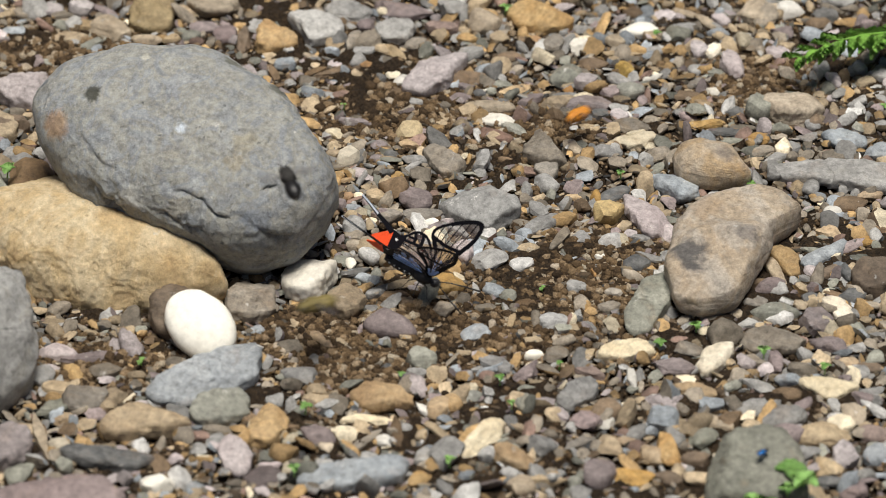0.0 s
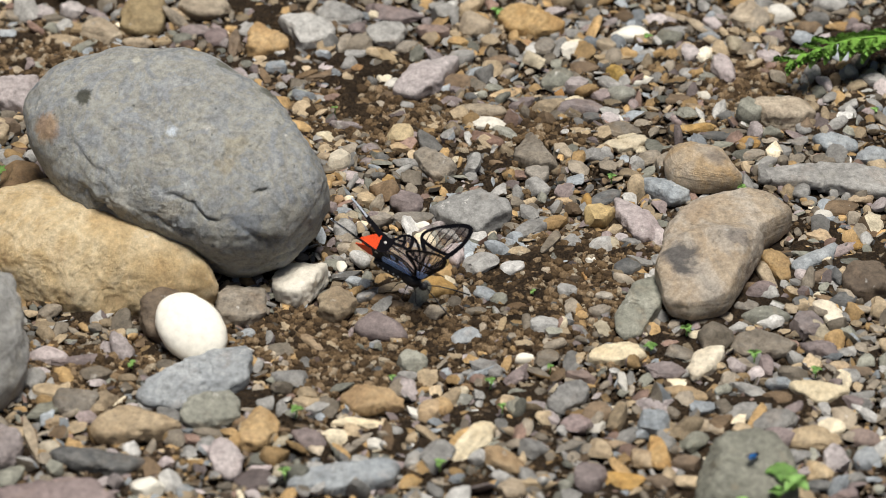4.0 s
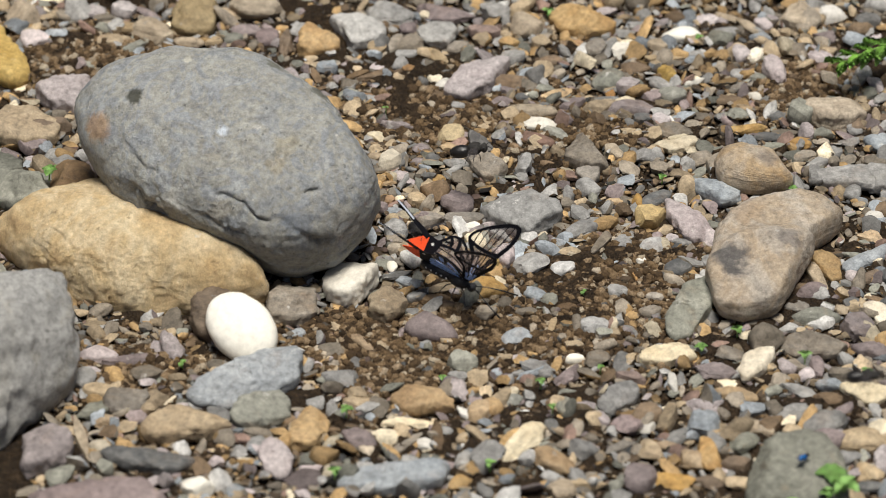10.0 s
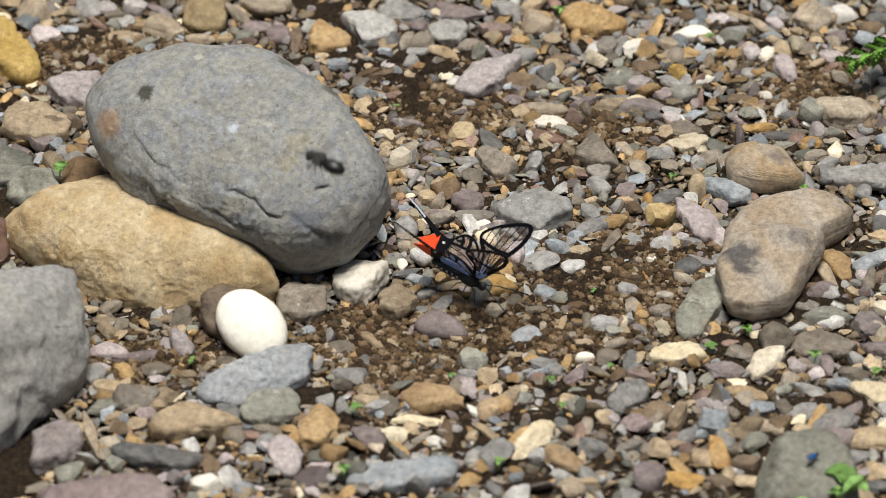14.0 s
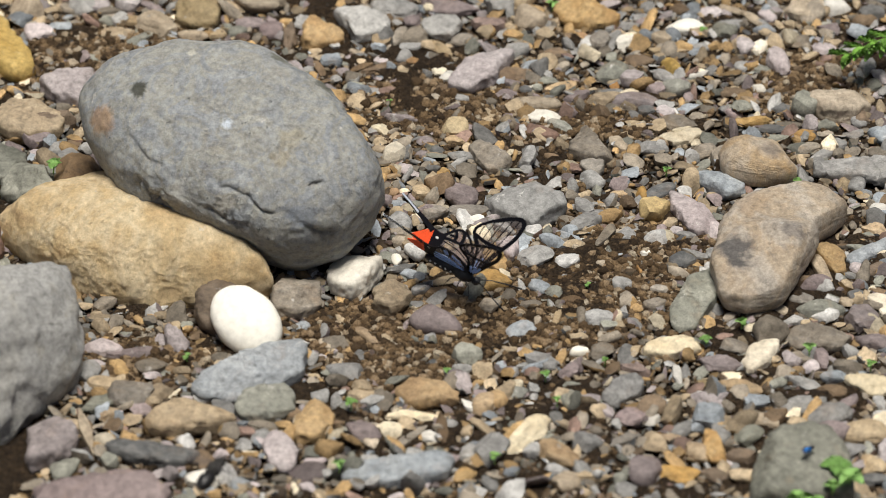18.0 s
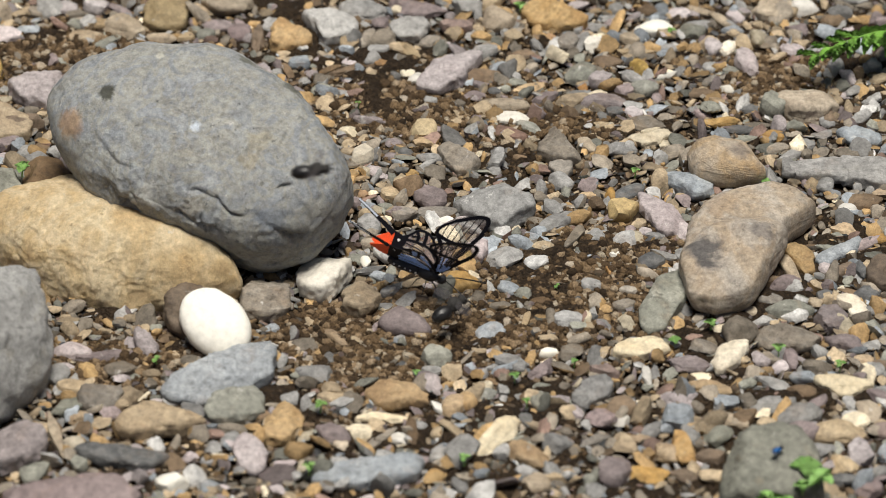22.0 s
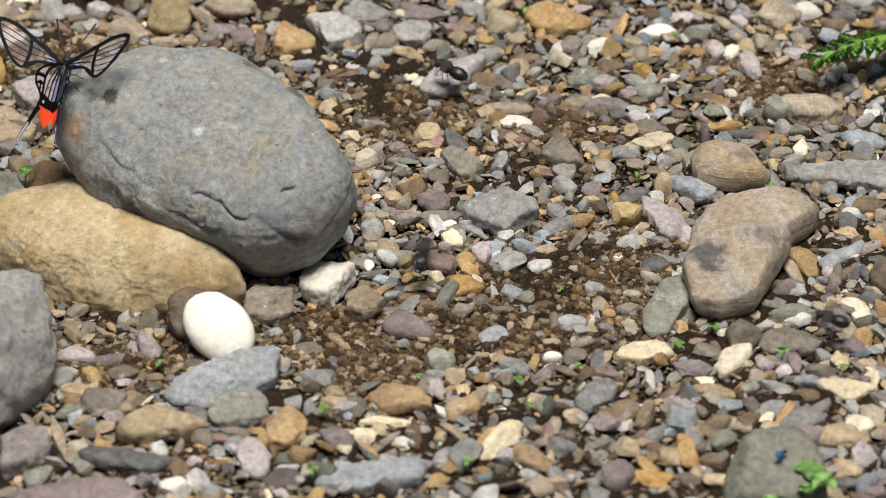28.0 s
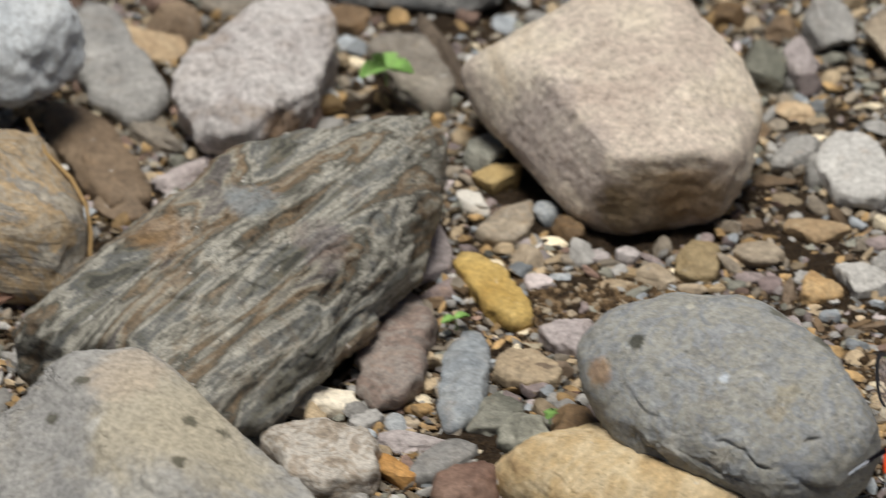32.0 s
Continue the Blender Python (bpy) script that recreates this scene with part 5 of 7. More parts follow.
S("o", -0.38, -7.02, 0.06, 0.53, 0.14, 0.11, 46)
S("p", -0.78, -7.01, 0.05, 0.18, 0.18, 0.1, 0)
S("o", -0.14, -7.96, 0.12, 0.46, 0.33, 0.24, 69)
S("w", -0.57, -8.01, 0.06, 0.35, 0.16, 0.12, -49)
S("n", -1.29, -9.18, 0.09, 0.81, 0.17, 0.18, -84)
S("b", 0.02, -8.79, 0.03, 0.52, 0.11, 0.06, 5)
S("g", -0.38, -10.24, 0.11, 0.52, 0.37, 0.21, 26)
S("o", -0.61, -11.12, 0.09, 0.61, 0.25, 0.18, 48)
S("W", 2.6, -5.43, 0.08, 0.29, 0.16, 0.16, 9)
S("g", 1.46, -5.88, 0.09, 0.59, 0.28, 0.18, -36)
S("k", 3.24, -5.47, 0.11, 0.4, 0.37, 0.22, 9)
S("t", 4.13, -5.48, 0.08, 0.35, 0.22, 0.16, 55)
S("r", 4.21, -6.24, 0.08, 0.47, 0.28, 0.16, -11)
S("w", 5.32, -6.52, 0.08, 0.53, 0.16, 0.17, -81)
S("y", 6.01, -6.91, 0.05, 0.27, 0.2, 0.11, 13)
S("l", 6.28, -7.57, 0.11, 0.61, 0.38, 0.22, 22)
S("t", 2.07, -8.79, 0.05, 0.97, 0.15, 0.1, -35)
S("c", 1.07, -9.49, 0.17, 0.99, 0.36, 0.33, 57)
S("o", 2.02, -10.35, 0.15, 0.67, 0.45, 0.28, -34)
S("o", 0.25, -7.78, 0.11, 0.4, 0.3, 0.22, 86)
S("e", 0.77, -7.35, 0.07, 0.35, 0.24, 0.13, 0)
S("n", 1.06, -6.79, 0.04, 0.47, 0.15, 0.09, -21)
S("e", 2.24, -7.68, 0.11, 0.42, 0.29, 0.22, -68)
S("l", 3.27, -8.29, 0.08, 0.36, 0.23, 0.15, -43)
S("p", 3.97, -8.63, 0.11, 0.44, 0.37, 0.22, 41)
S("k", 3.8, -9.46, 0.06, 0.57, 0.19, 0.13, 37)
S("n", 4.54, -8.12, 0.12, 0.47, 0.43, 0.24, 3)
S("t", 4.59, -9.8, 0.13, 0.47, 0.38, 0.25, -73)
S("o", 5.23, -9.46, 0.06, 0.51, 0.21, 0.12, -15)
S("o", 5.78, -10.08, 0.14, 0.61, 0.4, 0.27, -52)
S("o", 5.24, -11.21, 0.1, 0.6, 0.36, 0.2, -11)
S("p", 4.34, -11.12, 0.15, 0.59, 0.51, 0.3, 42)
S("t", 2.67, -11.31, 0.1, 0.77, 0.19, 0.19, 9)
S("t", 2.12, -11.55, 0.12, 0.45, 0.42, 0.25, 9)
S("b", 6.18, -8.72, 0.2, 0.49, 0.49, 0.34, 0)
S("g", 2.77, -9.79, 0.11, 0.51, 0.39, 0.23, -29)
S("w", 4.61, -8.67, 0.06, 0.28, 0.19, 0.13, 52)
S("k", 7.01, -5.24, 0.11, 0.46, 0.36, 0.21, -31)
S("p", 6.52, -6.09, 0.1, 0.68, 0.37, 0.21, -1)
S("c", 6.91, -6.56, 0.06, 0.36, 0.19, 0.11, -29)
S("o", 7.12, -7.1, 0.08, 0.65, 0.27, 0.16, -22)
S("o", 7.96, -6.93, 0.07, 0.26, 0.26, 0.14, 9)
S("b", 9.78, -6.69, 0.11, 0.41, 0.26, 0.22, -8)
S("g", 10.06, -6.08, 0.06, 0.46, 0.19, 0.11, 27)
S("o", 8.93, -6.23, 0.05, 0.31, 0.18, 0.1, 0)
S("g", 9.66, -8.48, 0.14, 0.7, 0.43, 0.26, 26)
S("t", 7.46, -8.58, 0.09, 0.81, 0.27, 0.18, -31)
S("e", 7.24, -9.52, 0.15, 0.51, 0.41, 0.27, 31)
S("g", 6.47, -9.5, 0.14, 0.5, 0.3, 0.27, -83)
S("p", 11.89, -7.42, 0.07, 0.54, 0.26, 0.14, 0)
S("t", 11.48, -8.32, 0.13, 0.49, 0.41, 0.26, -78)
S("r", 12.01, -9.17, 0.12, 0.46, 0.38, 0.24, -6)
S("t", 10.47, -9.32, 0.16, 0.89, 0.53, 0.31, -11)
S("g", 10.14, -10.05, 0.1, 0.49, 0.34, 0.19, 0)
S("l", 11.22, -10.35, 0.15, 0.55, 0.43, 0.3, -79)
S("t", 10.57, -10.7, 0.1, 0.5, 0.35, 0.2, -25)
S("d", 10.7, -11.28, 0.06, 0.49, 0.21, 0.12, -1)
S("b", 12.05, -10.16, 0.12, 0.46, 0.36, 0.24, 65)
S("g", 11.64, -11.11, 0.08, 0.35, 0.25, 0.16, 46)
S("p", 11.28, -11.83, 0.11, 0.4, 0.38, 0.21, 0)
S("t", 10.19, -11.96, 0.09, 0.5, 0.32, 0.18, 11)
S("l", 6.64, -10.5, 0.06, 0.54, 0.14, 0.13, -56)
S("n", 6.99, -10.39, 0.12, 0.43, 0.33, 0.24, 9)
S("o", 6.21, -10.08, 0.18, 0.72, 0.34, 0.36, -78)
S("n", 6.33, -11.16, 0.08, 0.51, 0.3, 0.16, 0)
S("o", 11.57, -5.76, 0.06, 0.31, 0.22, 0.12, 0)
S("g", 8.92, -6.95, 0.08, 0.57, 0.26, 0.16, -36)
S("k", 8.95, -5.69, 0.07, 0.4, 0.27, 0.15, 0)
S("p", 9.5, -5.89, 0.12, 0.44, 0.24, 0.23, -79)
S("n", 12.24, -5.95, 0.06, 0.49, 0.22, 0.12, -1)
S("k", 11.35, -5.94, 0.06, 0.37, 0.14, 0.11, -53)
S("g", 11.81, -6.24, 0.08, 0.32, 0.29, 0.16, 0)
S("w", -16.54, 16.01, 0.15, 0.71, 0.45, 0.29, -54)
S("t", -14.45, 12.67, 0.22, 0.63, 0.6, 0.39, -49)
S("x", -17.55, 0.76, 0.17, 1.04, 0.39, 0.31, -44)
S("l", -16.94, 2.33, 0.12, 1.19, 0.43, 0.23, 3)
S("g", -16.02, 1.25, 0.2, 1.4, 0.64, 0.4, 49)
S("r", -15.16, -0.64, 0.43, 1.23, 1.01, 0.74, 69)
S("g", -12.72, 4.41, 0.11, 0.46, 0.42, 0.22, -62)
S("n", -12.31, 2.92, 0.34, 0.96, 0.71, 0.59, 82)
S("g", -18.62, 3.33, 0.14, 0.59, 0.53, 0.28, 54)
S("b", -17.75, 3.26, 0.11, 0.46, 0.36, 0.22, -78)
S("o", -17.08, 4.25, 0.07, 0.46, 0.28, 0.14, 1)
S("t", -17.26, 3.45, 0.07, 0.3, 0.27, 0.14, -27)
S("o", -16.69, 3.38, 0.04, 0.34, 0.18, 0.09, -1)
S("p", -17.06, 10.8, 0.13, 0.84, 0.44, 0.26, 46)
S("e", -29.25, 7.14, 0.35, 1.34, 0.91, 0.68, -82)
S("g", -29.71, 6.31, 0.16, 0.65, 0.35, 0.32, -83)
S("k", -27.84, 19.97, 0.18, 1.66, 0.48, 0.36, -47)
S("n", -18.3, 24.72, 0.29, 2.94, 0.53, 0.55, -68)
S("d", -19.53, 29.59, 0.62, 3.62, 1.65, 1.06, -11)
S("l", -26.32, 17.2, 0.17, 1.68, 0.49, 0.34, 52)
S("n", -27.83, 15.38, 0.2, 1.02, 0.81, 0.4, -7)
S("r", -23.31, 20.08, 0.39, 1.59, 0.86, 0.67, 49)
S("e", -7.66, 24.43, 0.35, 1.37, 0.86, 0.68, -75)
S("b", -14.15, 15.29, 0.22, 0.6, 0.45, 0.38, -82)
S("n", -13.34, 14.25, 0.24, 0.71, 0.46, 0.41, -64)
S("y", -15.87, 17.39, 0.2, 0.84, 0.63, 0.37, 26)
S("e", -16.46, 18.9, 0.25, 0.95, 0.74, 0.48, -79)
S("g", -6.34, 19.18, 0.22, 1.23, 0.66, 0.44, 58)
S("n", -7.03, 17.79, 0.1, 0.89, 0.38, 0.2, -2)
S("t", -3.38, 26.42, 0.63, 2.06, 1.04, 1.08, -84)
S("g", -5.48, 27.02, 0.5, 1.4, 0.96, 0.86, -76)
S("l", -6.36, 25.13, 0.28, 1.13, 0.66, 0.55, -83)
S("o", -6.45, 22.03, 0.14, 0.75, 0.55, 0.27, -4)
S("k", -6.84, 22.76, 0.14, 0.56, 0.37, 0.27, -82)
S("n", -7.21, 27.53, 0.21, 0.86, 0.57, 0.42, -82)
S("n", -8.97, 28.3, 0.22, 0.88, 0.66, 0.43, 88)
S("o", -5.47, 14.6, 0.16, 1.08, 0.66, 0.33, -2)
S("n", -7.64, 15.03, 0.1, 0.54, 0.4, 0.2, -4)
S("b", -32.03, 2.14, 0.13, 0.53, 0.49, 0.25, -37)
S("b", -31.14, 5.07, 0.14, 0.85, 0.26, 0.27, -7)
S("t", -31.66, 3.98, 0.13, 0.52, 0.43, 0.25, -75)
S("k", -31.34, 0.31, 0.16, 0.69, 0.62, 0.31, -19)
S("t", -32.12, 6.53, 0.1, 0.53, 0.39, 0.19, -4)
S("g", -33.29, 3.3, 0.16, 0.7, 0.63, 0.31, -19)
S("o", -33.11, 0.53, 0.19, 0.77, 0.67, 0.37, -69)
S("o", -31.53, 30.35, 0.43, 1.99, 1.18, 0.74, -1)
S("r", -28.77, 29.12, 0.22, 0.91, 0.85, 0.43, -37)
S("o", -28.64, 25.52, 0.26, 1.35, 0.79, 0.52, -5)
S("n", -28.04, 26.87, 0.37, 1.09, 1.01, 0.65, -27)
S("k", -26.13, 28.66, 0.25, 1.19, 1, 0.5, -11)
S("n", -22.08, 27.54, 0.21, 0.9, 0.84, 0.42, -37)


# ---- ground: one sheet of damp gritty soil, fine near the stones and out to the horizon ----
def ground_height(x, y):
    p = np.stack([x, y, np.zeros_like(x)], 1)
    return 0.0015 * fbm(p * 40, 3, 3) + 0.0013 * fbm(p * 260, 8, 3)


far = np.array([0.46, 0.55, 0.7, 1.0, 1.6, 3, 6, 12, 30, 80, 250, 900, 3000])
core_x, core_y = np.arange(-0.40, 0.20, 0.0024), np.arange(-0.20, 0.38, 0.0024)
xs, ys = np.concatenate([-far[::-1], core_x, far]), np.concatenate([-far[::-1], core_y, far])
gx, gy = np.meshgrid(xs, ys)
gv = np.stack([gx.ravel(), gy.ravel(), ground_height(gx.ravel(), gy.ravel())], 1)
ii = np.arange(len(xs) * (len(ys) - 1)).reshape(len(ys) - 1, len(xs))[:, :-1].ravel()
gf = np.stack([ii, ii + 1, ii + len(xs) + 1, ii + len(xs)], 1)
soil, t, b = material("gritty_soil", 0.9, 0.25)
co = node(t, "TexCoord").outputs["Object"]
n1, n2, n3 = noise_tex(t, co, 35, 5, 0.6), noise_tex(t, co, 420, 6, 0.7), noise_tex(t, co, 1900, 3, 0.7)
col = mix(t, n1, (0.040, 0.026, 0.015), (0.105, 0.068, 0.037))
col = mix(t, 1.0, col, ramp(t, n2, [(0.25, 0.35), (0.5, 0.95), (0.75, 1.7)]), "MULTIPLY")
col = mix(t, 0.8, col, ramp(t, n3, [(0.3, 0.5), (0.5, 1.0), (0.7, 1.6)]), "MULTIPLY")
t.links.new(col, b.inputs["Base Color"])
crumbs = ramp(t, noise_tex(t, co, 800, 2, 0.5, None, 0.8), [(0.42, 0.0), (0.58, 1.0)])
bump(t, b, math_node(t, "ADD", math_node(t, "ADD", n2, crumbs), math_node(t, "MULTIPLY", n3, 0.5)), 1.0, 0.003)
ground = new("ground", mesh_from("ground", gv, gf, soil))
tagged(ground, "damp brown gritty soil of a river bar", "ground", kind="structure")

# ---- loose gravel: what nobody could count ----
def gravel_material(name, order, darkest, lightest):
    """Mixed small stones; order: the tones of the single stones."""
    m, t, b = material(name, 0.75, 0.35)
    co = node(t, "TexCoord").outputs["Object"]
    isl = t.nodes.new("ShaderNodeNewGeometry").outputs["Random Per Island"]
    col = ramp(t, isl, [(i / len(order), tuple(0.5 * (u + v) for u, v in zip(*TONES[o][:2]))) for i, o in enumerate(order[:31])], True)
    n1, n2 = noise_tex(t, co, 260, 5, 0.65), noise_tex(t, co, 1500, 4, 0.7)
    col = mix(t, 1.0, col, ramp(t, n1, [(0.25, 0.5), (0.5, 0.95), (0.75, 1.4)]), "MULTIPLY")
    col = mix(t, 0.8, col, ramp(t, n2, [(0.3, 0.6), (0.5, 1.0), (0.7, 1.35)]), "MULTIPLY")
    hsv = node(t, "HueSaturation", Saturation=1.02)
    t.links.new(col, hsv.inputs["Color"])
    fr = math_node(t, "FRACT", math_node(t, "MULTIPLY", isl, 313.0), 0.0)
    t.links.new(math_node(t, "ADD", math_node(t, "MULTIPLY", fr, lightest - darkest), darkest), hsv.inputs["Value"])
    t.links.new(hsv.outputs[0], b.inputs["Base Color"])
    bump(t, b, n2, 0.5, 0.0004)
    return m


gravel_mat = gravel_material("mixed_gravel", "kgotpctkGgrklbnteokgtpGokbgkotec", 0.48, 1.4)
chip_mat = gravel_material("brown_gravel_chips", "nkntpnrkdonkenktkpnknogntkdnkktn", 0.22, 1.1)

SOIL_PATCHES = [  # bare crumbly soil: x, y, half-width, half-depth (m)
    (-0.012, 0.082, 0.020, 0.013), (0.036, -0.020, 0.026, 0.022), (-0.036, -0.040, 0.020, 0.012), (0.002, -0.042, 0.030, 0.014), (-0.024, -0.058, 0.020, 0.012),
    (0.095, 0.088, 0.012, 0.012), (-0.125, 0.105, 0.02, 0.012), (0.045, 0.000, 0.018, 0.012), (-0.020, 0.068, 0.014, 0.012), (0.028, 0.062, 0.012, 0.010), (-0.098, -0.058, 0.018, 0.010),
]
placed = np.array(PLACED)


def bare(x, y):
    return max(math.exp(-(((x - px) / a) ** 2 + ((y - py) / b_) ** 2) ** 2) for px, py, a, b_ in SOIL_PATCHES)


TAKEN = {}


def scatter(name, label, count, r_low, r_high, level, gap, on_bare, seed, smooth=True, mat=None, area=(-0.42, 0.24, -0.2, 0.42), keep_out=None, lift=(0.5, 0.95)):
    """Throws count small stones on the free ground and joins them into one mesh."""
    g = np.random.default_rng(seed)
    shapes = [pebble_verts(level, g, facets=int(g.integers(6, 12)), sharp=float(g.choice([9, 20, 40, 60])), low=0.45, relief=0.1, slab=float(g.choice([0.0, 0.5, 0.65])))[0] for _ in range(28)]
    faces = ball(level)[1]
    tries = count * 4
    px, py = g.uniform(area[0], area[1], tries), g.uniform(area[2], area[3], tries)
    if name in ("grit", "soil_crumbs"):  # crumbs lie mostly where the soil is bare
        k = g.integers(len(SOIL_PATCHES), size=tries)
        patch = np.array(SOIL_PATCHES)[k]
        some = g.random(tries) < (0.55 if name == "grit" else 1.0)
        px = np.where(some, patch[:, 0] + g.normal(0, 0.7, tries) * patch[:, 2], px)
        py = np.where(some, patch[:, 1] + g.normal(0, 0.7, tries) * patch[:, 3], py)
    pr = r_low + (r_high - r_low) * g.random(tries) ** 2
    free = ~((px > 0.0) & (py > 0.175)) if not keep_out else ~((px > keep_out[0]) & (px < keep_out[1]) & (py > keep_out[2]) & (py < keep_out[3]))
    by_x = np.argsort(px)
    sorted_x = px[by_x]
    for x0, y0, a, b_, turn in placed:
        far_out = max(a, b_)
        k = by_x[np.searchsorted(sorted_x, x0 - far_out):np.searchsorted(sorted_x, x0 + far_out)]
        dx, dy, c, s = px[k] - x0, py[k] - y0, math.cos(turn), math.sin(turn)
        free[k] &= ((dx * c + dy * s) / np.maximum(a - 0.5 * pr[k], 0.0003)) ** 2 + ((-dx * s + dy * c) / np.maximum(b_ - 0.5 * pr[k], 0.0003)) ** 2 > 1
    vs, fs, n = [], [], 0
    for x, y, r in zip(px[free], py[free], pr[free]):
        if len(vs) >= count:
            break
        if on_bare and g.random() < bare(x, y) * on_bare:
            continue
        key = (int(x // 0.008), int(y // 0.008))
        near = [q for i in (-1, 0, 1) for j in (-1, 0, 1) for q in TAKEN.get((key[0] + i, key[1] + j), ())]
        if any((x - q[0]) ** 2 + (y - q[1]) ** 2 < (gap * (r + q[2])) ** 2 for q in near):
            continue
        if r > 0.0012:
            TAKEN.setdefault(key, []).append((x, y, r))
        flat, wide = (g.uniform(0.6, 1.0), g.uniform(0.65, 1.0)) if mat == crumb_mat else (g.uniform(0.26, 0.8), g.uniform(0.32, 0.95))
        m = np.array(Euler((g.normal(0, 0.38), g.normal(0, 0.38), g.uniform(0, 6.28))).to_matrix())
        v = (shapes[int(g.integers(28))] * (r, r * wide, r * wide * flat)) @ m.T
        v += (x, y, r * wide * flat * g.uniform(*lift))
        vs.append(v)
        fs.append(faces + n)
        n += len(v)
    ob = new(name, mesh_from(name, np.concatenate(vs), np.concatenate(fs), mat or gravel_mat, smooth, 34 if smooth and level > 1 else None))
    return tagged(ob, label, "gravel", kind="stuff")


crumb_mat, t, b = material("soil_crumbs", 0.9, 0.25)
isl = t.nodes.new("ShaderNodeNewGeometry").outputs["Random Per Island"]
co = node(t, "TexCoord").outputs["Object"]
n1 = noise_tex(t, co, 1600, 4, 0.7)
t.links.new(mix(t, 1.0, ramp(t, isl, [(0.0, (0.030, 0.019, 0.010)), (0.4, (0.095, 0.061, 0.032)), (0.7, (0.18, 0.12, 0.064)), (0.9, (0.28, 0.20, 0.12)), (1.0, (0.42, 0.36, 0.27))]), ramp(t, n1, [(0.3, 0.45), (0.5, 0.95), (0.7, 1.6)]), "MULTIPLY"), b.inputs["Base Color"])
bump(t, b, n1, 1.0, 0.0006)
VIEW = (-0.36, 0.16, -0.16, 0.33)
scatter("coarse_gravel", "mixed grey, brown and ochre river pebbles lying close together", 1600, 0.0034, 0.0060, 3, 0.56, 1.0, 21, area=VIEW)
scatter("pebble_gravel", "mixed small river pebbles lying close together", 6500, 0.0022, 0.0036, 2, 0.46, 0.97, 26, area=VIEW, lift=(0.45, 1.1))
scatter("gravel", "small mixed river gravel between the stones", 8500, 0.0013, 0.0023, 2, 0.36, 0.7, 22, mat=chip_mat, area=VIEW, lift=(0.1, 0.9))
scatter("fine_gravel", "fine brown and grey gravel chips on the soil", 14000, 0.0007, 0.0015, 1, 0.4, 0.5, 23, True, chip_mat, VIEW, lift=(-0.1, 0.8))
scatter("outer_gravel", "loose mixed pebbles farther out on the bar", 900, 0.003, 0.009, 2, 0.6, 0.0, 25, area=(-0.75, 0.5, -0.45, 0.75), keep_out=VIEW)
scatter("soil_crumbs", "crumbly brown soil and small grit on the bare patches", 10000, 0.0006, 0.0019, 1, 0.25, 0.0, 27, True, crumb_mat, VIEW, lift=(-0.2, 0.8))
scatter("grit", "brown grit and soil crumbs", 22000, 0.0005, 0.0014, 1, 0.45, 0.0, 24, True, crumb_mat, VIEW, lift=(-0.1, 0.9))


# ---- animals ----
def plain(name, colour, roughness=0.5, specular=0.5, metallic=0.0, grain=0.0):
    m, t, b = material(name, roughness, specular)
    b.inputs["Metallic"].default_value = metallic
    if grain:
        co = node(t, "TexCoord").outputs["Object"]
        n = noise_tex(t, co, 1800.0, 4, 0.7)
        t.links.new(mix(t, 1.0, colour, ramp(t, n, [(0.3, 1 - grain), (0.7, 1 + grain)]), "MULTIPLY"), b.inputs["Base Color"])
        bump(t, b, n, 0.3, 0.0002)
    else:
        b.inputs["Base Color"].default_value = (*colour, 1)
    return m


WING_BLACK = plain("black_wing_scales", (0.005, 0.005, 0.008), 0.6, 0.15, grain=0.4)
WING_RED = plain("scarlet_wing_scales", (0.86, 0.10, 0.025), 0.6, 0.3, grain=0.2)
# the panes' iridescent reflection, as a fixed blue colour
WING_BLUE_SHEEN = plain("blue_wing_sheen", (0.30, 0.48, 0.95), 0.35, 0.8, grain=0.35)
TAIL_WHITE = plain("pale_tail_scales", (0.55, 0.60, 0.68), 0.5, 0.4)
BODY_BLACK = plain("black_body_hair", (0.012, 0.012, 0.014), 0.5, 0.5, grain=0.4)
BODY_SPOT = plain("white_body_spot", (0.75, 0.75, 0.72), 0.6)
CHITIN = plain("glossy_black_chitin", (0.012, 0.011, 0.011), 0.42, 0.5)
BEE_HAIR = plain("dark_grey_bee_hair", (0.035, 0.033, 0.031), 0.8, 0.2, grain=0.5)
CHITIN_OLIVE = plain("olive_insect_hair", (0.20, 0.16, 0.06), 0.6, 0.3, grain=0.4)
CHITIN_ORANGE = plain("orange_insect_hair", (0.55, 0.22, 0.03), 0.6, 0.3, grain=0.3)
FLY_BLUE = plain("metallic_blue_chitin", (0.02, 0.20, 0.62), 0.25, 0.7, 0.6)


def membrane(name, colour, alpha, roughness=0.25):
    m, t, b = material(name, roughness, 0.5)
    b.inputs["Base Color"].default_value = (*colour, 1)
    b.inputs["Alpha"].default_value = alpha
    return m


CLEAR = membrane("clear_wing_membrane", (0.36, 0.29, 0.27), 0.17)
BEE_WING = membrane("smoky_bee_wing", (0.10, 0.09, 0.09), 0.2)


def part(name, data, parent, label=""):
    ob = new(name, data)
    ob.parent = parent
    if label:
        tagged(ob, label)
    return ob


def spline(points, steps=8, closed=True):
    """A smooth line through a few points (x, y)."""
    p = [np.array(q, float) for q in points]
    n = len(p)
    out = []
    for i in range(n if closed else n - 1):
        a, b_, c, d = (p[(i + k) % n] if closed else p[min(max(i + k, 0), n - 1)] for k in (-1, 0, 1, 2))
        for s in range(steps):
            u = s / steps
            out.append(0.5 * (2 * b_ + (c - a) * u + (2 * a - 5 * b_ + 4 * c - d) * u * u + (3 * b_ - a - 3 * c + d) * u ** 3))
    if not closed:
        out.append(p[-1])
    return out


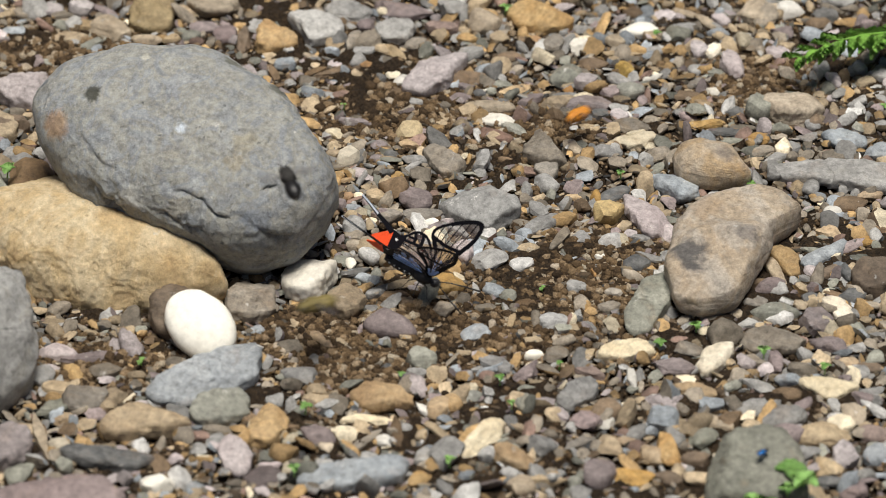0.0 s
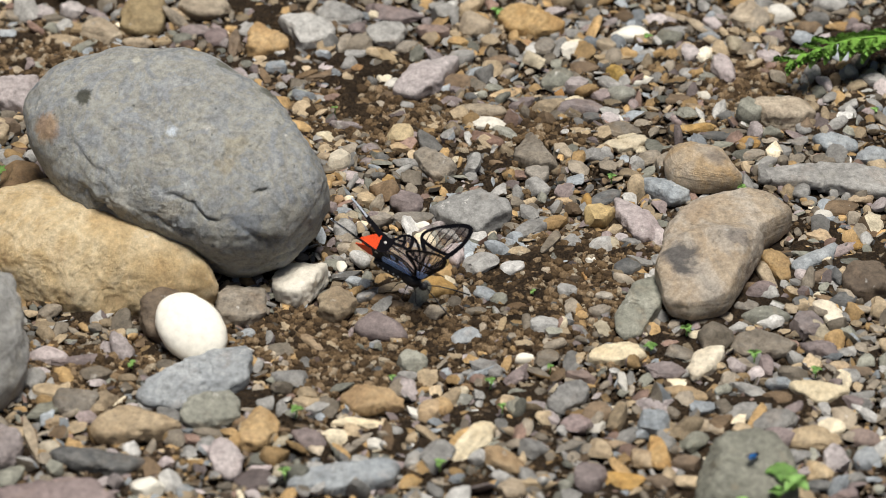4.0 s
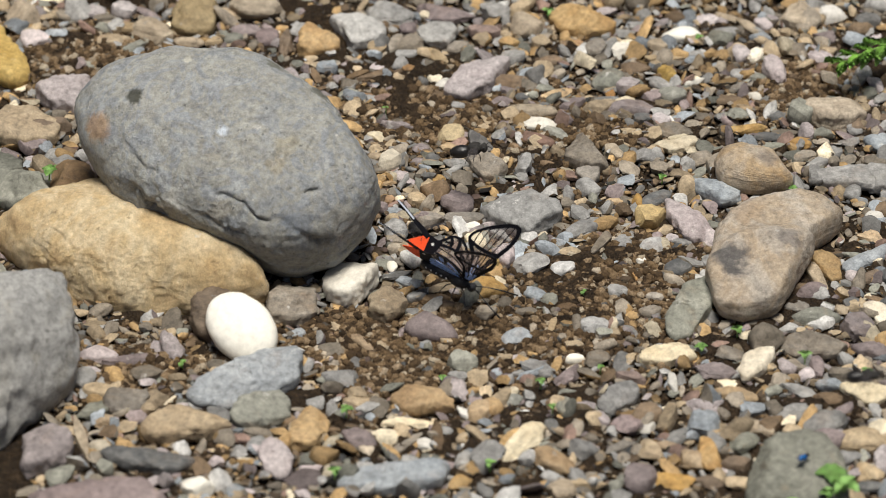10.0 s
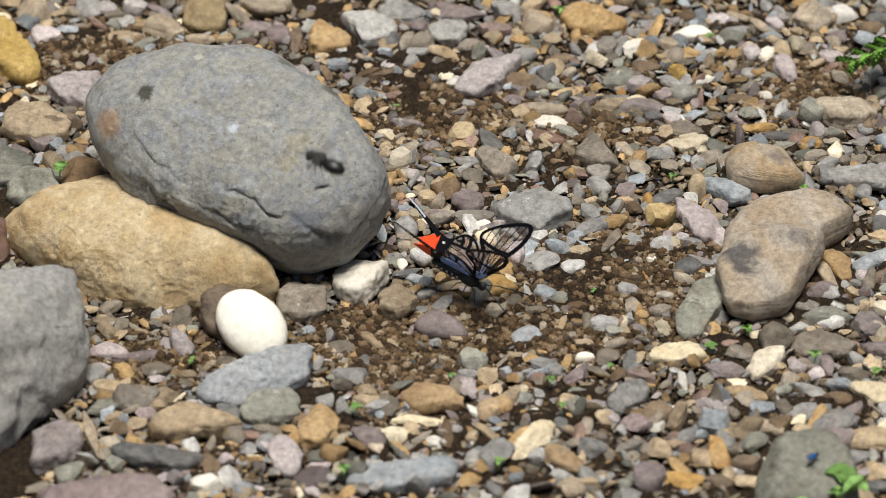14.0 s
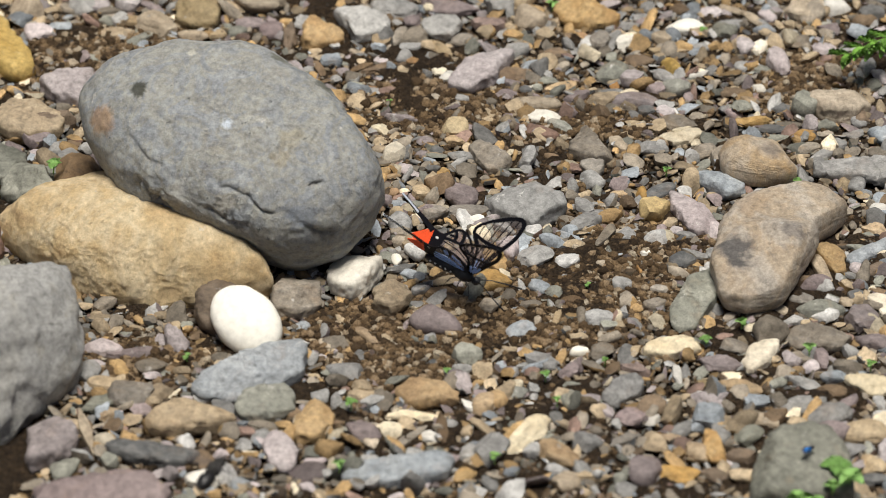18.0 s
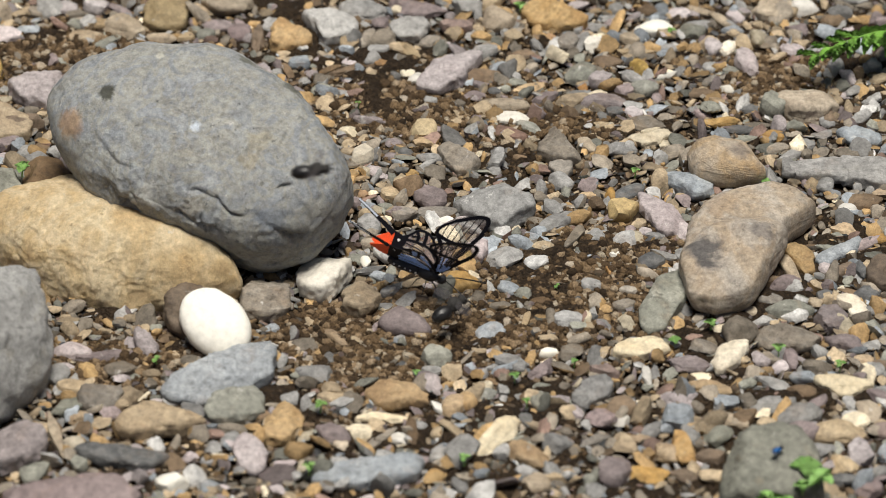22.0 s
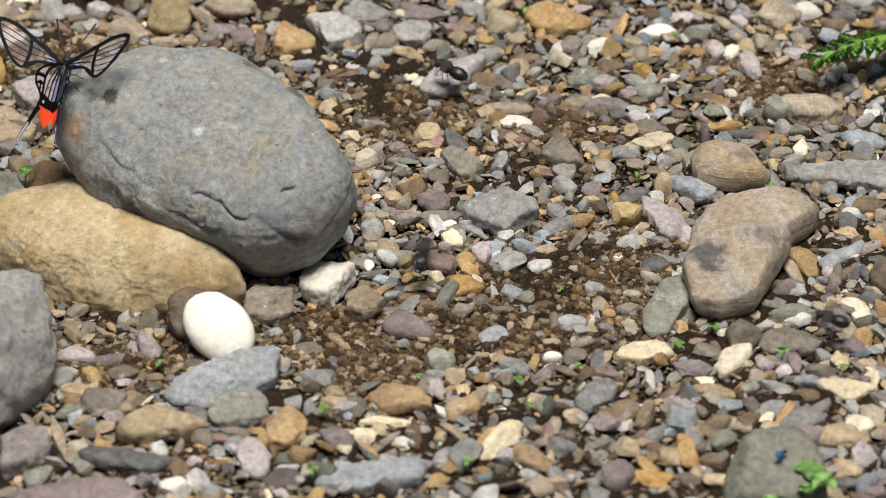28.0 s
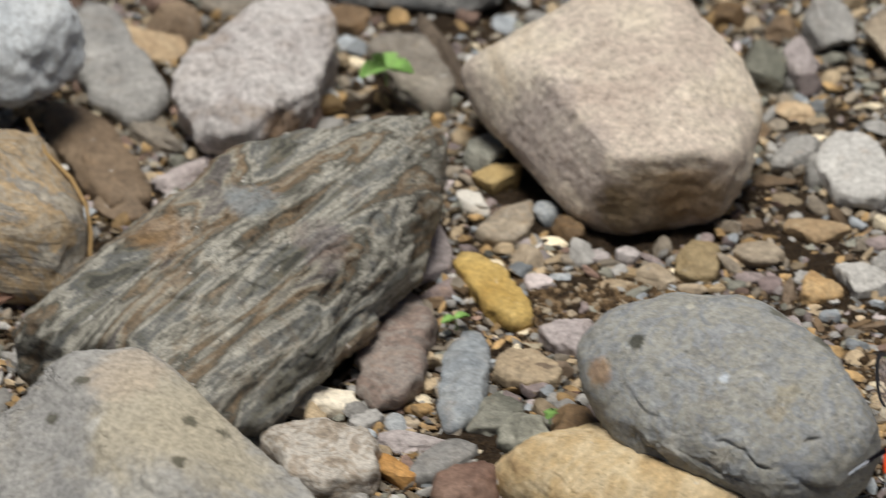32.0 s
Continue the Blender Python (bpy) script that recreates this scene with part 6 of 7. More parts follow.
def plate(bm, outline, z, thick, side=1):
    """A thin flat plate with that outline (mm)."""
    lo = [bm.verts.new((x / 1000, side * y / 1000, (z - thick / 2) / 1000)) for x, y in outline]
    hi = [bm.verts.new((x / 1000, side * y / 1000, (z + thick / 2) / 1000)) for x, y in outline]
    for f in (lo[::-1], hi):
        bm.faces.new(f)
    for i in range(len(lo)):
        j = (i + 1) % len(lo)
        bm.faces.new((lo[i], lo[j], hi[j], hi[i]))


def ribbon(bm, line, width, thick, side=1, closed=False, taper=1.0):
    """A narrow raised band along a line (mm): the black veins and borders of the wings."""
    n = len(line)
    rows = []
    for i, q in enumerate(line):
        a = line[i - 1] if (closed or i) else q
        b_ = line[(i + 1) % n] if (closed or i < n - 1) else q
        d = np.array(b_, float) - np.array(a, float)
        d /= np.linalg.norm(d) + 1e-9
        w = width / 2 * (1 + (taper - 1) * i / max(1, n - 1))
        nrm = np.array([-d[1], d[0]]) * w
        rows.append([bm.verts.new(((q[0] + s * nrm[0]) / 1000, side * (q[1] + s * nrm[1]) / 1000, z * thick / 2000)) for s, z in ((-1, -1), (1, -1), (1, 1), (-1, 1))])
    for i in range(n if closed else n - 1):
        a, b_ = rows[i], rows[(i + 1) % n]
        for k in range(4):
            bm.faces.new((a[k], a[(k + 1) % 4], b_[(k + 1) % 4], b_[k]))
    if not closed:
        bm.faces.new(rows[0][::-1])
        bm.faces.new(rows[-1])


def finish(bm, name, mat, smooth=False):
    bmesh.ops.triangulate(bm, faces=[f for f in bm.faces if len(f.verts) > 4])
    bmesh.ops.recalc_face_normals(bm, faces=bm.faces)
    me = bpy.data.meshes.new(name)
    bm.to_mesh(me)
    bm.free()
    me.materials.append(mat)
    if smooth:
        me.polygons.foreach_set("use_smooth", np.full(len(me.polygons), True))
    return me


def lump(name, size, at, mat, seed=1, relief=0.06, rings=0, level=4):
    """A rounded body part with faint unevenness or rings (mm)."""
    d, faces = ball(level)
    r = 1 + relief * fbm(d * 4, seed, 3)
    if rings:
        r = r * (1 + 0.05 * np.cos(d[:, 0] * math.pi * rings))
    v = d * r[:, None] * np.array(size) / 1000 + np.array(at) / 1000
    return mesh_from(name, v, faces, mat)


def rod(name, points, radius, mat, sides=6, tip=0.5):
    """A thin round limb through points (mm)."""
    bm = bmesh.new()
    pts = [Vector(q) / 1000 for q in points]
    rings = []
    for i, q in enumerate(pts):
        d = (pts[min(i + 1, len(pts) - 1)] - pts[max(i - 1, 0)]).normalized()
        u = d.orthogonal().normalized()
        w = d.cross(u)
        r = radius / 1000 * (1 + (tip - 1) * i / (len(pts) - 1))
        rings.append([bm.verts.new(q + (u * math.cos(2 * math.pi * k / sides) + w * math.sin(2 * math.pi * k / sides)) * r) for k in range(sides)])
    for a, b_ in zip(rings, rings[1:]):
        for k in range(sides):
            bm.faces.new((a[k], a[(k + 1) % sides], b_[(k + 1) % sides], b_[k]))
    bm.faces.new(rings[0][::-1])
    bm.faces.new(rings[-1])
    return finish(bm, name, mat, True)


def butterfly():
    root = new("butterfly")
    tagged(root, "clear-winged black butterfly with scarlet patches, blue sheen and long tails", "butterfly")
    part("thorax", lump("thorax", (3.4, 1.9, 2.0), (0, 0, 0), BODY_BLACK, 3), root)
    abdomen = part("abdomen", lump("abdomen", (5.6, 1.45, 1.45), (-7.2, 0, -0.5), BODY_BLACK, 4, rings=7), root)
    for side in (-1, 1):
        for i in range(5):
            part("spot", lump("spot", (0.35, 0.2, 0.3), (-3.5 - 1.7 * i, side * 1.35, -0.3), BODY_SPOT, 5, level=2), abdomen, "small white spot on the flank")
    head = part("head", lump("head", (1.3, 1.35, 1.2), (4.2, 0, -0.1), BODY_BLACK, 6), root)
    for side in (-1, 1):
        part("eye", lump("eye", (0.75, 0.6, 0.8), (4.5, side * 1.0, 0.1), CHITIN, 7, 0.0), head, "glossy black eye")
        part("antenna", rod("antenna", [(5.0, side * 0.5, 0.6), (8, side * 2.2, 0.9), (12, side * 4.2, 0.6), (16.5, side * 6.0, 0.2)], 0.13, CHITIN, tip=1.9), head)
        for i, (fx, spread) in enumerate(((4.5, 3.5), (0.5, 4.5), (-3.5, 4.5))):
            part("leg", rod("leg", [(1.5 - 1.4 * i, side * 1.0, -1.2), (fx * 0.7, side * spread * 0.7, -0.9), (fx, side * spread, -3.6), (fx * 1.25, side * spread * 1.15, -3.9)], 0.22, CHITIN), root)
    wings = {}
    fore = spline([(2.0, 0.6), (4.2, 4.2), (6.8, 9.7), (9.7, 15.7), (10.7, 20.4), (9.7, 22.0), (6.7, 21.0), (2.2, 17.9), (-1.3, 14.5), (-2.1, 12.2), (-0.9, 10.0), (0.9, 7.6), (1.0, 3.6), (0.5, 0.8)], 6)
    hind = spline([(1.6, 0.5), (1.2, 3.2), (-1.2, 7.6), (-3.6, 9.9), (-5.8, 10.3), (-7.6, 9.6), (-9.4, 7.5), (-11.0, 6.6), (-13.6, 6.9), (-14.2, 5.0), (-13.6, 0.6), (-9.0, 0.3), (-3.0, 0.3)], 6)
    for side, word in ((1, "left"), (-1, "right")):
        # forewing: a narrow stalk with two panes, a dark cross-band, a wide outer cell crossed by thin veins
        bm = bmesh.new()
        ribbon(bm, fore, 0.85, 0.16, side, True)
        ribbon(bm, spline([(2.0, 0.6), (4.2, 4.2), (6.8, 9.7), (9.7, 15.7), (10.6, 20.2)], 6, False), 1.35, 0.2, side, taper=0.85)
        ribbon(bm, spline([(10.5, 20.2), (9.6, 21.7), (6.7, 20.8), (2.2, 17.7)], 6, False), 1.2, 0.19, side, taper=0.8)
        ribbon(bm, spline([(-1.9, 11.6), (1.2, 10.9), (4.2, 10.8), (7.4, 11.2)], 5, False), 1.05, 0.18, side)
        ribbon(bm, spline([(1.4, 1.0), (1.4, 4.6), (0.4, 9.0), (-1.7, 11.4)], 5, False), 0.8, 0.17, side)
        for line in (((2.2, 1.6), (2.6, 6.0), (2.4, 10.8)), ((2.8, 2.0), (4.0, 6.4), (4.9, 10.9)), ((-0.4, 11.2), (-0.3, 13.4), (0.4, 16.2)), ((1.1, 10.9), (1.6, 14.2), (2.6, 18.1)),
                     ((2.7, 10.8), (3.7, 15.0), (5.0, 19.8)), ((4.2, 10.8), (5.6, 15.6), (7.2, 21.0)), ((5.7, 11.0), (7.4, 15.8), (9.0, 21.5))):
            ribbon(bm, spline(line, 4, False), 0.27, 0.14, side)
        f = part("forewing", finish(bm, "forewing", WING_BLACK), root, f"{word} forewing, black veins round clear panes")
        bm = bmesh.new()
        plate(bm, fore, 0, 0.05, side)
        part("membrane", finish(bm, "membrane", CLEAR), f, "clear smoky wing membrane")
        # blue sheen of the stalk panes, painted as strips
        bm = bmesh.new()
        for line, wide in ((((1.7, 1.0), (2.0, 3.0), (2.0, 5.4)), 0.9), (((2.6, 1.8), (3.3, 4.0), (3.6, 6.0)), 1.0), (((3.3, 2.6), (4.4, 5.0), (5.0, 6.6)), 0.8)):
            ribbon(bm, [(x, y) for x, y in spline(line, 4, False)], wide, 0.36, side, taper=0.8)
        bmesh.ops.delete(bm, geom=[v for v in bm.verts if v.co.z > 0], context="VERTS")
        bmesh.ops.solidify(bm, geom=bm.faces[:], thickness=0.00004)
        part("blue_streak", finish(bm, "blue_streak", WING_BLUE_SHEEN), f, "blue iridescent sheen, painted as streaks under the base of the forewing")
        # hindwing: clear costal panes, a fan of panes with painted blue sheen, a black band, the scarlet patch and the
        # tail
        bm = bmesh.new()
        ribbon(bm, hind, 0.75, 0.16, side, True)
        plate(bm, spline([(-9.9, 0.4), (-10.2, 2.4), (-9.5, 4.6), (-9.3, 7.4), (-11.0, 6.7), (-13.7, 7.0), (-14.3, 5.0), (-13.7, 0.5)], 5), 0, 0.17, side)
        ribbon(bm, spline([(1.2, 3.0), (-1.8, 5.9), (-5.4, 6.6), (-9.4, 6.2)], 5, False), 0.8, 0.17, side)
        for line, wide in ((((-4.4, 6.4), (-4.4, 8.4), (-4.9, 10.2)), 1.0), (((-6.6, 6.6), (-6.6, 8.2), (-7.4, 9.6)), 0.9), (((-6.0, 8.2), (-7.4, 7.9), (-8.6, 7.6)), 0.6)):
            ribbon(bm, spline(line, 4, False), wide, 0.16, side)
        for line, wide in ((((0.8, 2.2), (-4.0, 4.6), (-9.6, 5.2)), 0.3), (((0.9, 1.6), (-4.4, 3.2), (-9.9, 3.5)), 0.45), (((0.9, 1.1), (-4.4, 1.9), (-9.9, 2.0)), 0.3)):
            ribbon(bm, spline(line, 4, False), wide, 0.18, side)
        h = part("hindwing", finish(bm, "hindwing", WING_BLACK), root, f"{word} hindwing, black with clear windows")
        bm = bmesh.new()
        plate(bm, hind, 0, 0.05, side)
        part("membrane", finish(bm, "membrane", CLEAR), h, "clear smoky wing membrane")
        bm = bmesh.new()
        plate(bm, spline([(-13.5, 6.9), (-13.2, 4.0), (-13.3, 0.5), (-15.4, 0.5), (-17.2, 1.5), (-18.9, 2.7), (-17.3, 4.4), (-15.2, 6.1)], 4), 0, 0.26, side)
        part("red_patch", finish(bm, "red_patch", WING_RED), h, "scarlet patch at the base of the tail")
        bm = bmesh.new()
        plate(bm, spline([(-12.1, 5.3), (-11.5, 5.6), (-11.1, 5.2), (-11.6, 4.8)], 4), 0, 0.24, side)
        part("wing_dot", finish(bm, "wing_dot", BODY_SPOT), h, "small white dot before the scarlet patch")
        # blue reflected by the clear panes, painted as plates, mostly on the right wing
        bm = bmesh.new()
        for y0, wide, x1 in ((0.55, 1.25, -9.4), (2.1, 1.25, -9.6), (3.8, 1.2, -9.2))[:3 if side < 0 else 1]:
            plate(bm, spline([(-0.6, 1.0 + y0 * 0.25), (-5, y0 + 0.15), (x1, y0 + 0.1), (x1 + 0.3, y0 + wide), (-5, y0 + wide), (-0.6, 1.3 + y0 * 0.25)], 4), -0.13, 0.06, side)
        if side < 0:
            for outline in ([(0.2, 3.6), (-1.2, 6.2), (-3.4, 8.8), (-3.9, 7.2), (-2.0, 5.6)], [(-5.0, 7.2), (-5.2, 9.6), (-6.6, 9.4), (-6.1, 7.2)]):
                plate(bm, spline(outline, 4), -0.13, 0.06, side)
        part("blue_band", finish(bm, "blue_band", WING_BLUE_SHEEN), h, "blue iridescent sheen, painted as streaks on the underside of the hindwing")
        bm = bmesh.new()
        tail_line = spline([(-13.6, 6.4), (-16.0, 7.6), (-19.5, 9.0), (-23.0, 10.5), (-26.4, 11.8)], 5, False)
        ribbon(bm, tail_line, 1.7, 0.3, side, taper=0.4)
        tl = part("tail", finish(bm, "tail", WING_BLACK), h, "long thin black tail")
        bm = bmesh.new()
        ribbon(bm, spline([(-19.8, 9.25), (-23.2, 10.7), (-26.6, 11.95)], 5, False), 0.6, 0.4, side, taper=0.8)
        part("tail_tip", finish(bm, "tail_tip", TAIL_WHITE), tl, "pale bluish tail tip")
        wings[side] = (f, h)
    return root, wings


def bee(label, body_mat, hair, scale=1.0):
    root = new("bee")
    tagged(root, label, "insect", "insects round the butterfly")
    k = scale
    part("thorax", lump("thorax", (2.3 * k, 2.0 * k, 1.9 * k), (0, 0, 0), hair, 3, 0.12), root)
    part("abdomen", lump("abdomen", (3.3 * k, 2.05 * k, 1.9 * k), (-4.3 * k, 0, -0.5 * k), body_mat, 4, 0.03, 9), root)
    head = part("head", lump("head", (1.1 * k, 1.6 * k, 1.35 * k), (2.8 * k, 0, -0.2 * k), hair, 5), root)
    for side in (-1, 1):
        part("eye", lump("eye", (0.5 * k, 0.4 * k, 0.85 * k), (2.95 * k, side * 1.25 * k, 0), CHITIN, 6, 0.0, level=3), head)
        part("antenna", rod("antenna", [(3.4 * k, side * 0.4 * k, 0.2 * k), (4.2 * k, side * 0.9 * k, 0.8 * k), (5.6 * k, side * 1.6 * k, 0.2 * k)], 0.13 * k, CHITIN, tip=0.9), head)
        bm = bmesh.new()
        plate(bm, spline([(0.8 * k, 1.0 * k), (1.6 * k, 4.5 * k), (0.6 * k, 7.6 * k), (-1.4 * k, 7.2 * k), (-1.4 * k, 3.4 * k), (-0.2 * k, 1.0 * k)], 5), 1.2 * k, 0.06, side)
        part("wing", finish(bm, "wing", BEE_WING), root, "smoky transparent wing")
        for i in range(3):
            sx = 1.0 - 1.1 * i
            part("leg", rod("leg", [(sx * k, side * 1.2 * k, -1.0 * k), (sx * 1.6 * k, side * 2.5 * k, -1.2 * k), (sx * 2.2 * k - 0.6 * k, side * 3.0 * k, -3.0 * k)], 0.2 * k, CHITIN), root)
    return root


# ---- small plants ----
def leaf_material(name, colour):
    m, t, b = material(name, 0.5, 0.4)
    co = node(t, "TexCoord").outputs["Object"]
    n, n2 = noise_tex(t, co, 300.0, 5, 0.6), noise_tex(t, co, 2200.0, 3, 0.6)
    col = mix(t, n, tuple(c * 0.6 for c in colour), tuple(min(1.0, c * 1.5) for c in colour))
    t.links.new(mix(t, 0.5, col, ramp(t, n2, [(0.3, 0.7), (0.7, 1.3)]), "MULTIPLY"), b.inputs["Base Color"])
    b.inputs["Subsurface Weight"].default_value = 0.15
    b.inputs["Subsurface Radius"].default_value = (0.001, 0.002, 0.0005)
    bump(t, b, n2, 0.4, 0.0003)
    return m


FERN_GREEN = leaf_material("fern_green", (0.20, 0.40, 0.06))
SPROUT_GREEN = leaf_material("seedling_green", (0.26, 0.46, 0.13))
STEM_TAN = plain("dry_root_bark", (0.30, 0.20, 0.09), 0.8, 0.2, grain=0.4)
DRY_BARK = plain("dry_reddish_bark", (0.33, 0.20, 0.145), 0.8, 0.3, grain=0.4)


def blade(bm, root_at, direction, up, length, width, cup=0.15, teeth=0, n=7):
    """One small leaf with a raised midrib line, bent along its length; metres."""
    d, u = Vector(direction).normalized(), Vector(up).normalized()
    s = d.cross(u).normalized()
    u = s.cross(d)
    rows = []
    for i in range(n + 1):
        f = i / n
        w = width * (math.sin(math.pi * min(0.97, f * 0.93 + 0.06)) ** 0.8) * (1 + (0.25 if teeth and i % 2 else 0))
        c = Vector(root_at) + d * length * f - u * length * cup * f * f
        rows.append([bm.verts.new(c + s * w + u * w * 0.35), bm.verts.new(c), bm.verts.new(c - s * w + u * w * 0.35)])
    for a, b_ in zip(rows, rows[1:]):
        bm.faces.new((a[0], a[1], b_[1], b_[0]))
        bm.faces.new((a[1], a[2], b_[2], b_[1]))


def leaf_mesh(bm, name, mat):
    bmesh.ops.solidify(bm, geom=bm.faces[:], thickness=0.0002)
    return finish(bm, name, mat, True)


def seedling(x, y, size, turn, leaves=3, z=0.0, label="tiny fresh green seedling between the pebbles"):
    """A sprout of two to four rounded leaves on a short stem; centimetres."""
    root = new("seedling")
    tagged(root, label, "seedling", "seedlings")
    root.matrix_basis = pose(x / 100, y / 100, z / 100, 0, 0, turn)
    h = size * 4
    part("stem", rod("stem", [(0, 0, -2), (0.3, 0.2, h * 0.5), (0, 0, h)], 0.25, SPROUT_GREEN), root)
    for i in range(leaves):
        a = 2 * math.pi * i / leaves
        bm = bmesh.new()
        blade(bm, (0, 0, h / 1000), (math.cos(a), math.sin(a), 0.25), (0, 0, 1), size / 100 * 0.72, size / 100 * 0.33, 0.3)
        part("leaf", leaf_mesh(bm, "leaf", SPROUT_GREEN), root)
    return root


def frond(x, y, z, heading, rise, length, pairs):
    """A fern-like frond: a bowed stalk with toothed leaflets in pairs; centimetres."""
    root = new("fern_frond")
    tagged(root, "bright green toothed fern frond reaching over the gravel", "fern")
    root.matrix_basis = pose(x / 100, y / 100, z / 100, 0, 0, heading)
    line = [Vector((length / 100 * f, 0, rise / 100 * math.sin(math.pi * 0.75 * f))) for f in np.linspace(0, 1, 12)]
    part("stalk", rod("stalk", [q * 1000 for q in line], 0.55, FERN_GREEN, tip=0.3), root)
    g = np.random.default_rng(5)
    for i in range(pairs):
        f = 0.06 + 0.93 * i / (pairs - 1)
        q = line[min(11, int(f * 11))].lerp(line[min(11, int(f * 11) + 1)], f * 11 % 1)
        for side in (-1, 1):
            ln = length / 100 * (0.13 + 0.10 * (1 - f)) * g.uniform(0.8, 1.15)
            bm = bmesh.new()
            d = Vector((0.85, side * g.uniform(0.6, 0.85), g.uniform(-0.15, 0.3)))
            blade(bm, q, d, (0, 0, 1), ln, ln * 0.22, g.uniform(0.15, 0.4), n=8)
            for k in range(3):  # the lobes of the toothed edge
                p = q + d.normalized() * ln * (0.25 + 0.22 * k)
                for s2 in (-1, 1):
                    e = Matrix.Rotation(s2 * 0.6, 3, "Z") @ d
                    blade(bm, p, e, (0, 0, 1), ln * (0.40 - 0.07 * k), ln * 0.14, 0.25, n=4)
            part("leaflet", leaf_mesh(bm, "leaflet", FERN_GREEN), root)
    return root


seedling(-12.97, 3.66, 0.36, 20, 3, 0.3)
seedling(7.25, -4.51, 0.29, 50, 3, 0.4)
seedling(6.19, -5.2, 0.27, 10, 4, 0.3)
seedling(-8.57, -6.1, 0.26, 70, 2, 0.3)
seedling(-3.86, -8.38, 0.29, 0, 3, 0.4)
seedling(-1.18, -6.69, 0.19, 30, 3, 0.3)
seedling(0.17, -10.96, 0.26, 15, 3, 0.5)
seedling(9.06, -6.56, 0.31, 25, 3, 1)
seedling(2.88, -2.36, 0.19, 60, 2, 0.2)
seedling(1.61, -7.01, 0.24, 45, 3, 0.4)
seedling(5.31, 3.45, 0.22, 10, 3, 0.3)
seedling(9.21, 2.88, 0.22, 80, 3, 0.3)
seedling(1.97, 12.65, 0.31, 30, 3, 0.3)
seedling(6.66, 11.24, 0.22, 0, 3, 0.3)
seedling(3.3, -6.14, 0.17, 0, 3, 0.3)
seedling(-4.1, -11.37, 0.29, 40, 3, 0.5)
seedling(1.92, -8.31, 0.2, 40, 3, 0.5)
seedling(13.47, 7.1, 0.2, 40, 3, 0.3)
seedling(10.82, -6.48, 0.26, 10, 3, 0.4)
seedling(-3.04, 7.2, 0.15, 0, 2, 0.3)
seedling(-16.39, 8.41, 0.64, 30, 2, 0.4)
seedling(-20.02, 21.92, 1.36, 100, 3, 1.2)
seedling(-12.99, 2.82, 0.36, 20, 3, 0.8)
seedling(-19.97, 2.07, 0.22, 20, 3, 0.8)
seedling(-31.16, 2.39, 0.31, 0, 3, 0.3)
seedling(-27.86, 22.91, 0.26, 0, 3, 0.3)
seedling(9.51, -12.06, 0.6, 0, 4, 0.9, label="bright green leafy sprout beside a dark slate")
seedling(9.86, -12.57, 0.6, 50, 4, 0.9, label="bright green leafy sprout beside a dark slate")
seedling(9.39, -12.82, 0.36, 90, 4, 0.9, label="bright green leafy sprout beside a dark slate")
seedling(8.43, -13.6, 0.6, 20, 4, 0.9, label="bright green leafy sprout beside a dark slate")
seedling(8.88, -13.7, 0.5, 70, 4, 0.9, label="bright green leafy sprout beside a dark slate")
frond(15.6, 10.6, 0.6, 205, 0.9, 5.1, 11)
root_stem = new("dry_root", rod("dry_root", [(-309, 160, 30), (-299, 136, 32), (-289, 124, 30), (-283, 115, 26), (-281, 108, 20), (-281, 101, 12), (-281, 93, 4)], 0.9, STEM_TAN, tip=0.8))
tagged(root_stem, "thin dry tan root hanging beside a tawny boulder", "root")
# two pieces of broken bark, simplified to leaf blades
bm = bmesh.new()
blade(bm, (-0.3434, 0.0735, 0.0080), (0.986, 0.095, 0.135), (0.2, -0.6, 1), 0.0443, 0.0050, -0.06, n=14)
dry = new("dry_leaf", leaf_mesh(bm, "dry_leaf", DRY_BARK))
tagged(dry, "curled reddish-brown piece of broken bark on the gravel", "leaf")
bm = bmesh.new()
blade(bm, (-0.3415, 0.0450, 0.0080), (0.916, 0.367, 0.164), (0.2, -0.6, 1), 0.0366, 0.0055, -0.06, n=14)
dry = new("dry_leaf", leaf_mesh(bm, "dry_leaf", DRY_BARK))
tagged(dry, "curled reddish-brown piece of broken bark on the gravel", "leaf")


the_butterfly, wings = butterfly()
bee_a = bee("small glossy black bee hovering low over the stones", CHITIN, BEE_HAIR, 1.05)
bee_b = bee("small black bee flying round the butterfly", CHITIN, BEE_HAIR, 1.0)
bee_c = bee("small black bee crossing over the pebbles", CHITIN, BEE_HAIR, 0.9)
bee_olive = bee("olive-brown bee flying off over the stones", CHITIN_OLIVE, CHITIN_OLIVE, 1.2)
bee_orange = bee("orange-brown bee flying round the butterfly", CHITIN_ORANGE, CHITIN_ORANGE, 1.0)

fly = new("fly")
tagged(fly, "tiny metallic blue fly resting on a dark slate", "fly")
part("body", lump("body", (1.5, 0.8, 0.8), (0, 0, 0.8), FLY_BLUE, 2), fly)
part("head", lump("head", (0.6, 0.7, 0.6), (1.8, 0, 0.9), CHITIN, 2, level=3), fly)
for side in (-1, 1):
    bm = bmesh.new()
    plate(bm, spline([(0.4, 0.3), (-1.0, 1.1), (-2.4, 1.0), (-1.6, 0.3)], 4), 1.5, 0.05, side)
    part("wing", finish(bm, "wing", BEE_WING), fly)
    for i in range(3):
        part("leg", rod("leg", [(0.6 - 0.6 * i, side * 0.5, 0.6), (0.9 - 0.8 * i, side * 1.4, 0.9), (1.0 - 0.9 * i, side * 1.8, -0.3)], 0.12, CHITIN), fly)


FLY_POSE = pose(0.0873, -0.1164, 0.0125, 0, 0, 40)

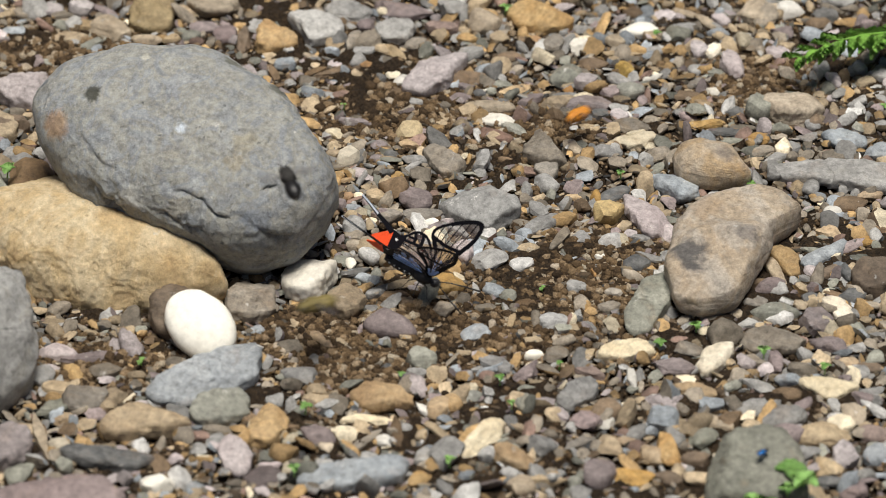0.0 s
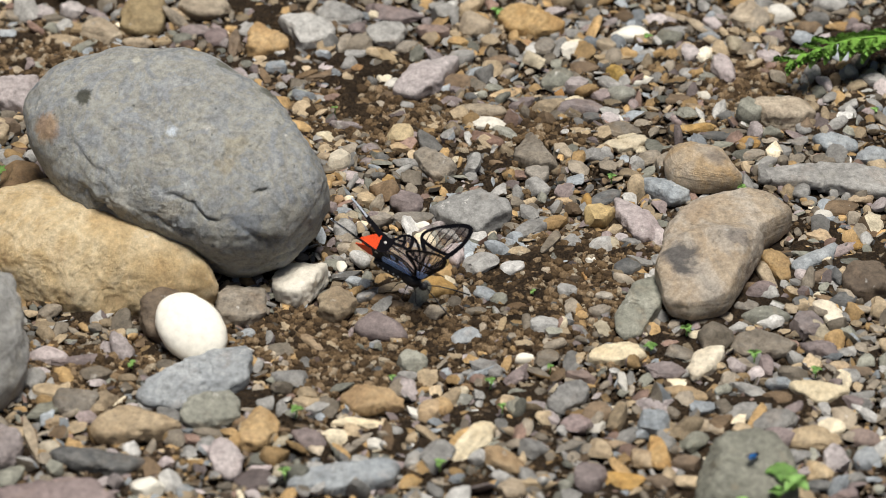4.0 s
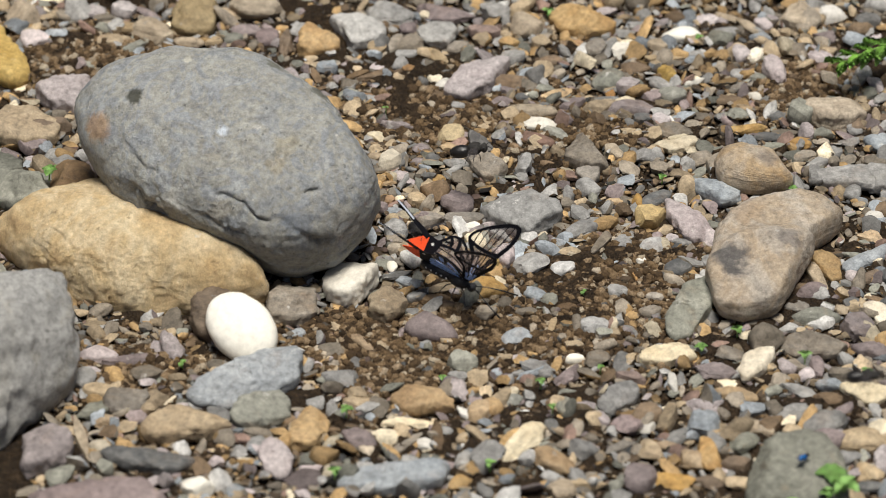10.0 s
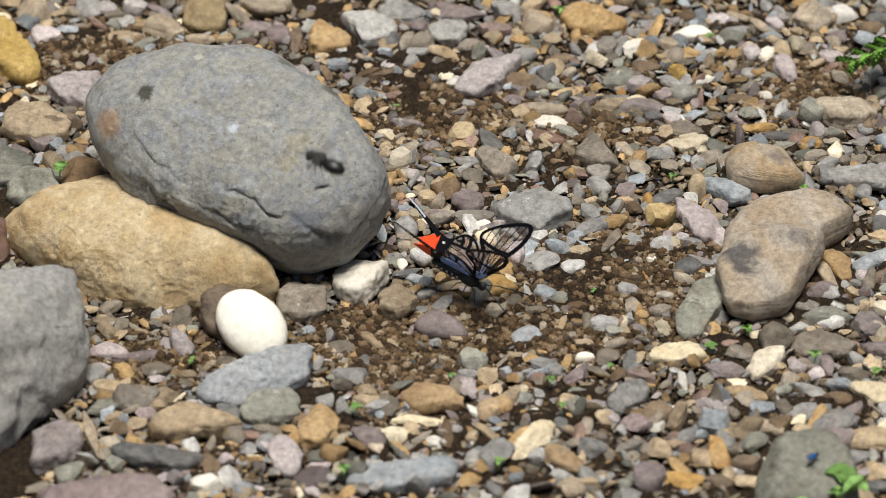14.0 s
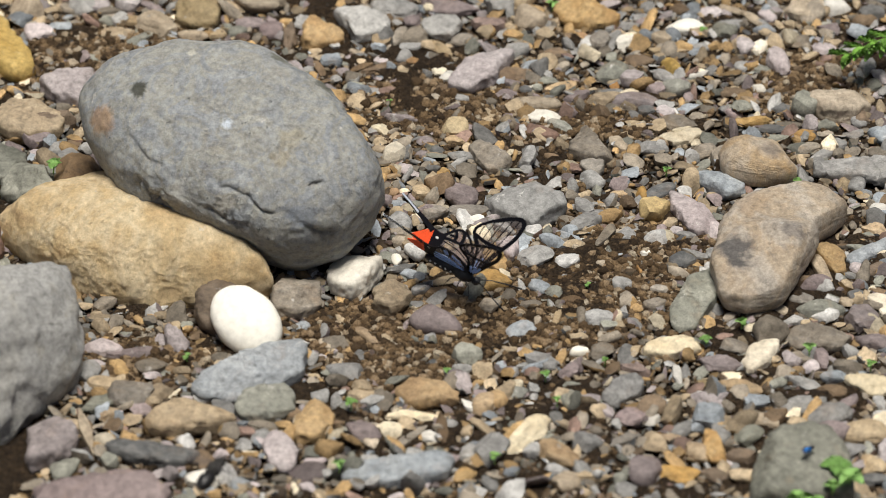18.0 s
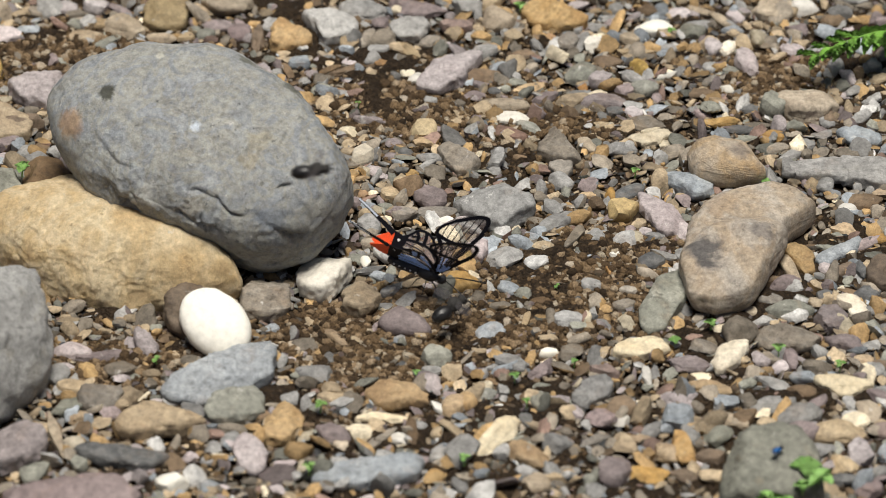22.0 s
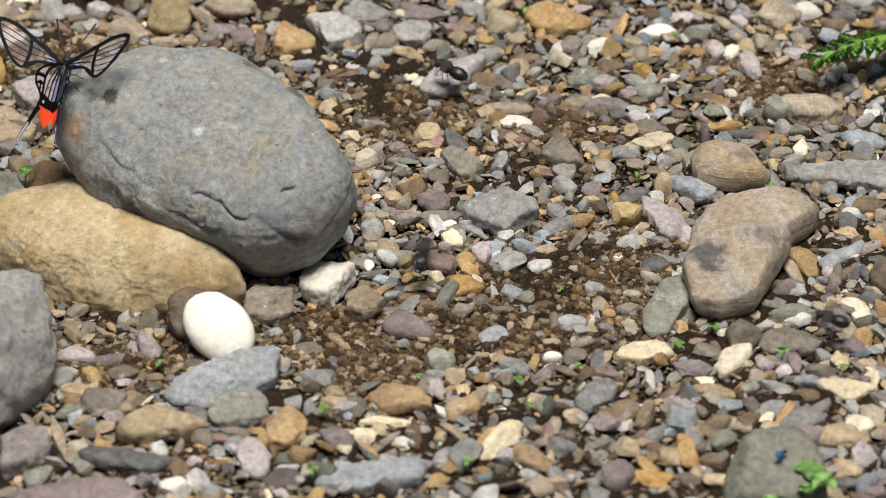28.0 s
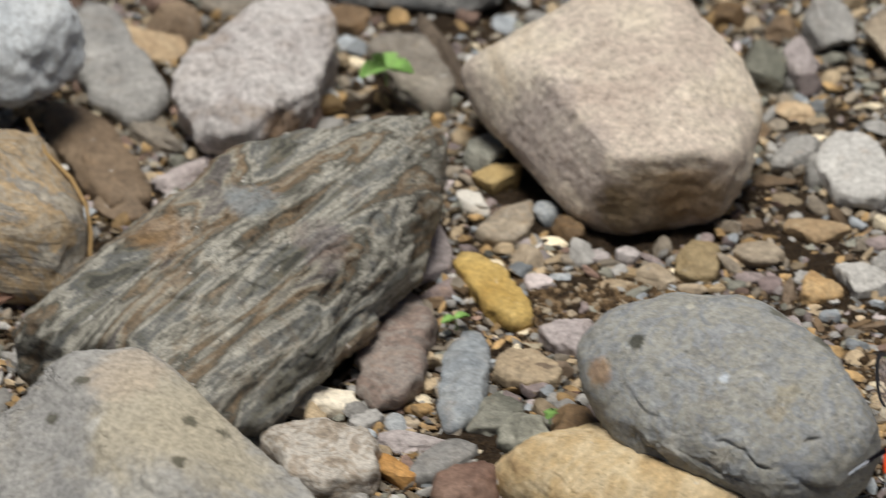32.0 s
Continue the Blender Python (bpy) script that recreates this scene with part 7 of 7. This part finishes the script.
def motions():
    """What moves: the butterfly and its wings, and the insects round it."""
    walk(the_butterfly, [
        (0, pose(-0.0060, -0.0287, 0.0105, 1, 15, -28)),
        (2.5, pose(-0.0060, -0.0285, 0.0105, 1, 15, -28)),
        (5, pose(-0.0070, -0.0287, 0.0105, 1, 15, -28)),
        (9, pose(-0.0073, -0.0291, 0.0105, 1, 15, -26)),
        (13, pose(-0.0071, -0.0295, 0.0105, 0, 15.5, -26)),
        (17, pose(-0.0073, -0.0296, 0.0105, 0, 15.5, -26)),
        (19, pose(-0.0073, -0.0294, 0.0105, 0, 15.5, -25)),
        (20, pose(-0.0078, -0.0293, 0.0105, 1, 16, -23)),
        (21, pose(-0.0081, -0.0290, 0.0105, 1, 17, -20)),
        (22, pose(-0.0085, -0.0285, 0.0105, 1, 18, -14)),
        (23, pose(-0.0092, -0.0277, 0.0105, -2, 18, -2)),
        (23.7, pose(-0.0093, -0.0275, 0.0105, -3, 18, 3)),
        (24.5, pose(-0.0093, -0.0273, 0.0105, -3, 16, 8)),
        (25.2, pose(-0.0083, -0.0281, 0.0105, 0, 6, 3)),
        (25.4, pose(-0.0113, -0.0251, 0.0160, 0, -10, 10)),
        (25.5, pose(-0.0112, -0.0281, 0.0220, 0, -25, 60)),
        (26, pose(-0.0524, -0.0271, 0.0450, 5, -30, 95)),
        (26.6, pose(-0.0902, -0.0110, 0.0500, -5, -32, 85)),
        (27.5, pose(-0.1168, -0.0015, 0.0500, 0, -35, 82)),
        (27.7, pose(-0.1171, 0.0115, 0.0500, 4, -35, 80)),
        (28, pose(-0.1158, 0.0193, 0.0500, 0, -35, 76)),
        (28.2, pose(-0.1147, 0.0108, 0.0520, -4, -35, 76)),
        (28.4, pose(-0.1065, -0.0035, 0.0550, 0, -32, 72)),
        (28.5, pose(-0.1067, -0.0081, 0.0560, 0, -32, 72)),
        (28.6, pose(-0.1026, -0.0172, 0.0580, 4, -32, 78)),
        (28.8, pose(-0.0993, -0.0322, 0.0620, 0, -32, 80)),
        (29, pose(-0.0922, -0.0457, 0.0660, -5, -32, 95)),
        (29.2, pose(-0.0911, -0.0417, 0.0680, 0, -35, 84)),
        (29.4, pose(-0.0870, -0.0332, 0.0680, 4, -35, 70)),
        (29.6, pose(-0.0802, -0.0251, 0.0680, 0, -35, 80)),
        (29.8, pose(-0.0789, -0.0092, 0.0680, -3, -35, 84)),
        (30, pose(-0.0786, -0.0080, 0.0680, 0, -35, 82)),
        (30.1, pose(-0.0745, -0.0130, 0.0680, 2, -34, 76)),
        (30.3, pose(-0.0679, -0.0171, 0.0670, 3, -32, 66)),
        (30.5, pose(-0.0655, -0.0200, 0.0660, 0, -32, 60)),
        (30.7, pose(-0.0593, -0.0241, 0.0640, 0, -30, 58)),
        (30.9, pose(-0.0535, -0.0329, 0.0640, 0, -30, 58)),
        (31, pose(-0.0498, -0.0377, 0.0630, 2, -30, 58)),
        (31.1, pose(-0.0470, -0.0407, 0.0630, 2, -30, 57)),
        (31.3, pose(-0.0398, -0.0420, 0.0610, 0, -30, 56)),
        (31.5, pose(-0.0313, -0.0397, 0.0600, 0, -30, 55)),
        (31.75, pose(-0.0213, -0.0421, 0.0580, 0, -28, 55)),
        (32, pose(-0.0164, -0.0441, 0.0570, 0, -28, 55)),
    ])
    walk(wings[1][0], [(t, pose(0, 0, 0.0012, a, 0, 0)) for t, a in (
        (0, 68), (5, 68), (9, 68), (13, 67), (19, 68), (21, 72), (22, 74), (23, 82), (23.6, 82), (23.9, 62), (24.1, 80), (24.5, 79), (25.2, 75), (25.35, 60), (25.5, 66), (25.6, 8), (25.8, 66), (26, 8), (26.2, 66), (26.4, 8), (26.6, 66), (26.8, 8), (27, 66), (27.2, 8), (27.4, 66), (27.5, 20), (27.6, 8), (27.7, 8), (27.8, 66), (27.9, 8), (28, 26), (28.1, 8), (28.2, 66), (28.3, 8), (28.4, 66), (28.5, 30), (28.6, 8), (28.7, 8), (28.8, 66), (28.9, 8), (29, 52), (29.1, 8), (29.2, 66), (29.3, 8), (29.4, 48), (29.5, 8), (29.6, 66), (29.7, -12), (29.8, 66), (29.9, 8), (30, -16), (30.1, -4), (30.2, 66), (30.3, 8), (30.4, 66), (30.5, 54), (30.6, 8), (30.7, 66), (30.8, 60), (30.9, 72), (31, 74), (31.1, 8), (31.2, 66), (31.3, 8), (31.4, 66), (31.5, 8), (31.6, 66), (31.7, 8), (31.8, 66), (31.9, 8), (32, 30))])
    walk(wings[1][1], [(t, pose(0, 0, 0.0008, a, 0, 0)) for t, a in (
        (0, 57), (5, 57), (9, 57), (13, 56), (19, 57), (21, 60), (22, 60), (23, 48), (23.6, 46), (24.5, 44), (25.2, 55), (25.35, 40), (25.5, 70), (25.6, 55), (25.8, 70), (26, 55), (26.2, 70), (26.4, 55), (26.6, 70), (26.8, 55), (27, 70), (27.2, 55), (27.4, 70), (27.5, 60), (27.6, 55), (27.7, 55), (27.8, 70), (27.9, 55), (28, 62), (28.1, 55), (28.2, 70), (28.3, 55), (28.4, 70), (28.5, 62), (28.6, 55), (28.7, 55), (28.8, 70), (28.9, 55), (29, 66), (29.1, 55), (29.2, 70), (29.3, 55), (29.4, 62), (29.5, 55), (29.6, 70), (29.7, 55), (29.8, 70), (29.9, 55), (30, 58), (30.1, 55), (30.2, 70), (30.3, 55), (30.4, 70), (30.5, 64), (30.6, 55), (30.7, 66), (30.8, 66), (30.9, 68), (31, 70), (31.1, 55), (31.2, 70), (31.3, 55), (31.4, 70), (31.5, 55), (31.6, 70), (31.7, 55), (31.8, 70), (31.9, 55), (32, 60))])
    walk(wings[-1][0], [(t, pose(0, 0, 0.0012, -a, 0, 0)) for t, a in (
        (0, 68), (5, 68), (9, 68), (13, 68), (19, 68), (21, 70), (22, 70), (23, 61), (23.6, 58), (23.9, 48), (24.1, 56), (24.5, 46), (25.2, 40), (25.35, 60), (25.5, 66), (25.6, 8), (25.8, 66), (26, 8), (26.2, 66), (26.4, 8), (26.6, 66), (26.8, 8), (27, 66), (27.2, 8), (27.4, 66), (27.5, 20), (27.6, 8), (27.7, 8), (27.8, 66), (27.9, 8), (28, 26), (28.1, 8), (28.2, 66), (28.3, 8), (28.4, 66), (28.5, 30), (28.6, 8), (28.7, 8), (28.8, 66), (28.9, 8), (29, 52), (29.1, 8), (29.2, 66), (29.3, 8), (29.4, 48), (29.5, 8), (29.6, 66), (29.7, -12), (29.8, 66), (29.9, 8), (30, -16), (30.1, -4), (30.2, 66), (30.3, 8), (30.4, 66), (30.5, 54), (30.6, 8), (30.7, 66), (30.8, 60), (30.9, 72), (31, 74), (31.1, 8), (31.2, 66), (31.3, 8), (31.4, 66), (31.5, 8), (31.6, 66), (31.7, 8), (31.8, 66), (31.9, 8), (32, 30))])
    walk(wings[-1][1], [(t, pose(0, 0, 0.0008, -a, 0, 0)) for t, a in (
        (0, 60), (5, 60), (9, 60), (13, 60), (19, 60), (21, 61), (22, 62), (23, 60), (23.6, 59), (24.5, 55), (25.2, 54), (25.35, 40), (25.5, 70), (25.6, 55), (25.8, 70), (26, 55), (26.2, 70), (26.4, 55), (26.6, 70), (26.8, 55), (27, 70), (27.2, 55), (27.4, 70), (27.5, 60), (27.6, 55), (27.7, 55), (27.8, 70), (27.9, 55), (28, 62), (28.1, 55), (28.2, 70), (28.3, 55), (28.4, 70), (28.5, 62), (28.6, 55), (28.7, 55), (28.8, 70), (28.9, 55), (29, 66), (29.1, 55), (29.2, 70), (29.3, 55), (29.4, 62), (29.5, 55), (29.6, 70), (29.7, 55), (29.8, 70), (29.9, 55), (30, 58), (30.1, 55), (30.2, 70), (30.3, 55), (30.4, 70), (30.5, 64), (30.6, 55), (30.7, 66), (30.8, 66), (30.9, 68), (31, 70), (31.1, 55), (31.2, 70), (31.3, 55), (31.4, 70), (31.5, 55), (31.6, 70), (31.7, 55), (31.8, 70), (31.9, 55), (32, 60))])
    walk(bee_a, [
        (0, pose(-0.0429, -0.0611, 0.0670, 0, -12, 110)),
        (0.2, pose(-0.0464, -0.0516, 0.0680, 0, -12, 98)),
        (0.4, pose(-0.0464, -0.0369, 0.0680, 0, -12, 81)),
        (0.7, pose(-0.0399, -0.0115, 0.0620, 0, -12, 81)),
        (1, pose(-0.0323, 0.0483, 0.0300, 0, -12, 81)),
        (1.5, pose(-0.0234, 0.0940, 0.0200, 0, -12, 85)),
        (2, pose(-0.0238, 0.1475, 0.0200, 0, -12, 10)),
        (2.3, pose(-0.0294, 0.0100, 0.0620, 0, -12, -65)),
        (2.5, pose(-0.0363, -0.0583, 0.0660, 0, -12, -140)),
        (3.2, pose(-0.0615, 0.0561, 0.0720, 0, -12, -215)),
        (4.4, pose(-0.0805, 0.1051, 0.0620, 0, -12, -140)),
        (4.8, pose(-0.0452, -0.0976, 0.0200, 0, -12, -76)),
        (5, pose(-0.0375, -0.0736, 0.0200, 0, -12, -1)),
        (6, pose(-0.0446, -0.0445, 0.0200, 0, -12, 74)),
        (6.5, pose(-0.0368, -0.0488, 0.0400, 0, -12, -1)),
        (7, pose(-0.0341, -0.0586, 0.0620, 0, -12, -76)),
        (7.5, pose(-0.0533, -0.0702, 0.0670, 0, -12, -151)),
        (8, pose(-0.0584, -0.0376, 0.0680, 0, -12, -226)),
        (8.5, pose(-0.0365, -0.0141, 0.0400, 0, -12, -301)),
        (9, pose(-0.0199, -0.0083, 0.0180, 0, -12, -288)),
        (9.3, pose(-0.0323, -0.0009, 0.0300, 0, -12, -363)),
        (10, pose(-0.0185, -0.0160, 0.0180, 0, -12, -431)),
        (10.5, pose(-0.0271, -0.0160, 0.0200, 0, -12, -486)),
        (11, pose(-0.0382, -0.0434, 0.0400, 0, -12, -467)),
        (11.3, pose(-0.0415, -0.0620, 0.0620, 0, -12, -542)),
        (11.7, pose(-0.0362, -0.0183, 0.0400, 0, -12, -617)),
        (12, pose(-0.0198, 0.0177, 0.0200, 0, -12, -676)),
        (12.5, pose(-0.0195, -0.0022, 0.0200, 0, -12, -751)),
        (13, pose(-0.0205, -0.0171, 0.0180, 0, -12, -826)),
        (13.7, pose(-0.0433, -0.0706, 0.0660, 0, -12, -848)),
        (14, pose(-0.0489, -0.0534, 0.0680, 0, -12, -923)),
        (14.5, pose(-0.0462, -0.0273, 0.0670, 0, -12, -848)),
        (15.5, pose(-0.0882, -0.1062, 0.0620, 0, -12, -827)),
        (16.5, pose(-0.0924, -0.1798, 0.0300, 0, -12, -802)),
        (17.5, pose(-0.0810, -0.1567, 0.0200, 0, -12, -727)),
        (18.2, pose(-0.0682, -0.1165, 0.0200, 0, -12, -652)),
        (18.5, pose(-0.0564, -0.0916, 0.0250, 0, -12, -704)),
        (19, pose(-0.0497, -0.1111, 0.0200, 0, -12, -726)),
        (19.5, pose(-0.0377, -0.0936, 0.0200, 0, -12, -669)),
        (20, pose(-0.0253, -0.0805, 0.0150, 0, -12, -657)),
        (20.5, pose(-0.0206, -0.0594, 0.0150, 0, -12, -659)),
        (21, pose(-0.0098, -0.0524, 0.0140, 0, -12, -695)),
        (21.5, pose(-0.0013, -0.0502, 0.0120, 0, -12, -683)),
        (22, pose(-0.0010, -0.0457, 0.0120, 0, -12, -683)),
        (22.5, pose(0.0089, -0.0425, 0.0120, 0, -12, -676)),
        (23, pose(0.0168, -0.0287, 0.0120, 0, -12, -655)),
        (23.5, pose(0.0172, -0.0250, 0.0110, 0, -12, -627)),
        (24, pose(0.0165, -0.0230, 0.0110, 0, -12, -552)),
        (24.5, pose(0.0136, -0.0278, 0.0095, 0, -12, -547)),
        (25.2, pose(0.0123, -0.0204, 0.0095, 0, -12, -550)),
        (25.5, pose(0.0111, -0.0172, 0.0120, 0, -12, -560)),
        (26.5, pose(-0.0171, -0.0391, 0.0300, 0, -12, -490)),
        (27.5, pose(-0.0434, -0.0814, 0.0680, 0, -12, -565)),
        (28, pose(-0.0108, -0.0201, 0.0150, 0, -12, -640)),
        (28.5, pose(0.0075, -0.0181, 0.0200, 0, -12, -642)),
        (29.5, pose(0.0010, 0.0334, 0.0300, 0, -12, -636)),
        (32, pose(0.0253, 0.1410, 0.0300, 0, -12, -643)),
    ])
    walk(bee_b, [
        (0, pose(0.1645, 0.0578, 0.0200, 0, -12, -103)),
        (5, pose(0.1543, 0.0139, 0.0200, 0, -12, -178)),
        (6, pose(0.0337, 0.1765, 0.0200, 0, -12, -180)),
        (6.5, pose(-0.0119, 0.0152, 0.0200, 0, -12, -106)),
        (7, pose(-0.0260, -0.0264, 0.0150, 0, -12, -83)),
        (7.5, pose(-0.0040, -0.0468, 0.0200, 0, -12, -8)),
        (8, pose(0.0111, -0.0302, 0.0120, 0, -12, -83)),
        (8.5, pose(-0.0133, -0.0584, 0.0200, 0, -12, -151)),
        (9, pose(-0.0312, -0.0536, 0.0200, 0, -12, -226)),
        (9.5, pose(-0.0227, -0.0146, 0.0200, 0, -12, -290)),
        (10, pose(-0.0030, 0.0252, 0.0200, 0, -12, -365)),
        (10.5, pose(-0.0107, -0.0217, 0.0200, 0, -12, -440)),
        (11, pose(-0.0275, -0.0505, 0.0200, 0, -12, -455)),
        (11.5, pose(-0.0127, -0.0451, 0.0200, 0, -12, -380)),
        (12, pose(-0.0040, -0.0359, 0.0200, 0, -12, -305)),
        (12.5, pose(0.0094, 0.0275, 0.0200, 0, -12, -278)),
        (13, pose(0.0142, 0.0945, 0.0100, 0, -12, -253)),
        (13.7, pose(-0.0203, 0.1263, 0.0200, 0, -12, -178)),
        (14.5, pose(-0.0738, 0.0087, 0.0620, 0, -12, -193)),
        (15.5, pose(-0.1400, 0.1534, 0.0200, 0, -12, -234)),
        (19, pose(-0.1901, 0.1707, 0.0200, 0, -12, -159)),
        (21.5, pose(-0.0803, -0.0573, 0.0670, 0, -12, -84)),
        (22, pose(-0.0391, -0.0580, 0.0670, 0, -12, -9)),
        (22.5, pose(-0.0276, -0.0243, 0.0200, 0, -12, 65)),
        (23, pose(-0.0309, -0.0400, 0.0150, 0, -12, -10)),
        (24, pose(-0.0332, -0.0381, 0.0180, 0, -12, 65)),
        (25, pose(-0.0368, -0.0339, 0.0180, 0, -12, 140)),
        (25.5, pose(-0.0342, -0.0394, 0.0200, 0, -12, 72)),
        (26.5, pose(-0.0177, 0.0250, 0.0300, 0, -12, 82)),
        (27.5, pose(-0.0154, 0.0940, 0.0120, 0, -12, 77)),
        (28, pose(-0.0044, 0.0813, 0.0120, 0, -12, 152)),
        (28.5, pose(-0.0502, 0.0953, 0.0120, 0, -12, 164)),
        (29, pose(-0.1023, 0.1085, 0.0120, 0, -12, 191)),
        (29.4, pose(-0.1478, 0.0766, 0.0200, 0, -12, 116)),
        (29.8, pose(-0.1517, 0.2247, 0.0300, 0, -12, 91)),
        (32, pose(-0.1523, 0.3657, 0.0300, 0, -12, 90)),
    ])
    walk(bee_c, [
        (0, pose(0.1795, -0.0451, 0.0200, 0, -12, -124)),
        (8, pose(0.1462, -0.0947, 0.0200, 0, -12, -163)),
        (8.5, pose(0.0689, -0.0794, 0.0200, 0, -12, -200)),
        (9, pose(0.0209, -0.0502, 0.0120, 0, -12, -132)),
        (9.5, pose(0.0535, -0.0963, 0.0200, 0, -12, -57)),
        (10.5, pose(0.1338, -0.0708, 0.0200, 0, -12, 18)),
        (11.5, pose(0.1028, -0.0498, 0.0200, 0, -12, 93)),
        (12, pose(0.0777, -0.0352, 0.0220, 0, -12, 109)),
        (12.5, pose(0.0910, -0.0162, 0.0200, 0, -12, 65)),
        (13, pose(0.0993, 0.0119, 0.0150, 0, -12, 56)),
        (13.6, pose(0.1314, 0.0445, 0.0200, 0, -12, 29)),
        (16, pose(0.1553, 0.0425, 0.0200, 0, -12, -46)),
        (27.5, pose(0.1351, -0.0470, 0.0200, 0, -12, -119)),
        (28, pose(0.1044, -0.0498, 0.0120, 0, -12, -194)),
        (28.4, pose(0.0989, -0.0309, 0.0120, 0, -12, -259)),
        (29, pose(0.1012, -0.0329, 0.0200, 0, -12, -260)),
        (32, pose(0.0765, 0.0931, 0.0200, 0, -12, -259)),
    ])
    walk(bee_olive, [
        (0, pose(-0.0371, -0.0562, 0.0200, 0, -12, -137)),
        (0.2, pose(-0.0551, -0.0729, 0.0250, 0, -12, -124)),
        (0.4, pose(-0.0645, -0.0965, 0.0300, 0, -12, -127)),
        (0.8, pose(-0.0957, -0.1270, 0.0300, 0, -12, -122)),
        (1.4, pose(-0.1450, -0.2259, 0.0620, 0, -12, -126)),
        (3, pose(-0.2126, -0.2907, 0.0620, 0, -12, -162)),
        (32, pose(-0.5268, -0.3483, 0.0620, 0, -12, -170)),
    ])
    walk(bee_orange, [
        (0, pose(0.0399, 0.0530, 0.0120, 0, -12, -122)),
        (0.2, pose(0.0299, 0.0373, 0.0120, 0, -12, -110)),
        (0.4, pose(0.0250, 0.0118, 0.0120, 0, -12, -102)),
        (0.7, pose(0.0201, -0.0103, 0.0140, 0, -12, -103)),
        (1, pose(0.0168, -0.0228, 0.0120, 0, -12, -105)),
        (1.5, pose(0.0147, -0.0307, 0.0120, 0, -12, -180)),
        (2, pose(0.0142, -0.0176, 0.0150, 0, -12, -238)),
        (2.5, pose(-0.0088, 0.0072, 0.0200, 0, -12, -251)),
        (3, pose(-0.0222, 0.0881, 0.0200, 0, -12, -263)),
        (3.6, pose(-0.0308, 0.1933, 0.0200, 0, -12, -289)),
        (32, pose(0.1319, 0.5295, 0.0200, 0, -12, -296)),
    ])
    fly_at = ((0.0, FLY_POSE), (32.0, FLY_POSE))
    walk(fly, fly_at)


motions()
